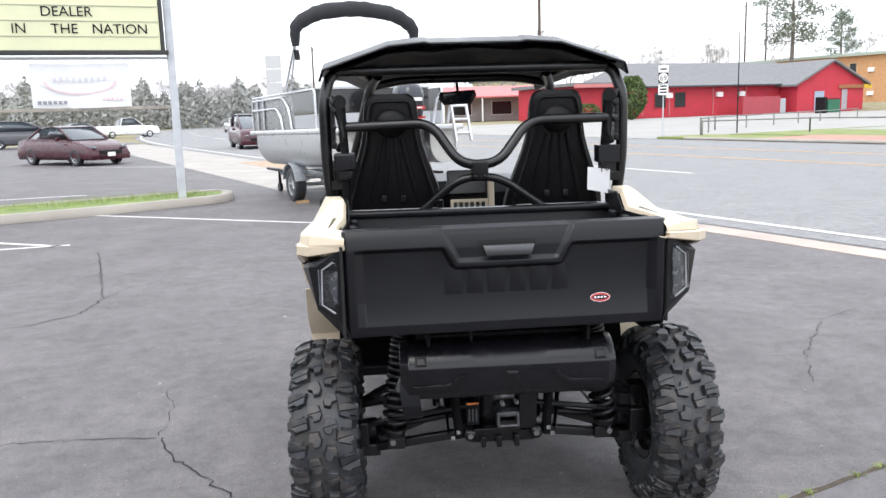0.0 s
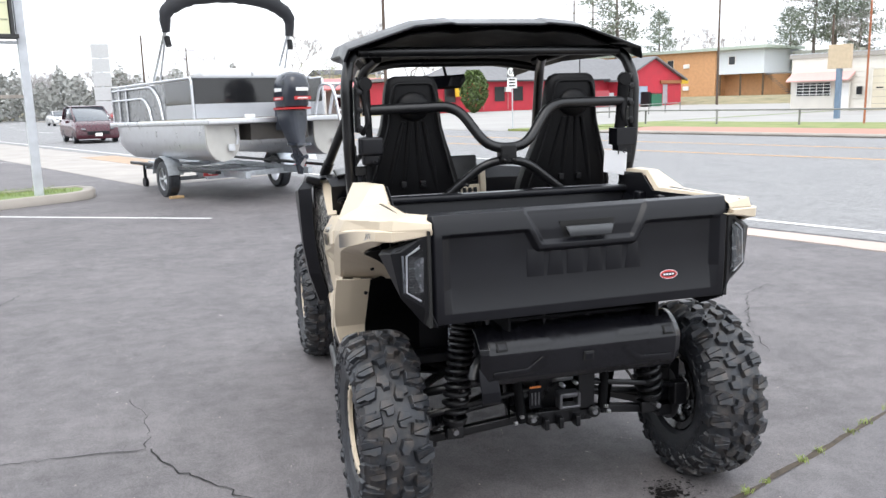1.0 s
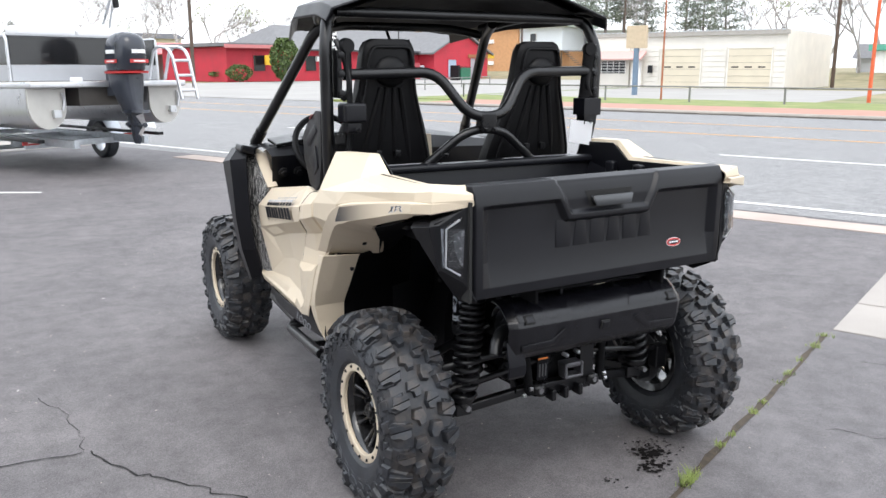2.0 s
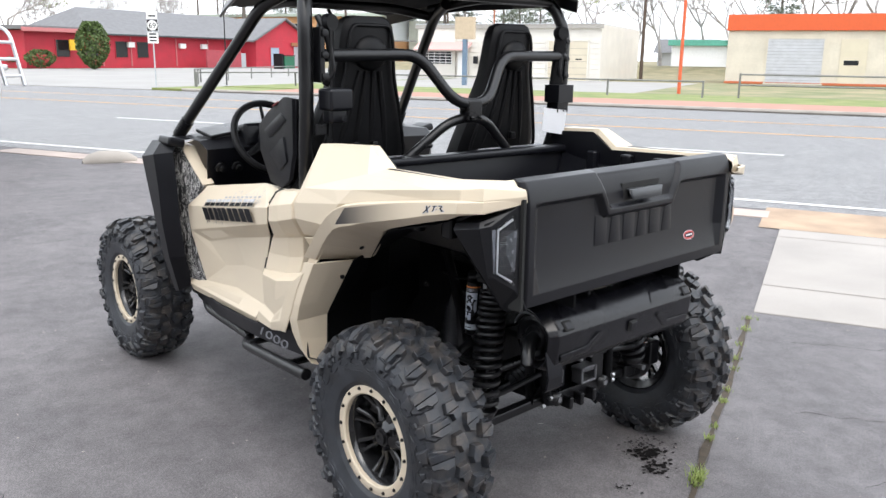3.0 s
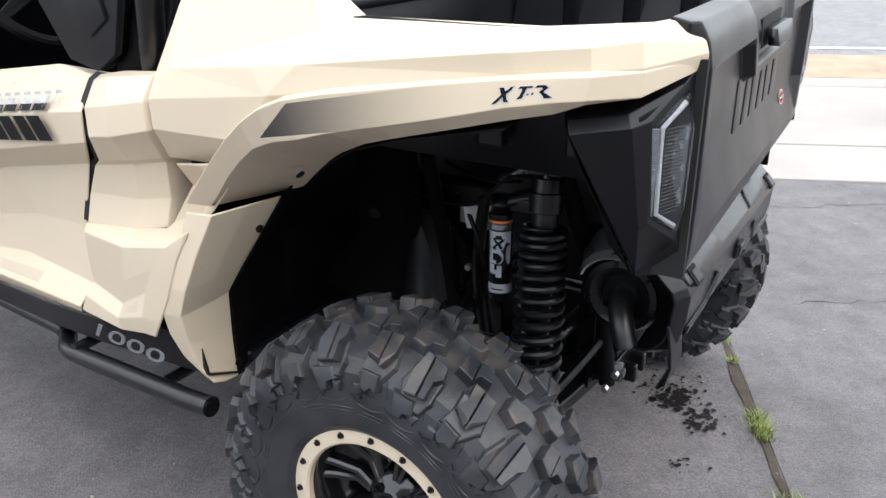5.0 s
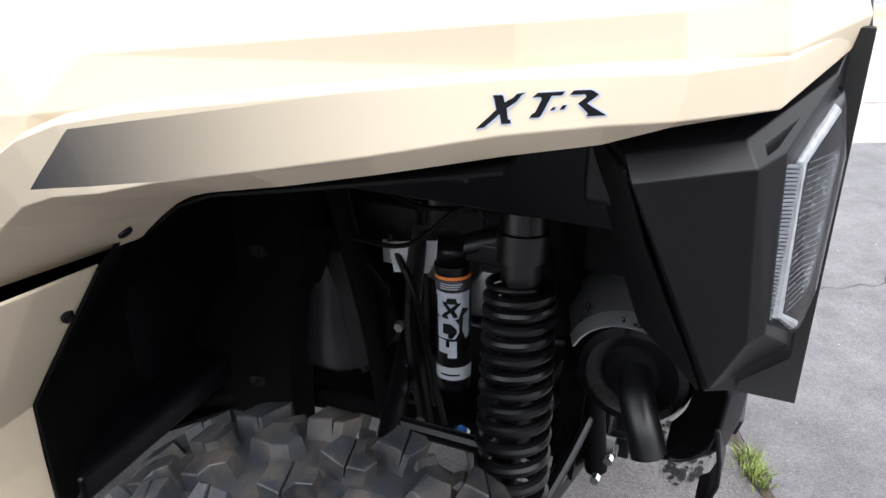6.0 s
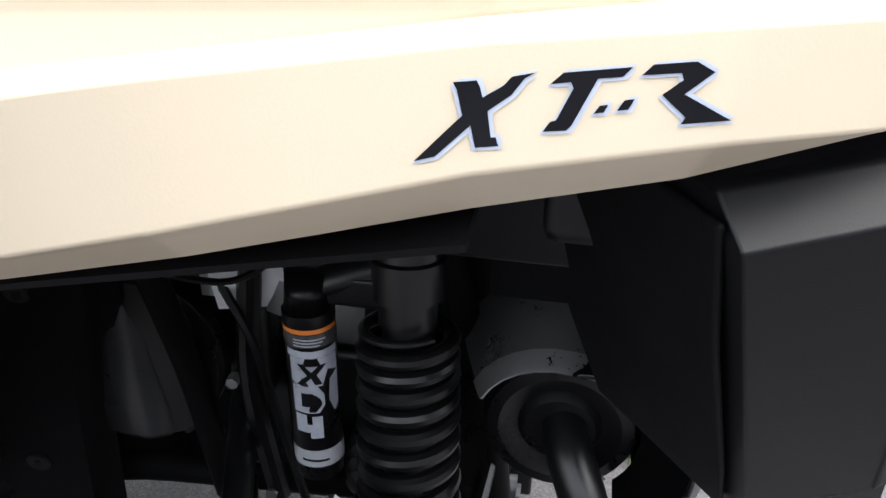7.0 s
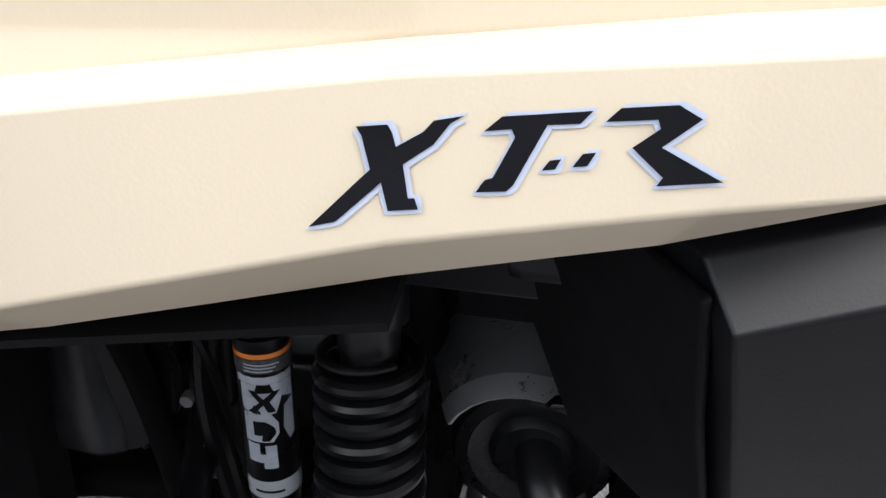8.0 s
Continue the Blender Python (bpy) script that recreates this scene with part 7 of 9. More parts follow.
flat(bm, 37.0, 62, 8.0, 27.5, 0.02)
solid("far_lot", bm, mat("pale_lot", (0.30, 0.29, 0.275), 0.9, var=0.12, scale=0.3, grain=30), "pale concrete lot beyond the road", "ground", kind="structure")
bm = bmesh.new()
flat(bm, 37.0, 64.5, -40, 8.0, 0.012)
solid("far_field", bm, mat("grassy_dirt", (0.15, 0.22, 0.06), 0.9, var=0.4, scale=0.35, grain=12, col2=(0.33, 0.27, 0.17)), "field of grass and bare soil", "ground", kind="structure")
bm = bmesh.new()
flat(bm, 29.5, 60.0, 27.0, 27.6, 0.03)
solid("verge_edge", bm, GRASSM, "grass edge of the pale lot", "ground", kind="structure")

# unseen walls and roof, added behind the camera to shape light and reflections
bm = bmesh.new()
slab(bm, -9.7, -9.5, -34, 8, 0, 4.8)
slab(bm, -22.0, -9.7, -34, 8, 4.6, 4.8)
for v0, v1 in ((-34, -33.8), (7.8, 8)):
    slab(bm, -22.0, -9.7, v0, v1, 0, 4.6)
solid("wall_unseen", bm, mat("block_wall_paint", (0.20, 0.19, 0.178), 0.85, var=0.2, scale=0.7, bump=0.3, grain=12), "unseen grey-brown block wall added to shape the light on the lot", "wall", kind="structure")


# ---- things beside the road ----
def wheel_simple(parent, x, y, r, w, rim_mat, name="wheel"):
    bm = bmesh.new()
    turn = Matrix.Translation((x, y, r)) @ Matrix.Rotation(radians(90), 4, "Y")
    lathe(bm, [(r * 0.62, -w / 2), (r * 0.9, -w / 2), (r, -w * 0.36), (r, w * 0.36), (r * 0.9, w / 2), (r * 0.62, w / 2)], turn, 28, True)
    wh = part(name, bm, RUB, parent, "black road tyre")
    bm = bmesh.new()
    s = -1 if x < 0 else 1
    lathe(bm, [(0.001, -w * 0.3), (r * 0.2, -w * 0.3), (r * 0.22, w * 0.30), (r * 0.12, w * 0.36), (0.001, w * 0.36)] if s > 0 else [(0.001, -w * 0.36), (r * 0.12, -w * 0.36), (r * 0.22, -w * 0.30), (r * 0.2, w * 0.3), (0.001, w * 0.3)], turn, 16)
    lathe(bm, [(r * 0.56, -w * 0.4), (r * 0.63, -w * 0.44), (r * 0.63, w * 0.44), (r * 0.56, w * 0.4)], turn, 28, True)
    for i in range(5):
        a = 2 * math.pi * i / 5
        d = Vector((0, math.cos(a), math.sin(a)))
        c = Vector((x + s * w * 0.3, y, r))
        tube(bm, [c + d * r * 0.15, c + d * r * 0.58], [r * 0.09, r * 0.07], 6, True, 0.6)
    part("rim", bm, rim_mat, wh, "five-spoke alloy rim")
    return wh


# -- pontoon boat on its trailer --
BOAT = pose(-1.12, 13.25, 0.0, 0, 0, RANG) @ Matrix.Scale(1.08, 4)
trailer = thing("boat_trailer", "galvanised single-axle boat trailer", "trailer", at=BOAT)
for x in (-0.55, 0.55):
    bm = bmesh.new()
    box(bm, (x, 0.1, 0.44), (0.08, 4.2, 0.11))
    part("frame_rail", bm, GALV, trailer, "", 0.006)
for y in (-1.15, -0.5, 0.5, 1.9):
    bm = bmesh.new()
    box(bm, (0, y, 0.40), (1.75 if y == -1.15 else 1.5, 0.07, 0.09))
    part("cross_member", bm, GALV, trailer, "", 0.006)
bm = bmesh.new()
tube(bm, [(-0.5, 1.9, 0.42), (0, 3.3, 0.45)], 0.045, 8)
tube(bm, [(0.5, 1.9, 0.42), (0, 3.3, 0.45)], 0.045, 8)
part("tongue", bm, GALV, trailer)
bm = bmesh.new()
cyl(bm, (-1.0, 0, 0.30), (1.0, 0, 0.30), 0.035)
part("axle", bm, GALV, trailer)
for x in (-1.05, 1.05):
    wheel_simple(trailer, x, 0, 0.31, 0.20, ALU)
    bm = bmesh.new()
    rows = []
    for a in (10, 35, 60, 90, 120, 145, 170):
        rows.append([(x + dx, 0.37 * math.cos(radians(a)), 0.33 + 0.37 * math.sin(radians(a))) for dx in (-0.13, 0.13)])
    sheet(bm, rows, 0.01)
    part("mudguard", bm, GALV, trailer, "galvanised mudguard")
    bm = bmesh.new()
    box(bm, (0.81 * (1 if x > 0 else -1), -1.20, 0.45), (0.24, 0.04, 0.085))
    lt = part("tail_light", bm, RED, trailer, "red trailer light", 0.006)
    bm = bmesh.new()
    box(bm, (0.81 * (1 if x > 0 else -1), -1.222, 0.45), (0.10, 0.004, 0.03))
    part("reflector", bm, WHITE, lt)
    bm = bmesh.new()
    box(bm, (0.95 * (1 if x > 0 else -1), 0.1, 0.50), (0.09, 3.8, 0.05))
    part("bunk", bm, BLK, trailer, "black carpeted bunk", 0.01)
bm = bmesh.new()
cyl(bm, (-0.75, 1.95, 0.45), (-0.75, 1.95, 0.17), 0.03)
lathe(bm, [(0.001, -0.03), (0.09, -0.03), (0.09, 0.03), (0.001, 0.03)], Matrix.Translation((-0.75, 1.95, 0.11)) @ Matrix.Rotation(radians(90), 4, "Y"), 18)
part("jockey_wheel", bm, BLK, trailer, "small black jockey wheel")
bm = bmesh.new()
box(bm, (-1.05, -0.30, 0.022), (0.22, 0.10, 0.04))
solid("wheel_chock", bm, mat("raw_pine", (0.45, 0.30, 0.15), 0.8, var=0.2, scale=8), "small wooden wheel chock", "chock").matrix_basis = BOAT

AFLOAT = BOAT @ pose(0, 0, 0.05, -1.0, 0, 0)
boat = thing("pontoon_boat", "silver and black pontoon boat with a folded canopy", "boat", at=AFLOAT)
for x in (-0.92, 0.92):
    bm = bmesh.new()
    hull = [(-0.27, 1.15)] + [(-0.27 * math.cos(math.pi * k / 12), 0.90 - 0.315 * math.sin(math.pi * k / 12)) for k in range(13)] + [(0.27, 1.15)]
    loft(bm, [[(x + dx * w, y + 0.10 * (z - 1.15) * lean, 1.15 - (1.15 - z) * dep) for dx, z in hull] for y, w, dep, lean in ((-1.98, 1, 1, 0), (1.60, 1, 1, 0), (1.95, 0.9, 0.86, 1), (2.25, 0.5, 0.35, 2))])
    pon = part("pontoon", bm, ALU, boat, "brushed aluminium pontoon")
    bm = bmesh.new()
    prism(bm, [(x + dx * 0.985, -2.02, 1.15 - (1.15 - z) * 0.985) for dx, z in hull], (0, 0.035, 0))
    part("end_cap", bm, mat("cream_metal", (0.50, 0.49, 0.46), 0.5, metal=0.2, var=0.08), pon, "pale flat end cap")
    bm = bmesh.new()
    box(bm, (x + 0.10, -2.06, 0.80), (0.10, 0.06, 0.10))
    tube(bm, rounded([(x + 0.20, -2.05, 1.08), (x + 0.23, -2.05, 0.97), (x + 0.20, -2.05, 0.84)], 0.05), 0.02, 8)
    part("tie_bracket", bm, ALU, pon)
bm = bmesh.new()
box(bm, (0, 0.05, 1.19), (2.42, 4.45, 0.085))
part("deck", bm, ALU, boat, "aluminium deck edge", 0.02)
bm = bmesh.new()
box(bm, (0, -0.3, 1.02), (1.0, 3.6, 0.25))
part("under_deck", bm, mat("dark_underside", (0.05, 0.045, 0.04), 0.6, var=0.3), boat)
GREYP = mat("grey_panel", (0.20, 0.205, 0.215), 0.3, metal=0.4, var=0.1)
SILP = mat("silver_painted_panel", (0.40, 0.41, 0.43), 0.5, metal=0.2, var=0.05)
BLKP = mat("gloss_black_panel", (0.012, 0.012, 0.013), 0.12, var=0.1, spec=0.6)
for x in (-1.13, 1.13):
    s = 1 if x > 0 else -1
    bm = bmesh.new()
    box(bm, (x, -0.99, 1.665), (0.03, 1.12, 0.39))
    part("black_side_panel", bm, BLKP, boat, "gloss black side panel", 0.01)
    bm = bmesh.new()
    box(bm, (x, -0.99, 1.355), (0.034, 1.12, 0.22))
    part("lower_side_panel", bm, SILP, boat, "", 0.01)
    bm = bmesh.new()
    box(bm, (x, 0.86, 1.53), (0.025, 2.56, 0.58))
    part("grey_side_panel", bm, GREYP, boat, "grey front side panel", 0.01)
    bm = bmesh.new()
    tube(bm, rounded([(x + s * 0.02, 2.15, 1.24), (x + s * 0.02, 2.15, 1.86), (x + s * 0.02, -1.55, 1.86), (x + s * 0.02, -1.55, 1.24)], 0.08), 0.022, 8)
    tube(bm, rounded([(x + s * 0.03, 2.10, 1.62), (x + s * 0.03, 0.50, 1.62), (x + s * 0.03, 0.28, 1.45), (x + s * 0.03, 0.20, 1.24)], 0.35, 8), 0.022, 8)
    tube(bm, rounded([(x + s * 0.03, 2.10, 1.80), (x + s * 0.03, 0.10, 1.80), (x + s * 0.03, -0.20, 1.60), (x + s * 0.03, -0.32, 1.24)], 0.4, 8), 0.022, 8)
    for y in (1.35, 1.75):
        tube(bm, [(x + s * 0.03, y, 1.24), (x + s * 0.03, y, 1.86)], 0.02, 8)
    part("fence_rail", bm, ALU, boat, "bright aluminium fence rail")
bm = bmesh.new()
box(bm, (-0.12, -1.55, 1.665), (2.02, 0.03, 0.39))
part("black_stern_panel", bm, BLKP, boat, "gloss black stern panel", 0.01)
bm = bmesh.new()
box(bm, (-0.12, -1.56, 1.355), (2.02, 0.03, 0.22))
box(bm, (-0.12, -1.56, 1.87), (2.06, 0.05, 0.03))
part("stern_trim", bm, SILP, boat, "", 0.006)
for x0, x1 in ((-0.95, -0.1), (-0.08, 0.75)):
    bm = bmesh.new()
    box(bm, ((x0 + x1) / 2, -1.30, 1.93), (x1 - x0, 0.38, 0.16))
    part("seat_back", bm, mat("white_vinyl", (0.72, 0.72, 0.73), 0.5, var=0.04), boat, "white padded seat back", 0.05)
bm = bmesh.new()
box(bm, (0.35, -1.25, 2.03), (0.28, 0.2, 0.07))
part("head_cushion", bm, WHITE, boat, "", 0.03)
bm = bmesh.new()
box(bm, (0.30, -1.85, 1.34), (0.24, 0.20, 0.24))
part("battery_box", bm, BLK, boat, "black box on the stern deck", 0.02)
bm = bmesh.new()
box(bm, (-0.35, -1.80, 1.26), (0.14, 0.1, 0.06))
part("cleat_box", bm, WHITE, boat, "", 0.01)
# folded canopy
for s in (-1, 1):
    bm = bmesh.new()
    tube(bm, [(s * 1.13, 0.05, 1.87), (s * 1.10, -0.62, 2.72)], 0.022, 8)
    tube(bm, [(s * 1.13, -0.25, 1.87), (s * 1.10, -0.66, 2.72)], 0.018, 8)
    part("canopy_leg", bm, ALU, boat, "slanted aluminium canopy leg")
    bm = bmesh.new()
    tube(bm, [(s * 1.10, -0.62, 2.55), (s * 1.09, -0.66, 2.40)], 0.05, 8)
    part("canopy_strap", bm, VINYL, boat)
bm = bmesh.new()
pts = rounded([(-1.10, -0.62, 2.62), (-1.12, -0.66, 2.95), (-0.72, -0.72, 3.18), (0.0, -0.74, 3.26), (0.72, -0.72, 3.18), (1.12, -0.66, 2.95), (1.10, -0.62, 2.62)], 0.25, 5)
tube(bm, pts, [0.06 + 0.075 * math.sin(math.pi * i / (len(pts) - 1)) ** 0.5 + 0.008 * math.sin(i * 2.3) for i in range(len(pts))], 12, True, 1.0)
part("folded_canopy", bm, mat("black_canvas", (0.022, 0.023, 0.027), 0.85, var=0.3, scale=9, bump=0.3, grain=300), boat, "black canvas canopy folded in its sleeve")
# ladder
bm = bmesh.new()
for x in (0.86, 1.14):
    tube(bm, rounded([(x, -1.75, 1.25), (x, -1.95, 1.75), (x, -2.35, 1.70), (x, -2.55, 0.95)], 0.2), 0.025, 8)
for y, z in ((-2.10, 1.73), (-2.40, 1.52), (-2.46, 1.30), (-2.52, 1.08)):
    tube(bm, [(0.86, y, z), (1.14, y, z)], 0.022, 8)
part("boarding_ladder", bm, ALU, boat, "aluminium boarding ladder")

motor = thing("outboard_motor", "dark blue-grey outboard motor tilted on the stern", "outboard motor", at=AFLOAT)
COWL = mat("dark_blue_cowl", (0.020, 0.024, 0.034), 0.22, var=0.15, spec=0.6)


def blob(rows, seg=18, q=0.6):
    out = []
    for cx, cy, cz, hx, hy in rows:
        r = []
        for i in range(seg):
            c, s = math.cos(2 * math.pi * i / seg), math.sin(2 * math.pi * i / seg)
            r.append((cx + hx * math.copysign(abs(c) ** q, c), cy + hy * math.copysign(abs(s) ** q, s), cz))
        out.append(r)
    return out


bm = bmesh.new()
loft(bm, blob([(0.05, -2.42, 1.33, 0.16, 0.22), (0.05, -2.43, 1.38, 0.21, 0.29), (0.05, -2.44, 1.52, 0.225, 0.32), (0.05, -2.46, 1.70, 0.22, 0.31), (0.05, -2.47, 1.79, 0.20, 0.28), (0.05, -2.47, 1.85, 0.16, 0.23), (0.05, -2.46, 1.89, 0.09, 0.14), (0.05, -2.46, 1.90, 0.03, 0.05)], 24, 0.78))
cowl = part("cowl", bm, COWL, motor, "glossy dark cowl", 0.0)
bm = bmesh.new()
loft(bm, blob([(0.05, -2.44, 1.335, 0.222, 0.318), (0.05, -2.44, 1.365, 0.228, 0.325)]))
part("cowl_band", bm, RED, cowl, "thin red band")
for i, (z, w, h, mt) in enumerate(((1.63, 0.20, 0.05, WHITE), (1.50, 0.28, 0.05, RED), (1.50, 0.18, 0.02, WHITE))):
    bm = bmesh.new()
    box(bm, (0.05, -2.775 - 0.002 * i, z), (w, 0.012, h))
    part("cowl_decal", bm, mt, cowl, "pale and red stripes on the cowl")
    bm = bmesh.new()
    box(bm, (-0.176 - 0.002 * i, -2.44, z), (0.012, w, h))
    part("cowl_decal", bm, mt, cowl, "pale and red stripes on the cowl")
bm = bmesh.new()
loft(bm, blob([(0.05, -2.42, 1.33, 0.18, 0.26), (0.05, -2.43, 1.15, 0.165, 0.25), (0.05, -2.47, 0.95, 0.12, 0.21), (0.05, -2.53, 0.80, 0.08, 0.18)]))
box(bm, (0.05, -2.20, 1.20), (0.26, 0.18, 0.35))
part("midsection", bm, mat("grey_blue_leg", (0.035, 0.040, 0.052), 0.35, var=0.15), motor, "grey-blue leg and clamp", 0.01)
bm = bmesh.new()
loft(bm, blob([(0.05, -2.58, 0.83, 0.12, 0.27), (0.05, -2.58, 0.79, 0.12, 0.29)], q=0.8))
loft(bm, blob([(0.05, -2.53, 0.80, 0.08, 0.18), (0.05, -2.57, 0.62, 0.055, 0.15), (0.05, -2.56, 0.35, 0.015, 0.08)], q=0.9))
tube(bm, [(0.05, -2.32, 0.62), (0.05, -2.42, 0.62), (0.05, -2.72, 0.62), (0.05, -2.80, 0.62)], [0.02, 0.055, 0.055, 0.03], 14)
part("gear_case", bm, COWL, motor, "dark gear case and skeg")
bm = bmesh.new()
for i in range(3):
    a = 2 * math.pi * i / 3
    d = Vector((math.cos(a), 0, math.sin(a)))
    t = Vector((-math.sin(a), 0.5, math.cos(a))).normalized()
    prism(bm, [Vector((0.05, -2.78, 0.62)) + d * 0.03 - t * 0.03, Vector((0.05, -2.78, 0.62)) + d * 0.16 - t * 0.06, Vector((0.05, -2.78, 0.62)) + d * 0.17 + t * 0.04, Vector((0.05, -2.78, 0.62)) + d * 0.03 + t * 0.03], (0, 0.006, 0))
part("propeller", bm, STEEL, motor, "three-blade steel propeller")

# -- dealer's sign on steel posts --
SIGN = basis((-4.40, 13.05, 0.20), (0.952, 0.305, 0), (-0.305, 0.952, 0))
sign = thing("letter_sign", "cream letter-board sign between two white steel posts", "sign", at=SIGN)
STEELW = mat("weathered_white_steel", (0.50, 0.52, 0.55), 0.5, var=0.12, scale=5)
for x in (0.0, -5.6):
    bm = bmesh.new()
    box(bm, (x, 0, 2.44), (0.145, 0.145, 5.12))
    part("post", bm, STEELW, sign, "square white steel post", 0.012)
DARKF = mat("dark_sign_frame", (0.03, 0.03, 0.03), 0.5, var=0.2)
bm = bmesh.new()
box(bm, (-2.85, 0, 3.40), (5.35, 0.30, 1.36))
board = part("board", bm, mat("cream_sign_face", (0.66, 0.66, 0.44), 0.4, var=0.04, scale=2), sign, "cream letter board", 0.01)
bm = bmesh.new()
box(bm, (-2.82, 0, 2.70), (5.55, 0.34, 0.07))
box(bm, (-2.82, 0, 4.10), (5.55, 0.34, 0.07))
box(bm, (-0.13, 0, 3.40), (0.06, 0.34, 1.4))
part("board_frame", bm, DARKF, sign, "", 0.008)
bm = bmesh.new()
box(bm, (-2.82, 0, 2.60), (5.5, 0.10, 0.05))
part("upper_rail", bm, STEELW, sign, "", 0.006)
bm = bmesh.new()
box(bm, (-2.82, 0, 1.68), (5.5, 0.10, 0.06))
part("lower_rail", bm, mat("rusty_rail", (0.30, 0.27, 0.24), 0.7, var=0.3, scale=6), sign, "", 0.006)
for z in (2.98, 3.25, 3.52):
    bm = bmesh.new()
    box(bm, (-2.85, -0.156, z), (5.3, 0.012, 0.014))
    part("letter_track", bm, mat("track", (0.40, 0.40, 0.30), 0.5, var=0.1), board)
for text, x, z in (("DEALER", -2.17, 3.33), ("IN", -2.66, 3.03), ("THE", -2.02, 3.03), ("NATION", -1.34, 3.03)):
    words("letters", text, 0.262, INK, Matrix.Translation((x, -0.165, z)) @ Matrix.Rotation(radians(90), 4, "X") @ Matrix.Diagonal((0.94, 0.94, 1, 1)), board, 0.004, 0, "black sign letters")
bm = bmesh.new()
sheet(bm, [[(-2.45 + 1.68 * u, -0.06 + 0.02 * math.sin(7 * u) * w, 2.52 - 0.80 * w - 0.02 * math.sin(3.1 * u)) for u in [i / 12 for i in range(13)]] for w in (0, 0.25, 0.5, 0.75, 1)], 0.002)
banner = part("banner", bm, mat("white_banner", (0.74, 0.74, 0.76), 0.6, var=0.03), sign, "white vinyl banner with faded pink print")
bm = bmesh.new()
PINK = mat("faded_pink_print", (0.72, 0.56, 0.60), 0.6, var=0.15, scale=6)
rows = []
for i in range(25):
    a = math.pi + math.pi * i / 24
    rows.append([(-1.62 + k * 0.62 * math.cos(a), -0.075, 2.18 + (0.26 if k < 1 else 0.30) * 0.8 * math.sin(a)) for k in (0.92, 1.0)])
sheet(bm, rows, 0.001)
part("banner_arc", bm, PINK, banner, "pink arc on the banner")
for i in range(9):
    bm = bmesh.new()
    box(bm, (-2.05 + i * 0.105, -0.082, 2.22 + 0.012 * math.sin(i)), (0.05, 0.006, 0.075))
    part("banner_bar", bm, mat("pale_print", (0.62, 0.61, 0.65), 0.6, var=0.1), banner)
for i in range(6):
    bm = bmesh.new()
    box(bm, (-2.33 + i * 0.085, -0.082, 1.81), (0.06, 0.006, 0.06))
    part("banner_bar", bm, mat("dark_print_bar", (0.26, 0.26, 0.30), 0.6, var=0.1), banner)
for i in range(5):
    bm = bmesh.new()
    box(bm, (-1.25 + i * 0.075, -0.082, 1.86), (0.05, 0.006, 0.05))
    part("banner_bar", bm, PINK, banner)


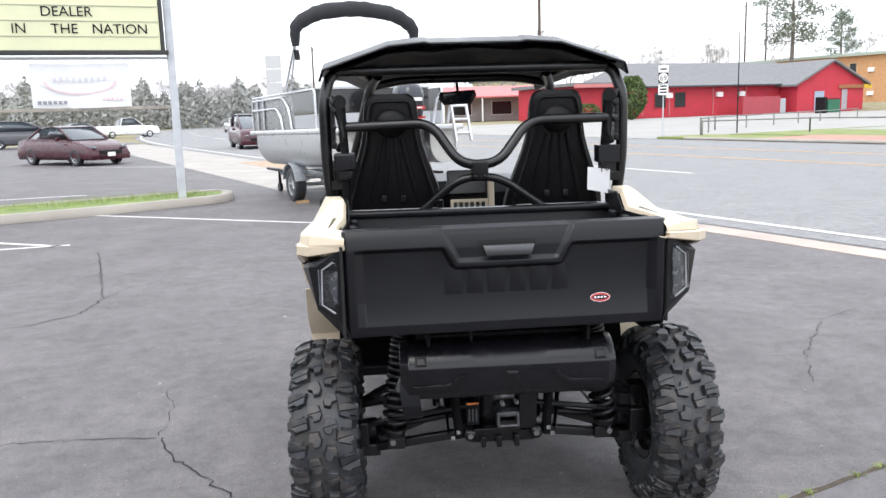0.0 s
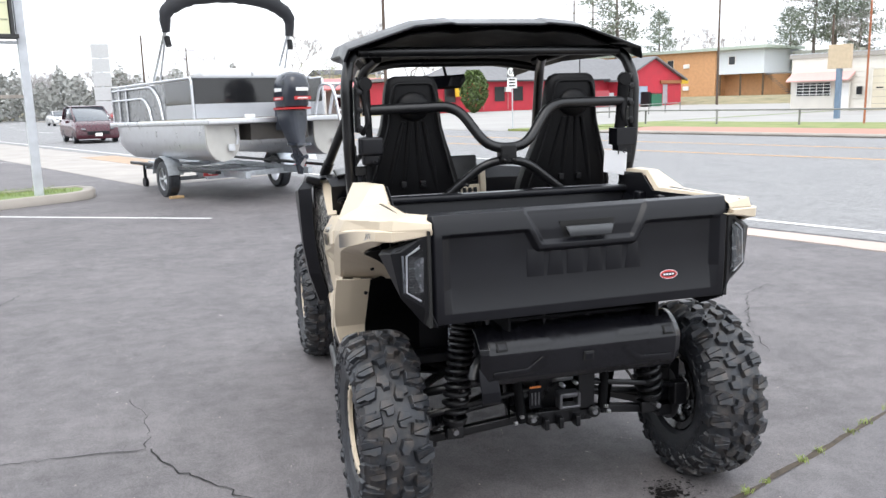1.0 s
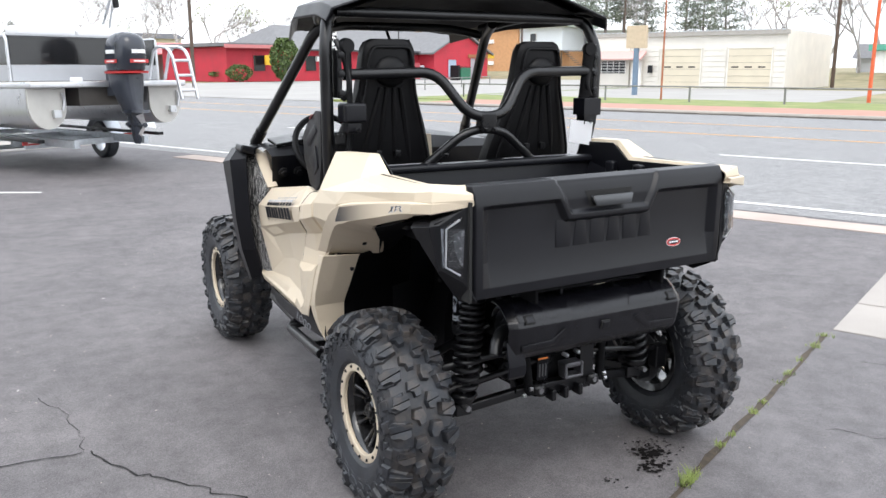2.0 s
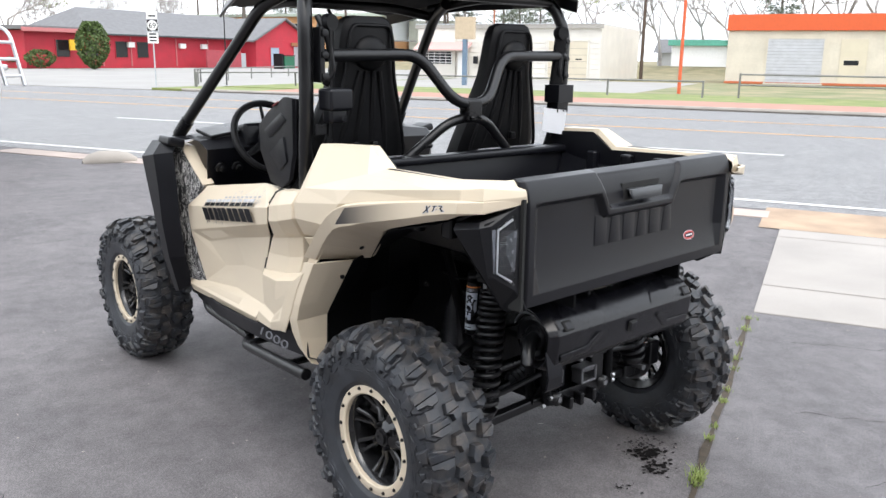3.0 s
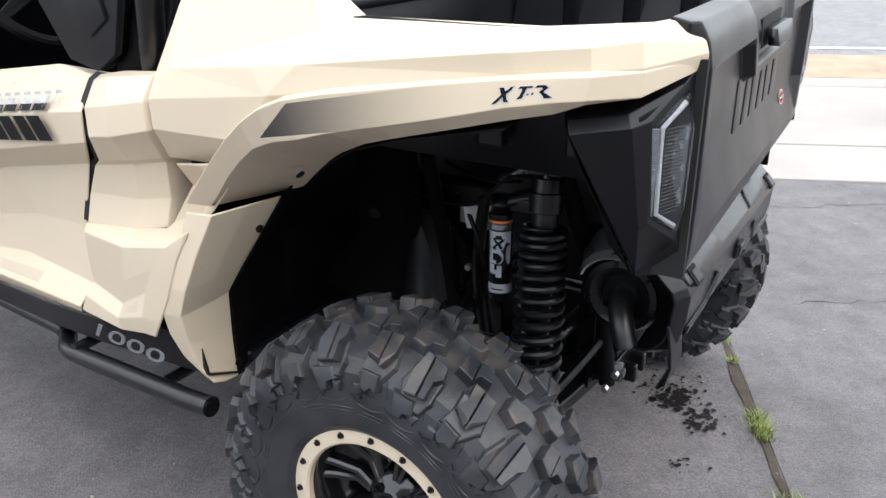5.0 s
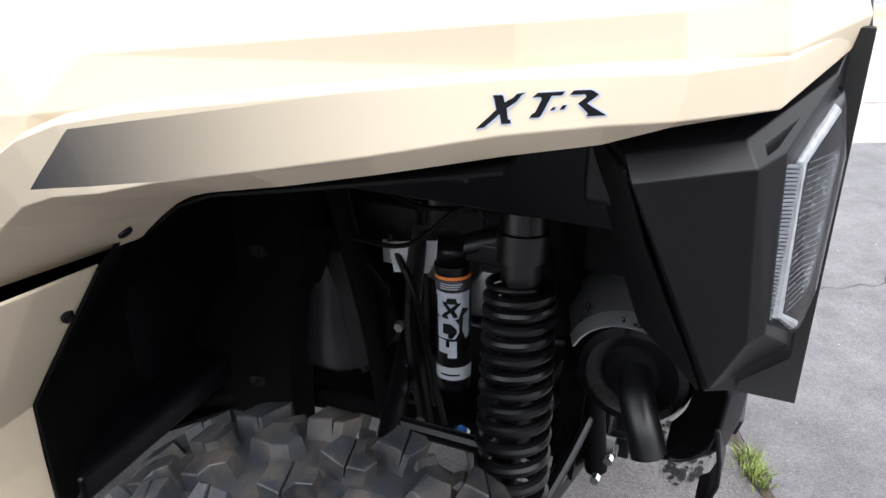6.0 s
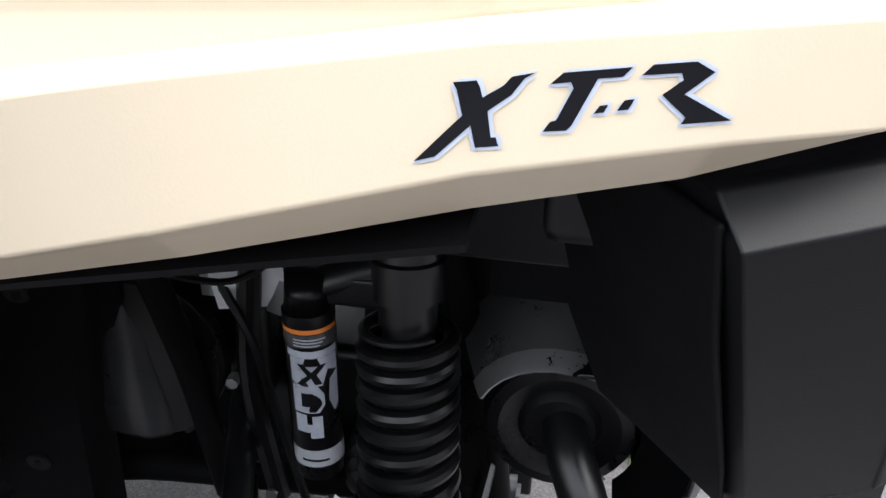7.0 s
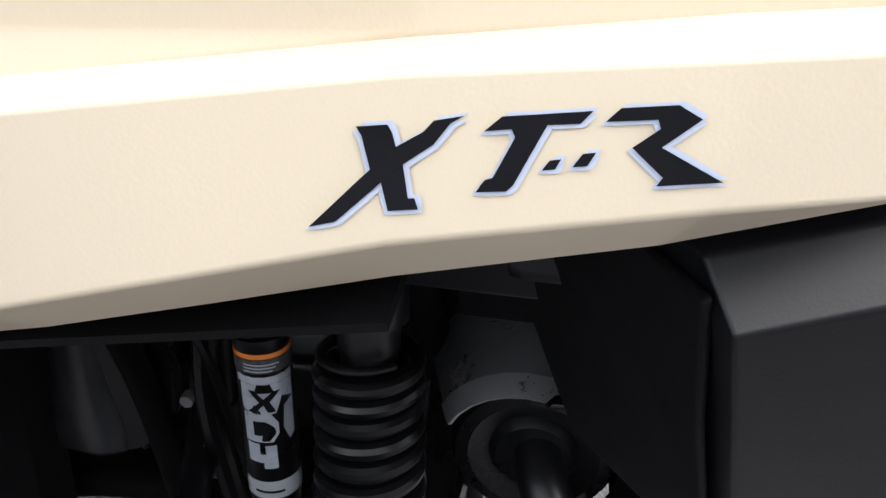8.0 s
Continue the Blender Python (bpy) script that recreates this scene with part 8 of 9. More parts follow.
# -- cars --
def car(name, label, m, paint, kind="sedan"):
    c = thing(name, label, "car", at=m)
    if kind == "sedan":
        L, W, low = 4.85, 1.84, [(-2.42, 0.55), (-2.38, 0.92), (-1.9, 1.02), (-0.9, 1.02), (0.7, 0.99), (1.6, 0.90), (2.2, 0.74), (2.42, 0.50)]
        roofp = [(-1.75, 1.02), (-0.95, 1.40), (-0.2, 1.46), (0.35, 1.42), (1.15, 0.98)]
    elif kind == "pickup":
        L, W, low = 5.6, 1.95, [(-2.8, 0.6), (-2.8, 1.12), (-0.9, 1.12), (0.6, 1.15), (1.2, 1.12), (2.5, 1.02), (2.75, 0.6)]
        roofp = [(-0.85, 1.12), (-0.65, 1.75), (0.1, 1.82), (0.5, 1.76), (1.2, 1.14)]
    else:
        L, W, low = 5.1, 1.98, [(-2.55, 0.5), (-2.55, 1.05), (-2.3, 1.12), (0.9, 1.10), (1.6, 1.04), (2.35, 0.86), (2.55, 0.5)]
        roofp = [(-2.42, 1.12), (-2.15, 1.68), (-1.2, 1.76), (0.0, 1.72), (1.55, 1.06)]
    hw = W / 2

    def sect(y, z0, z1, w):
        return [(-w * 0.94, y, z0), (-w, y, z0 + 0.18 * (z1 - z0)), (-w, y, z0 + 0.62 * (z1 - z0)), (-w * 0.90, y, z1), (w * 0.90, y, z1), (w, y, z0 + 0.62 * (z1 - z0)), (w, y, z0 + 0.18 * (z1 - z0)), (w * 0.94, y, z0)]

    bm = bmesh.new()
    n = len(low)
    loft(bm, [sect(y, 0.22, z, hw * (0.90 if i in (0, n - 1) else 1.0)) for i, (y, z) in enumerate(low)])
    body = part("body", bm, paint, c, "", 0.03)
    bm = bmesh.new()
    loft(bm, [[(-hw * k, y, 0.96), (-hw * k * 0.86, y, z), (hw * k * 0.86, y, z), (hw * k, y, 0.96)] for y, z, k in [(y, z, 0.88 if 0 < i < len(roofp) - 1 else 0.84) for i, (y, z) in enumerate(roofp)]])
    part("cabin_glass", bm, mat("car_glass", (0.05, 0.06, 0.07), 0.06, var=0.1, spec=0.7), c, "dark car windows", 0.02)
    bm = bmesh.new()
    loft(bm, [[(-hw * 0.775, y, z + 0.004), (-hw * 0.72, y, z + 0.035), (hw * 0.72, y, z + 0.035), (hw * 0.775, y, z + 0.004)] for y, z in roofp[1:-1]])
    for i in range(len(roofp) - 1):
        (y0, z0), (y1, z1) = roofp[i], roofp[i + 1]
        if i in (0, len(roofp) - 2):
            for s in (-1, 1):
                tube(bm, [(s * hw * 0.86, y0, max(z0, 0.98)) if i == 0 else (s * hw * 0.76, y0, z0), (s * hw * 0.76, y1, z1) if i == 0 else (s * hw * 0.86, y1, max(z1, 0.98))], 0.04, 6)
    part("roof", bm, paint, c, "", 0.01)
    for x in (-hw + 0.10, hw - 0.10):
        for y in (-L * 0.30, L * 0.31):
            wheel_simple(c, x, y, 0.33, 0.22, ALU)
    for s in (-1, 1):
        bm = bmesh.new()
        y = low[-2][0] + 0.06
        loft(bm, [[(s * hw * 0.55, y + 0.10, 0.62), (s * hw * 0.93, y - 0.12, 0.66), (s * hw * 0.93, y - 0.18, 0.78), (s * hw * 0.55, y + 0.06, 0.72)], [(s * hw * 0.57, y + 0.16, 0.63), (s * hw * 0.92, y - 0.05, 0.67), (s * hw * 0.92, y - 0.10, 0.76), (s * hw * 0.57, y + 0.12, 0.71)]])
        part("headlight", bm, LAMPIN, c, "clear headlight", 0.005)
        bm = bmesh.new()
        box(bm, (s * (hw + 0.08), L * 0.13, 1.02), (0.16, 0.09, 0.12))
        part("wing_mirror", bm, paint, c, "", 0.02)
    bm = bmesh.new()
    box(bm, (0, low[-1][0] - 0.02, 0.50), (hw * 1.0, 0.12, 0.16))
    part("grille", bm, BLK, c, "", 0.02)
    bm = bmesh.new()
    box(bm, (0, low[-1][0] + 0.05, 0.42), (0.32, 0.02, 0.15))
    part("plate_bar", bm, WHITE, c, "blank white plate")
    return c


MAROON = mat("maroon_paint", (0.046, 0.004, 0.011), 0.30, var=0.06, coat=0.12)
car("sedan", "dark red sedan parked on the lot", pose(-12.6, 30.0, 0, 0, 0, -128), MAROON)
car("minivan", "dark red minivan on the road", pose(-7.4, 41.5, 0, 0, 0, 197), MAROON, "van")
car("pickup_truck", "white pickup truck parked far down the lot", pose(-24.6, 77.0, 0, 0, 0, -60), mat("white_car_paint", (0.7, 0.7, 0.7), 0.3, coat=0.5), "pickup")
car("sedan", "silver car parked far down the lot", pose(-28.5, 76.0, 0, 0, 0, -60), mat("silver_car_paint", (0.35, 0.36, 0.38), 0.3, metal=0.5, coat=0.5))
car("suv", "dark grey car parked far down the lot", pose(-24.0, 53.0, 0, 0, 0, -70), mat("grey_car_paint", (0.07, 0.07, 0.08), 0.35, coat=0.3), "van")
car("sedan", "small pale car far off on the road", pose(-16.5, 88.0, 0, 0, 0, 200), mat("pale_car_paint", (0.5, 0.5, 0.5), 0.3, coat=0.5))
car("sedan", "small red car far off on the road", pose(-11.0, 95.0, 0, 0, 0, 205), mat("red_car_paint", (0.4, 0.03, 0.03), 0.3, coat=0.5))
car("sedan", "small white car far off on the road", pose(-14.0, 102.0, 0, 0, 0, 205), mat("white_far_paint", (0.7, 0.7, 0.7), 0.3, coat=0.5))


# -- buildings --
def wall_box(b, name, x0, x1, y0, y1, z0, z1, m, label="", bev=0.02):
    bm = bmesh.new()
    box(bm, ((x0 + x1) / 2, (y0 + y1) / 2, (z0 + z1) / 2), (x1 - x0, y1 - y0, z1 - z0))
    return part(name, bm, m, b, label, bev)


def opening(b, name, x0, x1, z0, z1, y, m, frame, label="", fw=0.06):
    """A framed pane or leaf set in the wall that faces -y."""
    bm = bmesh.new()
    box(bm, ((x0 + x1) / 2, y, (z0 + z1) / 2), (x1 - x0, 0.08, z1 - z0))
    w = part(name, bm, m, b, label)
    for nm, bx in (("frame", ((x0 - fw / 2, z0 - fw), (x0 + fw / 2, z1 + fw))), ("frame", ((x1 - fw / 2, z0 - fw), (x1 + fw / 2, z1 + fw))), ("frame", ((x0, z1), (x1, z1 + fw))), ("sill", ((x0 - fw, z0 - fw), (x1 + fw, z0)))):
        bm = bmesh.new()
        (a0, c0), (a1, c1) = bx
        box(bm, ((a0 + a1) / 2, y - 0.03, (c0 + c1) / 2), (a1 - a0, 0.10, c1 - c0))
        part(nm, bm, frame, w)
    return w


REDW = mat("red_wall", (0.46, 0.030, 0.050), 0.7, var=0.12, scale=0.8, bump=0.1, grain=8)
SHING = mat("grey_shingles", (0.17, 0.17, 0.175), 0.85, var=0.15, scale=2, grain=14)
GLASSD = mat("dark_window", (0.02, 0.022, 0.025), 0.1, var=0.2)
# red restaurant: local x along its long front
RB = basis((31.0, 95.0, 0), (0.946, 0.325, 0), (-0.325, 0.946, 0))
red = thing("red_building", "long red building with a grey shingle roof", "building", at=RB)
wall_box(red, "wall", -9.5, 21.6, 0, 14, 0, 3.9, REDW)
bm = bmesh.new()
loft(bm, [[(-2.6, -1.0, 3.75), (1.6, 6.5, 6.9), (-2.6, 14.7, 3.6)], [(27.3, -1.0, 3.75), (27.3, 6.5, 6.9), (27.3, 14.7, 3.6)]])
part("roof", bm, SHING, red, "grey shingle roof")
wall_box(red, "low_roof", -10.3, -2.6, -1.0, 14.5, 3.95, 4.35, SHING, "low grey roof")
wall_box(red, "roof_edge", -10.4, -2.7, -1.12, -1.0, 3.75, 4.15, mat("faded_pink_edge", (0.50, 0.17, 0.17), 0.6, var=0.1), "faded pink roof edge")
wall_box(red, "gable_wing", 21.6, 33.2, -3.0, 13, 0, 3.7, REDW, "", 0.02)
bm = bmesh.new()
prism(bm, [(21.6, -3.0, 3.7), (27.4, -3.0, 6.45), (33.2, -3.0, 3.7)], (0, 16, 0))
part("gable", bm, REDW, red, "red gable")
bm = bmesh.new()
for s in (-1, 1):
    prism(bm, [(27.4, -3.5, 6.75), (27.4, -3.5, 6.50), (27.4 + s * 6.6, -3.5, 3.37), (27.4 + s * 6.6, -3.5, 3.62)], (0, 17, 0))
part("gable_roof", bm, SHING, red, "grey shingle gable roof")
wall_box(red, "eave_board", -2.6, 21.0, -1.05, -0.95, 3.60, 3.80, mat("dark_eave", (0.05, 0.05, 0.055), 0.6))
for x in (-6.0, -2.4, 1.6, 4.6):
    opening(red, "window", x, x + 1.7, 1.2, 3.0, -0.01, GLASSD, REDW, "dark window")
for x in (-0.2, 3.7, 10.5, 15.8):
    wall_box(red, "downpipe", x, x + 0.14, -0.12, 0, 0.2, 3.5, mat("faded_red_pipe", (0.5, 0.16, 0.17), 0.6))
for x in (3.2, 11.0, 14.6):
    wall_box(red, "air_conditioner", x, x + 0.9, -0.4, 0, 2.35, 2.95, WHITE, "white wall air conditioner")
opening(red, "door", 24.4, 26.2, 0.3, 2.7, -3.01, mat("blue_grey_door", (0.30, 0.38, 0.48), 0.5), REDW, "blue-grey door")
opening(red, "door", 29.2, 30.3, 0.3, 2.9, -3.01, mat("grey_door", (0.35, 0.33, 0.36), 0.5), REDW, "grey door")
wall_box(red, "gable_sign", 28.6, 33.6, -3.25, -3.1, 3.0, 3.45, mat("brown_sign", (0.30, 0.12, 0.05), 0.6), "brown sign board")
wall_box(red, "yellow_sign", 33.0, 34.4, -3.3, -3.05, 2.95, 3.5, mat("yellow_sign", (0.65, 0.42, 0.03), 0.5), "yellow sign")
wall_box(red, "yellow_sign", -5.0, -3.6, -1.1, -0.9, 1.9, 3.0, mat("yellow_board", (0.70, 0.42, 0.02), 0.5), "small yellow sign")
wall_box(red, "screen_fence", 12.6, 18.6, -3.2, -3.0, 0.1, 2.2, mat("maroon_boards", (0.36, 0.06, 0.075), 0.7, var=0.12, scale=3), "low dark red screen fence")
wall_box(red, "vent_unit", 19.0, 20.3, -2.4, -1.0, 0, 1.9, GALV, "grey roof vent unit")
bm = bmesh.new()
box(bm, (0, 0, 0.85), (1.9, 1.5, 1.5))
dump = solid("dumpster", bm, mat("green_steel", (0.02, 0.13, 0.07), 0.5, var=0.2), "green steel dumpster with a black lid", "dumpster", bevel=0.04)
dump.matrix_basis = basis((52.3, 91.4, 0.0), (0.946, 0.325, 0), (-0.325, 0.946, 0))
bm = bmesh.new()
box(bm, (0, 0, 1.68), (2.0, 1.6, 0.1))
part("lid", bm, BLK, dump, "black plastic lid", 0.02)
bm = bmesh.new()
box(bm, (-1.15, 0.1, 0.95), (0.35, 1.4, 1.9))
part("side_screen", bm, BLK, dump, "", 0.02)

# low shop with a pink awning further along the road
PB = basis((6.0, 110.0, 0), (0.975, 0.22, 0), (-0.22, 0.975, 0))
shop = thing("awning_shop", "low shop with a pink metal awning", "building", at=PB)
wall_box(shop, "wall", -4, 16, 0, 9, 0, 3.6, mat("grey_shop_wall", (0.30, 0.28, 0.27), 0.7, var=0.15, scale=1))
bm = bmesh.new()
prism(bm, [(-5, 0.0, 4.8), (-5, -3.2, 3.4), (-5, -3.2, 3.2), (-5, 0.0, 4.5)], (22, 0, 0))
part("awning", bm, mat("pink_metal", (0.52, 0.16, 0.16), 0.5, var=0.1), shop, "pink metal awning")
for x in (-4.5, 1, 6.5, 12, 16.5):
    wall_box(shop, "awning_post", x, x + 0.16, -3.1, -2.94, 0, 3.3, WHITE)
for x in (-2.5, 3, 9):
    opening(shop, "window", x, x + 3, 0.9, 2.7, -0.01, GLASSD, WHITE, "dark shop window")
wall_box(shop, "board_fence", -14, -4.5, -2.0, -1.85, 0, 2.2, mat("grey_boards", (0.28, 0.27, 0.26), 0.8, var=0.2, scale=3), "grey board fence")
# two-storey yellow building with a dark roof
yel = thing("yellow_building", "two-storey cream-yellow building with a dark roof", "building", at=basis((32.0, 205.0, 0), (0.98, 0.2, 0), (-0.2, 0.98, 0)))
wall_box(yel, "wall", -7, 8.5, 0, 10, 0, 8.4, mat("cream_yellow_wall", (0.62, 0.57, 0.42), 0.7, var=0.08, scale=1))
bm = bmesh.new()
prism(bm, [(-8, -0.8, 8.3), (-8, 5, 9.7), (-8, 10.8, 8.3)], (17.5, 0, 0))
part("roof", bm, mat("dark_roof", (0.06, 0.06, 0.065), 0.8), yel, "dark shingle roof")
for x in (-5, -0.5, 4):
    for z in (1.4, 5.2):
        opening(yel, "window", x, x + 1.6, z, z + 1.9, -0.01, GLASSD, WHITE, "dark window")

# orange motel with a white stair end, on the rise behind
motel = thing("orange_motel", "two-storey orange brick motel with a white end", "building", at=basis((77.5, 131.6, 0.95), (0.437, -0.899, 0), (0.899, 0.437, 0)))
ORB = mat("orange_brick", (0.55, 0.30, 0.15), 0.8, var=0.1, scale=2, grain=10)
wall_box(motel, "wall", -26, 10, 0, 12, 0, 7.6, ORB)
wall_box(motel, "roof", -27, 19.5, -0.7, 12.7, 7.6, 8.1, mat("pale_flat_roof", (0.42, 0.48, 0.42), 0.7), "pale flat roof edge")
wall_box(motel, "white_end", 10, 18.5, 0.5, 12, 3.6, 7.6, mat("white_siding", (0.66, 0.70, 0.74), 0.6, var=0.05), "white clad upper storey")
wall_box(motel, "lower_end", 10, 18.5, 3.5, 12, 0, 3.6, ORB)
for x in (10.4, 14.2, 18.2):
    wall_box(motel, "stair_post", x, x + 0.25, 0.6, 0.85, 0, 3.6, mat("brown_post", (0.12, 0.08, 0.05), 0.7))
for x in (-20, -13, -6, 0.5):
    for z in (1.0, 4.8):
        opening(motel, "window", x, x + 1.3, z, z + 1.6, -0.01, GLASSD, mat("tan_frame", (0.5, 0.4, 0.28), 0.6), "dark motel window")
        wall_box(motel, "air_conditioner", x + 3.4, x + 4.5, -0.3, 0, z + 0.1, z + 0.8, WHITE, "white wall air conditioner")
opening(motel, "window", 12.2, 13.4, 5.2, 6.5, 0.49, GLASSD, WHITE, "window in the white end")
wall_box(motel, "balcony", 18.5, 23.5, 1.0, 3.0, 3.4, 3.6, mat("grey_steps", (0.22, 0.22, 0.22), 0.7), "grey landing")
for i in range(10):
    wall_box(motel, "stair_step", 19.0 + 0.42 * i, 19.4 + 0.42 * i, 0.2, 1.3, 3.2 - 0.34 * i, 3.3 - 0.34 * i, mat("grey_stair", (0.10, 0.10, 0.10), 0.7))
wall_box(motel, "rear_wing", 19, 30, 9, 15, 0, 7.2, mat("pale_green_wall", (0.50, 0.52, 0.46), 0.7, var=0.1, scale=1), "pale green rear wing")

# white garage with two roller doors, parallel to the road
def road_frame(u, v, z=0.0):
    """A frame whose x runs back along the road and whose -y looks at the road."""
    return basis(P(u, v, z), -RD, RN)


gar = thing("white_garage", "white metal garage building with two roller doors", "building", at=road_frame(62.0, 37.0))
METW = mat("white_ribbed_metal", (0.66, 0.63, 0.57), 0.55, var=0.08, scale=0.8)
CREAM = mat("cream_door", (0.60, 0.54, 0.42), 0.6, var=0.06, scale=1)
wall_box(gar, "wall", 9.0, 21.4, 0, 14, 0, 4.35, METW)
wall_box(gar, "office_wall", 5.5, 9.0, -0.2, 12, 0, 4.1, METW)
wall_box(gar, "parapet", 5.3, 21.6, -0.30, -0.22, 4.05, 4.40, mat("grey_gutter", (0.35, 0.33, 0.30), 0.6), "corrugated grey parapet edge")
for i in range(39):
    wall_box(gar, "roof_rib", 5.35 + i * 0.413, 5.53 + i * 0.413, -0.34, 13.5, 4.36, 4.44, GALV, "", 0)
for x0 in (11.7, 17.1):
    d = opening(gar, "roller_door", x0, x0 + 3.3, 0.03, 3.05, -0.02, CREAM, METW, "cream sectional roller door", 0.10)
    for k in range(1, 6):
        wall_box(d, "panel_joint", x0, x0 + 3.3, -0.075, -0.06, 0.5 * k - 0.012, 0.5 * k + 0.012, mat("joint_shade", (0.30, 0.27, 0.22), 0.7))
    for k in range(3):
        wall_box(d, "door_window", x0 + 0.3 + 1.0 * k, x0 + 0.85 + 1.0 * k, -0.075, -0.055, 1.62, 1.72, GLASSD)
for z in range(8):
    for x0, x1 in ((10.3, 11.55), (15.15, 16.95), (20.55, 21.35)):
        wall_box(gar, "siding_board", x0, x1, -0.05, 0.0, 0.1 + 0.40 * z, 0.46 + 0.40 * z, METW)
wall_box(gar, "shop_window", 6.0, 8.7, -0.26, -0.16, 1.15, 2.15, GLASSD, "dark barred shop window")
for k in range(4):
    wall_box(gar, "window_bar", 5.95, 8.75, -0.32, -0.27, 1.25 + 0.24 * k, 1.30 + 0.24 * k, WHITE)
for k in range(6):
    wall_box(gar, "window_bar", 6.0 + 0.54 * k, 6.05 + 0.54 * k, -0.34, -0.32, 1.15, 2.15, WHITE)
bm = bmesh.new()
prism(bm, [(5.6, -0.2, 2.95), (5.6, -1.3, 2.35), (5.6, -1.3, 2.25), (5.6, -0.2, 2.75)], (4.9, 0, 0))
part("awning", bm, mat("faded_pink_awning", (0.60, 0.36, 0.33), 0.6, var=0.08), gar, "faded pink awning")
opening(gar, "door", 9.25, 10.15, 0.05, 2.1, -0.22, WHITE, METW, "white door")
wall_box(gar, "meter_box", 10.75, 11.1, -0.45, -0.2, 1.2, 1.8, BLK, "dark meter box")
post = thing("post_sign", "blank beige box sign on a blue-grey post", "sign", at=road_frame(44.0, 19.4))
wall_box(post, "post", -0.13, 0.13, -0.13, 0.13, 0, 2.75, mat("blue_grey_post", (0.13, 0.19, 0.26), 0.5), "blue-grey steel post")
wall_box(post, "sign_box", -0.62, 0.62, -0.15, 0.15, 2.75, 4.05, mat("beige_sign", (0.50, 0.40, 0.28), 0.6, var=0.08), "blank beige sign box")

# long low building with an orange fascia
org = thing("orange_top_building", "cream block building with an orange fascia", "building", at=road_frame(66.0, 6.6))
CRW = mat("cream_block_wall", (0.60, 0.55, 0.46), 0.75, var=0.12, scale=0.6, grain=6)
wall_box(org, "wall", 0, 36, 0, 12, 0, 4.0, CRW)
wall_box(org, "fascia", -0.1, 36.1, -0.25, 12, 4.0, 5.2, mat("orange_fascia", (0.62, 0.10, 0.025), 0.5, var=0.05), "bright orange fascia")
wall_box(org, "base_stripe", -0.05, 36.05, -0.06, 0, 0.0, 0.18, mat("orange_base", (0.50, 0.14, 0.06), 0.7), "orange base stripe")
for x0, w, lb in ((2.9, 4.0, "pale grey roller door"), (13.4, 4.2, "weathered roller door"), (21.5, 4.0, "pale roller door")):
    d = opening(org, "roller_door", x0, x0 + w, 0.1, 3.4, -0.02, mat("pale_grey_shutter", (0.50, 0.51, 0.54), 0.6, var=0.1, scale=2) if x0 < 5 else CREAM, CRW, lb, 0.1)
    for k in range(1, 14 if x0 < 5 else 5):
        st = 3.3 / (14 if x0 < 5 else 5)
        wall_box(d, "slat_joint", x0, x0 + w, -0.075, -0.06, 0.1 + st * k - 0.01, 0.1 + st * k + 0.01, mat("joint_grey", (0.25, 0.25, 0.26), 0.7))
wall_box(org, "door_panel", 8.0, 9.8, -0.05, 0, 0.1, 3.4, CREAM, "boarded panel")
# dark box on the boards that paints the shade in a hole
wall_box(org, "hole_patch", 8.3, 9.3, -0.07, -0.045, 1.5, 1.85, GLASSD, "dark patch painted as a hole in the boards")
for k in range(2):
    for i in range(3):
        wall_box(org, "pane", 14.4 + i * 0.95, 15.1 + i * 0.95, -0.08, -0.06, 2.45 + 0.5 * k, 2.8 + 0.5 * k, GLASSD)
hut = thing("small_house", "small grey house far behind the field", "house", at=road_frame(128.0, 19.5))
wall_box(hut, "wall", -4, 4, 0, 7, 0, 3.0, mat("grey_house_wall", (0.42, 0.43, 0.44), 0.7, var=0.1))
bm = bmesh.new()
prism(bm, [(-4.6, -0.5, 2.9), (-4.6, 3.5, 5.0), (-4.6, 7.5, 2.9)], (9.2, 0, 0))
part("roof", bm, SHING, hut, "grey roof")
hut2 = thing("green_roof_shed", "small white shed with a green roof", "shed", at=road_frame(108.0, 13.0, 1.0))
wall_box(hut2, "wall", -5, 5, 0, 5, 0, 2.6, WHITE)
wall_box(hut2, "roof", -5.4, 5.4, -0.6, 5.6, 2.6, 3.3, mat("green_metal_roof", (0.10, 0.36, 0.27), 0.5), "green metal roof")
# big sign column far down the road
col = thing("sign_column", "tall column of stacked grey sign panels", "sign", at=pose(-13.3, 98.0, 0, 0, 0, 8))
wall_box(col, "pole", -0.15, 0.15, -0.15, 0.15, 0, 8.7, GALV)
for k in range(5):
    wall_box(col, "panel", -0.95, 0.95, -0.2, 0.2, 0.9 + 1.58 * k, 2.40 + 1.58 * k, mat("grey_white_panel", (0.46, 0.47, 0.48), 0.6, var=0.06), "grey sign panel")


# -- posts, poles, fences, wires --
def pole(name, label, at, h, r, m, arms=(), cat="pole"):
    t = thing(name, label, cat, at=Matrix.Translation(at))
    bm = bmesh.new()
    tube(bm, [(0, 0, 0), (0, 0, h)], [r, r * 0.75], 10)
    part("pole", bm, m, t)
    for z, w, a in arms:
        bm = bmesh.new()
        d = Vector((math.cos(a), math.sin(a), 0)) * w / 2
        tube(bm, [Vector((0, 0, z)) - d, Vector((0, 0, z)) + d], 0.06, 6)
        part("cross_arm", bm, m, t)
        for k in (-0.9, -0.5, 0.5, 0.9):
            bm = bmesh.new()
            tube(bm, [d * k + Vector((0, 0, z + 0.05)), d * k + Vector((0, 0, z + 0.25))], 0.05, 6)
            part("insulator", bm, GREY, t)
    return t


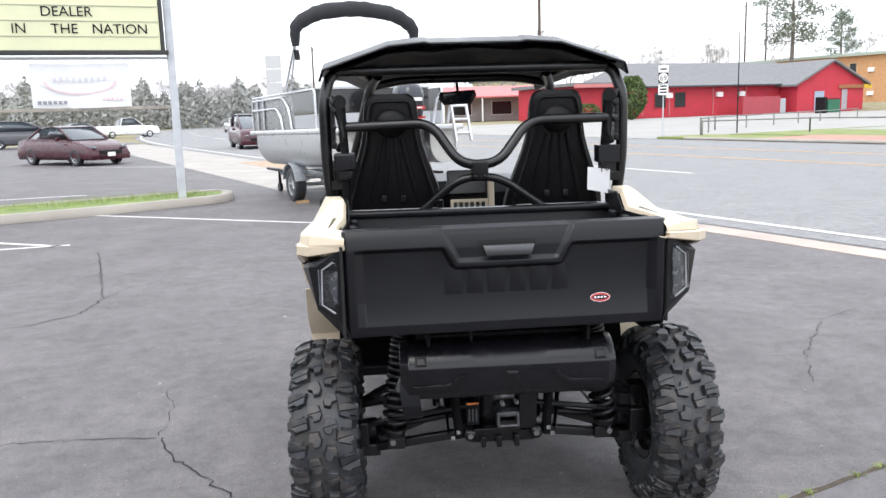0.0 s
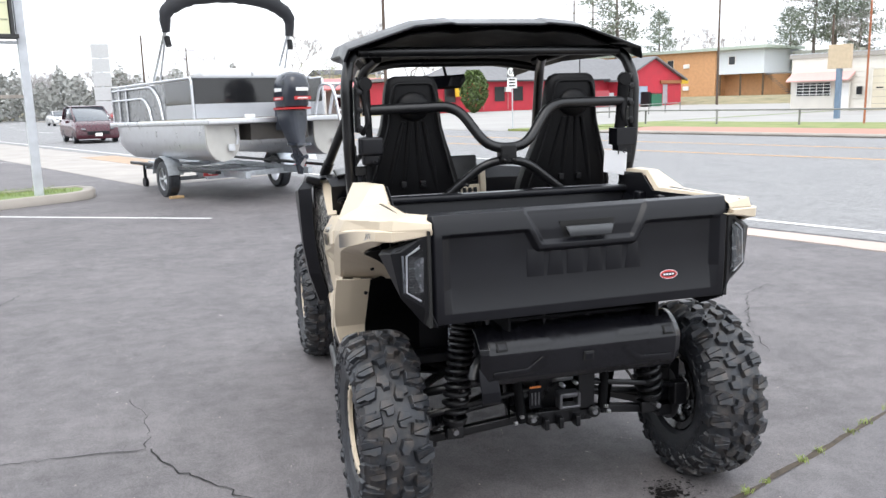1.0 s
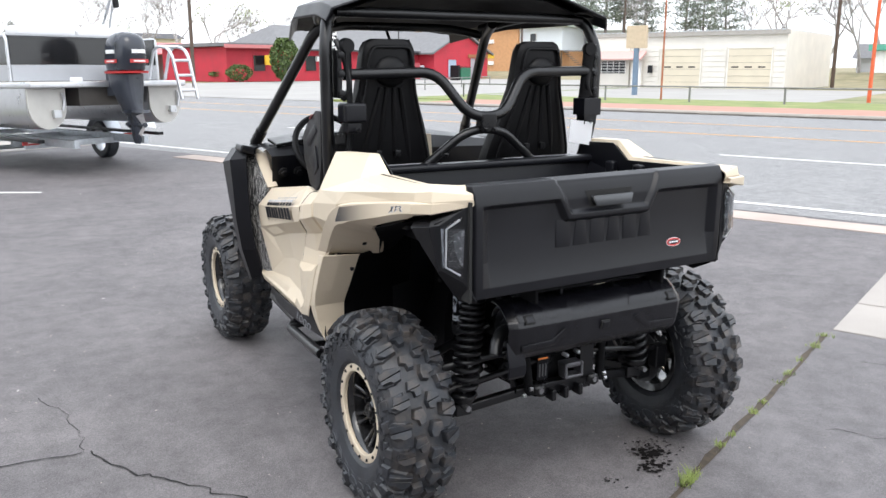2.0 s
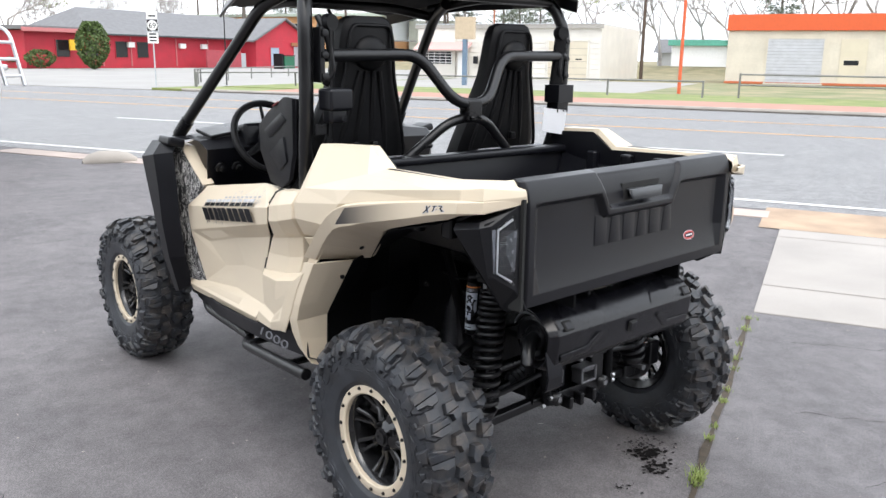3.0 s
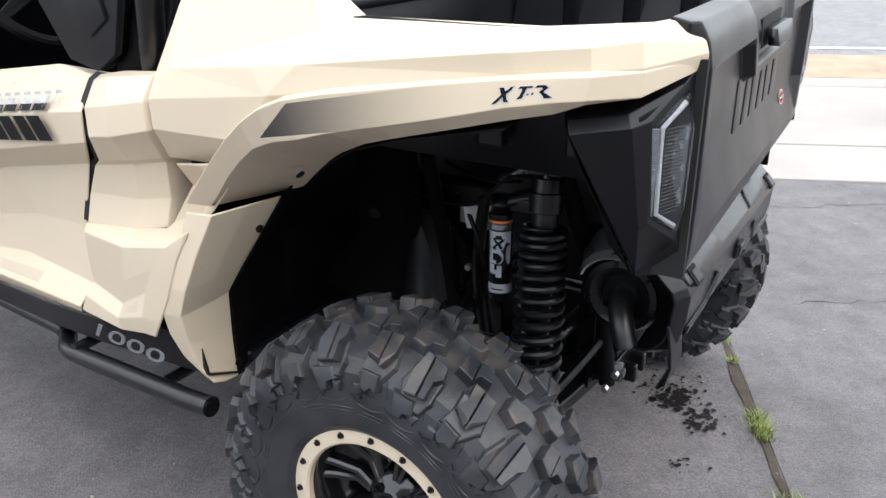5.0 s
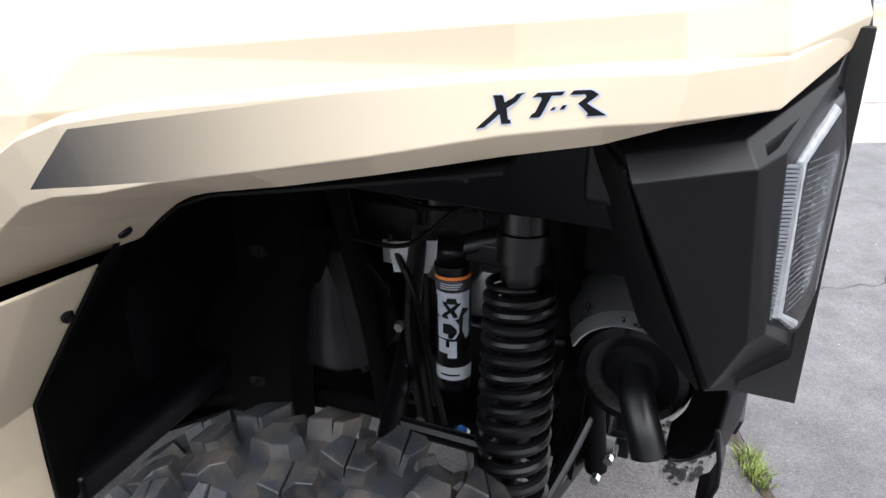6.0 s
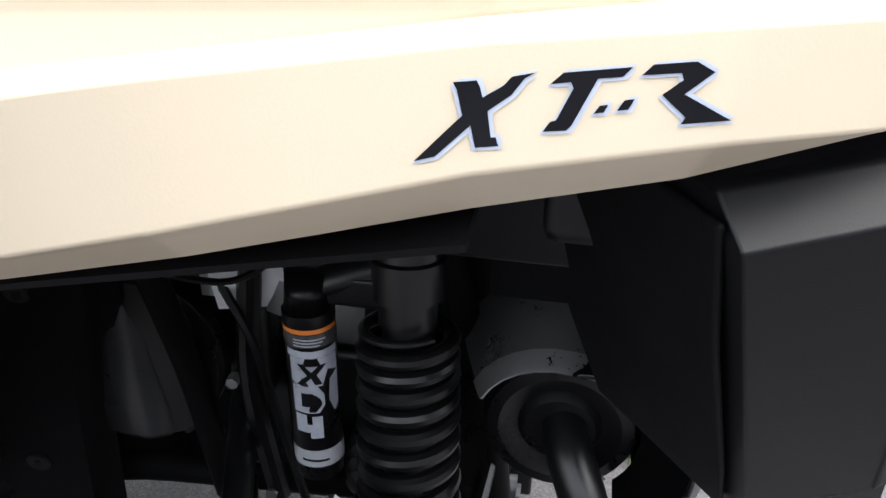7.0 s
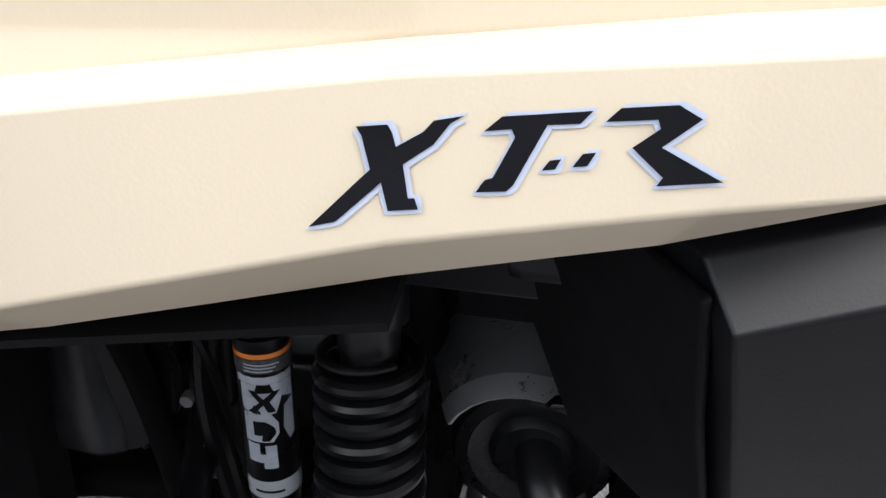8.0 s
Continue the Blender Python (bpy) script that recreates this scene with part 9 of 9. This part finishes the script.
WOODP = mat("weathered_pole", (0.09, 0.065, 0.05), 0.85, var=0.25, scale=3)
pole("utility_pole", "tall dark wooden utility pole", (13.6, 70.0, 0), 15, 0.17, WOODP, ((13.6, 2.6, 0.4),))
pole("utility_pole", "wooden utility pole with a cross arm", (62.0, 92.0, 0), 15.5, 0.16, WOODP, ((15.0, 3.2, -0.5),))
pole("utility_pole", "wooden utility pole behind the red building", (68.0, 150.0, 1), 19, 0.2, WOODP, ((18.2, 4.5, 0.2), (16.6, 4.5, 0.2)))
pole("utility_pole", "wooden utility pole behind the red building", (73.0, 152.0, 1), 19, 0.2, WOODP, ((18.5, 4.5, 0.2), (16.9, 4.5, 0.2), (15.6, 3.5, 0.2)))
pole("utility_pole", "far wooden utility pole", (-12.0, 140.0, 0), 13, 0.18, WOODP, ((12.4, 3.4, 0.2),))
pole("utility_pole", "far wooden utility pole", (-6.0, 170.0, 0), 13, 0.18, WOODP, ((12.4, 3.4, 0.2),))
pole("utility_pole", "wooden pole behind the field", P(70, 14.0), 12, 0.16, WOODP)
pole("utility_pole", "dark pole behind the garage", P(82, 38.0), 9, 0.14, WOODP)
pole("flag_mast", "thin dark metal mast", (18.4, 39.6, 0), 5.4, 0.035, BLKM, cat="mast")
pole("rusty_mast", "tall thin rusty mast", P(35.5, 14.2), 9.0, 0.05, mat("rust_paint", (0.33, 0.12, 0.06), 0.7, var=0.2), cat="mast")
pole("orange_post", "tall orange-painted steel post beyond the road", P(40.5, 6.0), 9.0, 0.09, mat("orange_post_paint", (0.60, 0.11, 0.04), 0.6, var=0.15), cat="post")
route = thing("route_sign", "square white route sign over a small plate", "road sign", at=basis((13.4, 36.85, 0), (0.90, -0.43, 0), (0.43, 0.90, 0)))
wall_box(route, "post", -0.03, 0.03, -0.03, 0.03, 0, 3.6, GALV)
pl = wall_box(route, "shield_plate", -0.25, 0.25, -0.06, -0.04, 2.66, 3.18, WHITE, "white square plate", 0)
bm = bmesh.new()
poly(bm, [(-0.24, -0.064, 2.67), (0.24, -0.064, 2.67), (0.24, -0.064, 3.17), (-0.24, -0.064, 3.17)])
part("plate_back", bm, INK, pl)
bm = bmesh.new()
poly(bm, [(0.225 * math.cos(2 * math.pi * i / 24), -0.068, 2.92 + 0.235 * math.sin(2 * math.pi * i / 24)) for i in range(24)])
part("shield", bm, WHITE, pl, "white shield")
words("route_number", "69", 0.34, INK, Matrix.Translation((0, -0.075, 2.80)) @ Matrix.Rotation(radians(90), 4, "X"), pl, 0.004, 0, "black route number", "CENTER")
for nm, z0, z1, n in (("upper_plate", 3.22, 3.52, 1), ("lower_plate", 2.10, 2.60, 3)):
    p2 = wall_box(route, nm, -0.24, 0.24, -0.06, -0.04, z0, z1, WHITE, "small white plate", 0)
    for k in range(n):
        wall_box(p2, "plate_bar", -0.16, 0.16, -0.068, -0.062, z0 + 0.09 + 0.15 * k, z0 + 0.16 + 0.15 * k, INK, "", 0)


def pipe_fence(label, pts, h, spacing, rails):
    f = thing("pipe_fence", label, "fence")
    for a, b in zip(pts, pts[1:]):
        a, b = Vector(a), Vector(b)
        n = max(1, round((b - a).length / spacing))
        for i in range(n + 1):
            p = a.lerp(b, i / n)
            bm = bmesh.new()
            tube(bm, [p, p + Vector((0, 0, h))], 0.045, 8)
            part("post", bm, FENCEM, f)
        for z in rails:
            bm = bmesh.new()
            tube(bm, [a + Vector((0, 0, z)), b + Vector((0, 0, z))], 0.035, 8)
            part("rail", bm, FENCEM, f)
    return f


FENCEM = mat("grey_pipe", (0.20, 0.20, 0.19), 0.6, metal=0.3, var=0.25, scale=3)
pipe_fence("low grey pipe fence along the verge", [P(28.6, 26.8, 0.1), P(33.5, 24.5, 0.1), P(34.2, 4.0, 0.1)], 0.72, 4.0, (0.68,))
pipe_fence("low grey pipe fence round the pale lot", [P(28.6, 26.9, 0.1), P(36.0, 33.0, 0.0), P(62.0, 42.0, 0.0)], 0.85, 5.0, (0.80,))
pipe_fence("grey pipe gate beside the field", [P(35.0, 2.6, 0.1), P(35.8, -24.0, 0.1)], 1.05, 6.5, (1.0, 0.55))

# overhead wires
def wire(a, b, sag, r=0.012):
    a, b = Vector(a), Vector(b)
    bm = bmesh.new()
    tube(bm, [a.lerp(b, i / 14) - Vector((0, 0, sag * 4 * (i / 14) * (1 - i / 14))) for i in range(15)], r, 4)
    solid("overhead_wire", bm, BLKM, "thin dark overhead wire", "wire", "overhead wires")


wire((13.6, 70.0, 13.8), (62.0, 92.0, 15.2), 1.0, 0.02)
wire((13.6, 70.0, 13.8), (-12.0, 140.0, 12.6), 1.5, 0.025)
wire((62.0, 92.0, 15.2), (150, 60, 17), 2.0, 0.025)
wire((13.6, 70.0, 13.2), (-60.0, 60.0, 12), 1.0, 0.02)


# ---- trees ----
BARK = mat("grey_bark", (0.16, 0.14, 0.125), 0.9, var=0.3, scale=3)
# twigs paled so that the colour itself carries the distance haze
HAZETWIG = mat("haze_pale_twigs", (0.36, 0.34, 0.33), 0.9, var=0.3, scale=2)
# needles lightened from dark green, with haze mixed into the colour
HAZEPINE = mat("hazy_pine_needles", (0.165, 0.195, 0.150), 0.7, var=0.4, scale=1.5)
# pale grey-green that paints haze over the far undergrowth
HAZEWOOD = mat("hazy_far_wood", (0.27, 0.275, 0.26), 0.9, var=0.35, scale=0.25)
BUDS = mat("spring_buds", (0.28, 0.31, 0.17), 0.8, var=0.35, scale=1)
HEDGE = mat("hedge_leaf", (0.075, 0.115, 0.03), 0.7, var=0.4, scale=3)


def tree_meshes(seed, h, kind):
    rng = random.Random(seed)
    bm = bmesh.new()
    tips = []

    def grow(p, d, length, r, level):
        k = 3
        pts = [p]
        for i in range(k):
            d = (d + Vector((rng.gauss(0, 0.13), rng.gauss(0, 0.13), rng.gauss(0.04, 0.08)))).normalized()
            pts.append(pts[-1] + d * length / k)
        tube(bm, pts, [r, r * 0.85, r * 0.7, r * 0.5], 5 if level else 8, level == 0)
        if level >= (4 if kind == "bare" else 3):
            tips.append((pts[-1], d))
            return
        n = rng.choice((2, 3, 3, 4))
        for _ in range(n):
            a = rng.uniform(0, 6.28)
            side = (d.orthogonal().normalized() * math.cos(a) + d.cross(d.orthogonal().normalized()) * math.sin(a))
            nd = (d * rng.uniform(0.5, 1.0) + side * rng.uniform(0.45, 0.9) + Vector((0, 0, 0.15))).normalized()
            grow(pts[rng.choice((2, 3, 3))], nd, length * rng.uniform(0.55, 0.8), r * 0.55, level + 1)

    if kind == "pine":
        tube(bm, [(0, 0, 0), (0.1, 0, h * 0.5), (0, 0.1, h)], [h * 0.018, h * 0.013, h * 0.004], 8)
        for i in range(46):
            z = h * (0.44 + 0.56 * (i / 46))
            a = i * 2.4 + rng.uniform(-0.4, 0.4)
            ln = h * 0.23 * (1.0 - ((z / h - 0.62) / 0.42) ** 2) * rng.uniform(0.5, 1.25)
            d = Vector((math.cos(a), math.sin(a), rng.uniform(-0.1, 0.35)))
            e = Vector((0, 0, z)) + d * ln
            tube(bm, [(0, 0, z), e], [h * 0.004, h * 0.001], 4)
            for f in (0.45, 0.7, 0.9, 1.0):
                tips.append((Vector((0, 0, z)).lerp(e, f), d))
    else:
        grow(Vector((0, 0, 0)), Vector((0, 0, 1)), h * 0.34, h * 0.016, 0)
    trunk = mesh_of("trunk", bm, BARK if kind == "pine" else HAZETWIG)
    bm = bmesh.new()
    for p, d in tips:
        n = {"pine": 24, "bare": 16, "bud": 9}[kind]
        for _ in range(n):
            c = p + Vector((rng.gauss(0, h * 0.027), rng.gauss(0, h * 0.027), rng.gauss(0, h * 0.018)))
            if kind == "bare":
                e = c + (d + Vector((rng.gauss(0, 0.6), rng.gauss(0, 0.6), rng.gauss(0.2, 0.4)))) * h * 0.045
                w = Vector((rng.gauss(0, 1), rng.gauss(0, 1), 0)).normalized() * h * 0.0011
                bm.faces.new([bm.verts.new(q) for q in (p - w, p + w, e + w * 0.4, e - w * 0.4)])
            else:
                s = h * rng.uniform(0.005, 0.012)
                ax = Vector((rng.gauss(0, 1), rng.gauss(0, 1), rng.gauss(0, 1))).normalized()
                b1 = ax.orthogonal().normalized()
                b2 = ax.cross(b1)
                bm.faces.new([bm.verts.new(c + b1 * s * x + b2 * s * y) for x, y in ((-1, -0.4), (0.2, -0.7), (1, 0.1), (0.1, 0.7))])
    crown = mesh_of("crown", bm, {"pine": HAZEPINE, "bare": HAZETWIG, "bud": BUDS}[kind], 0, 180)
    return trunk, crown


KINDS = {}
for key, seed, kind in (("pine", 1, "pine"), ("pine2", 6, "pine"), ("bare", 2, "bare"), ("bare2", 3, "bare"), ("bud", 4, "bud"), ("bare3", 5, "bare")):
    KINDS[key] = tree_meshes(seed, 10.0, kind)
LBL = {"pine": "green pine tree with needles paled for haze", "pine2": "green pine tree with needles paled for haze", "bare": "bare leafless tree with fine twigs", "bare2": "bare leafless tree with fine twigs", "bare3": "bare leafless tree with fine twigs", "bud": "pale green budding tree"}


def tree(key, x, y, h, turn, z=0.0, group="trees behind the buildings", wide=1.0):
    t = thing("tree", LBL[key], "tree", group, at=Matrix.Translation((x, y, z)) @ Matrix.Rotation(turn, 4, "Z") @ Matrix.Diagonal((h / 10 * wide, h / 10 * wide, h / 10, 1)))
    for nm, me in zip(("trunk", "crown"), KINDS[key]):
        o = new(nm, me)
        o.parent = t


rng = random.Random(31)


def at_bearing(deg, dist):
    return -1.2 + dist * math.sin(radians(deg)), -2.5 + dist * math.cos(radians(deg))


for deg, dist, h, key in ((27.2, 150, 23, "pine"), (25.8, 158, 15, "bare"), (23.5, 160, 14, "bare2"), (18.0, 150, 14, "bare2"), (19.5, 155, 13, "bare3"), (30.0, 165, 16, "pine2"), (32.0, 170, 14, "bare"), (33.5, 172, 15, "bare3"),
                          (36.0, 168, 15, "bare2"), (38.0, 160, 15, "pine2"), (39.4, 150, 19, "pine"), (40.6, 150, 20, "pine2"), (42.0, 152, 15, "pine"), (43.0, 150, 14, "bare"), (44.6, 140, 15, "pine2"), (45.6, 142, 14, "pine"), (47.0, 130, 12, "pine"), (48.4, 128, 13, "bare2"),
                          (50.2, 120, 18, "bud"), (51.5, 122, 17, "bare"), (53.0, 120, 14, "bare3"), (55.0, 118, 15, "bare2"), (56.5, 112, 16, "bare"), (58.0, 120, 17, "bare3"), (59.5, 110, 15, "bare2"), (61.0, 112, 17, "bare"), (62.2, 118, 14, "pine"), (63.5, 108, 17, "bare2"), (65.0, 112, 18, "bare"), (66.5, 105, 17, "bare3"), (68.5, 108, 18, "bare"), (71.0, 110, 17, "bare2"), (74.0, 108, 17, "bare3"), (77.0, 110, 17, "bare"),
                          (4.6, 170, 17, "bare"), (6.2, 165, 15, "bud"), (7.6, 168, 15, "bare2"), (9.2, 172, 19, "bare3"), (10.8, 175, 20, "bare"), (13.0, 150, 20, "bud"), (14.2, 160, 14, "bare2"), (15.6, 160, 14, "bare3"), (2.0, 180, 16, "bud"), (0.2, 180, 16, "bare2"), (21.5, 165, 13, "bare")):
    x, y = at_bearing(deg, dist)
    tree(key, x, y, h, rng.uniform(0, 6), 0.8 if dist > 104 and deg > 20 else 0.0)
# the wood at the far end of the road
for i in range(46):
    deg = -26 + 26.5 * i / 45 + rng.uniform(-0.3, 0.3)
    dist = rng.uniform(135, 190)
    x, y = at_bearing(deg, dist)
    tree(rng.choice(("bare2", "bud", "bare", "bare3")), x, y, rng.uniform(7.0, 9.5), rng.uniform(0, 6), 0, "wood at the end of the road", 1.5)
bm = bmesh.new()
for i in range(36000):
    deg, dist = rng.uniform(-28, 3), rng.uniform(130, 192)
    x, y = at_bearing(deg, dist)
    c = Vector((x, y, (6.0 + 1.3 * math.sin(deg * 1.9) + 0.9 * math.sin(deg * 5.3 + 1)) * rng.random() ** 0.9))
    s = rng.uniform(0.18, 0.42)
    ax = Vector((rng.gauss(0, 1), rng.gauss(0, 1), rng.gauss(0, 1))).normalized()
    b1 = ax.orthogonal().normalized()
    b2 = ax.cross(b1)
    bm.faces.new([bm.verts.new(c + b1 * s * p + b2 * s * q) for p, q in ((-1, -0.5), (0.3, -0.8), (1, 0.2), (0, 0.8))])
solid("undergrowth", bm, HAZEWOOD, "undergrowth of the far wood, greyed and paled for haze", "bushes", kind="stuff")
# clipped bush before the red building, and small shrubs
def bush(name, label, x, y, h, w, seed, n):
    rng = random.Random(seed)
    b = thing(name, label, "bush", at=Matrix.Translation((x, y, 0)))
    bm = bmesh.new()
    tube(bm, [(0, 0, 0), (0, 0, h * 0.5)], [0.12, 0.05], 8)
    part("stem", bm, BARK, b)
    bm = bmesh.new()
    for _ in range(n):
        z = rng.random() ** 0.8
        r = w * 0.5 * math.sin(math.pi * min(1, 0.12 + 0.88 * (1 - z))) ** 0.6 * (1 if z < 0.6 else 1 - (z - 0.6) * 0.6)
        a = rng.uniform(0, 6.28)
        rr = r * rng.uniform(0.7, 1.04)
        c = Vector((rr * math.cos(a), rr * math.sin(a), 0.1 + z * h))
        s = rng.uniform(0.08, 0.17)
        ax = Vector((rng.gauss(0, 1), rng.gauss(0, 1), rng.gauss(0, 1))).normalized()
        b1 = ax.orthogonal().normalized()
        b2 = ax.cross(b1)
        bm.faces.new([bm.verts.new(c + b1 * s * p + b2 * s * q) for p, q in ((-1, -0.5), (0.3, -0.8), (1, 0.2), (0, 0.8))])
    part("leaves", bm, HEDGE, b)


bx, by = at_bearing(17.6, 92)
bush("clipped_bush", "tall clipped green bush before the red building", bx, by, 4.6, 3.3, 3, 3400)
bx, by = at_bearing(14.6, 96)
bush("shrub", "low green shrub beside the red building", bx, by, 1.8, 3.0, 4, 700)
bx, by = at_bearing(13.6, 100)
bush("shrub", "low green shrub beside the red building", bx, by, 1.4, 3.4, 5, 600)
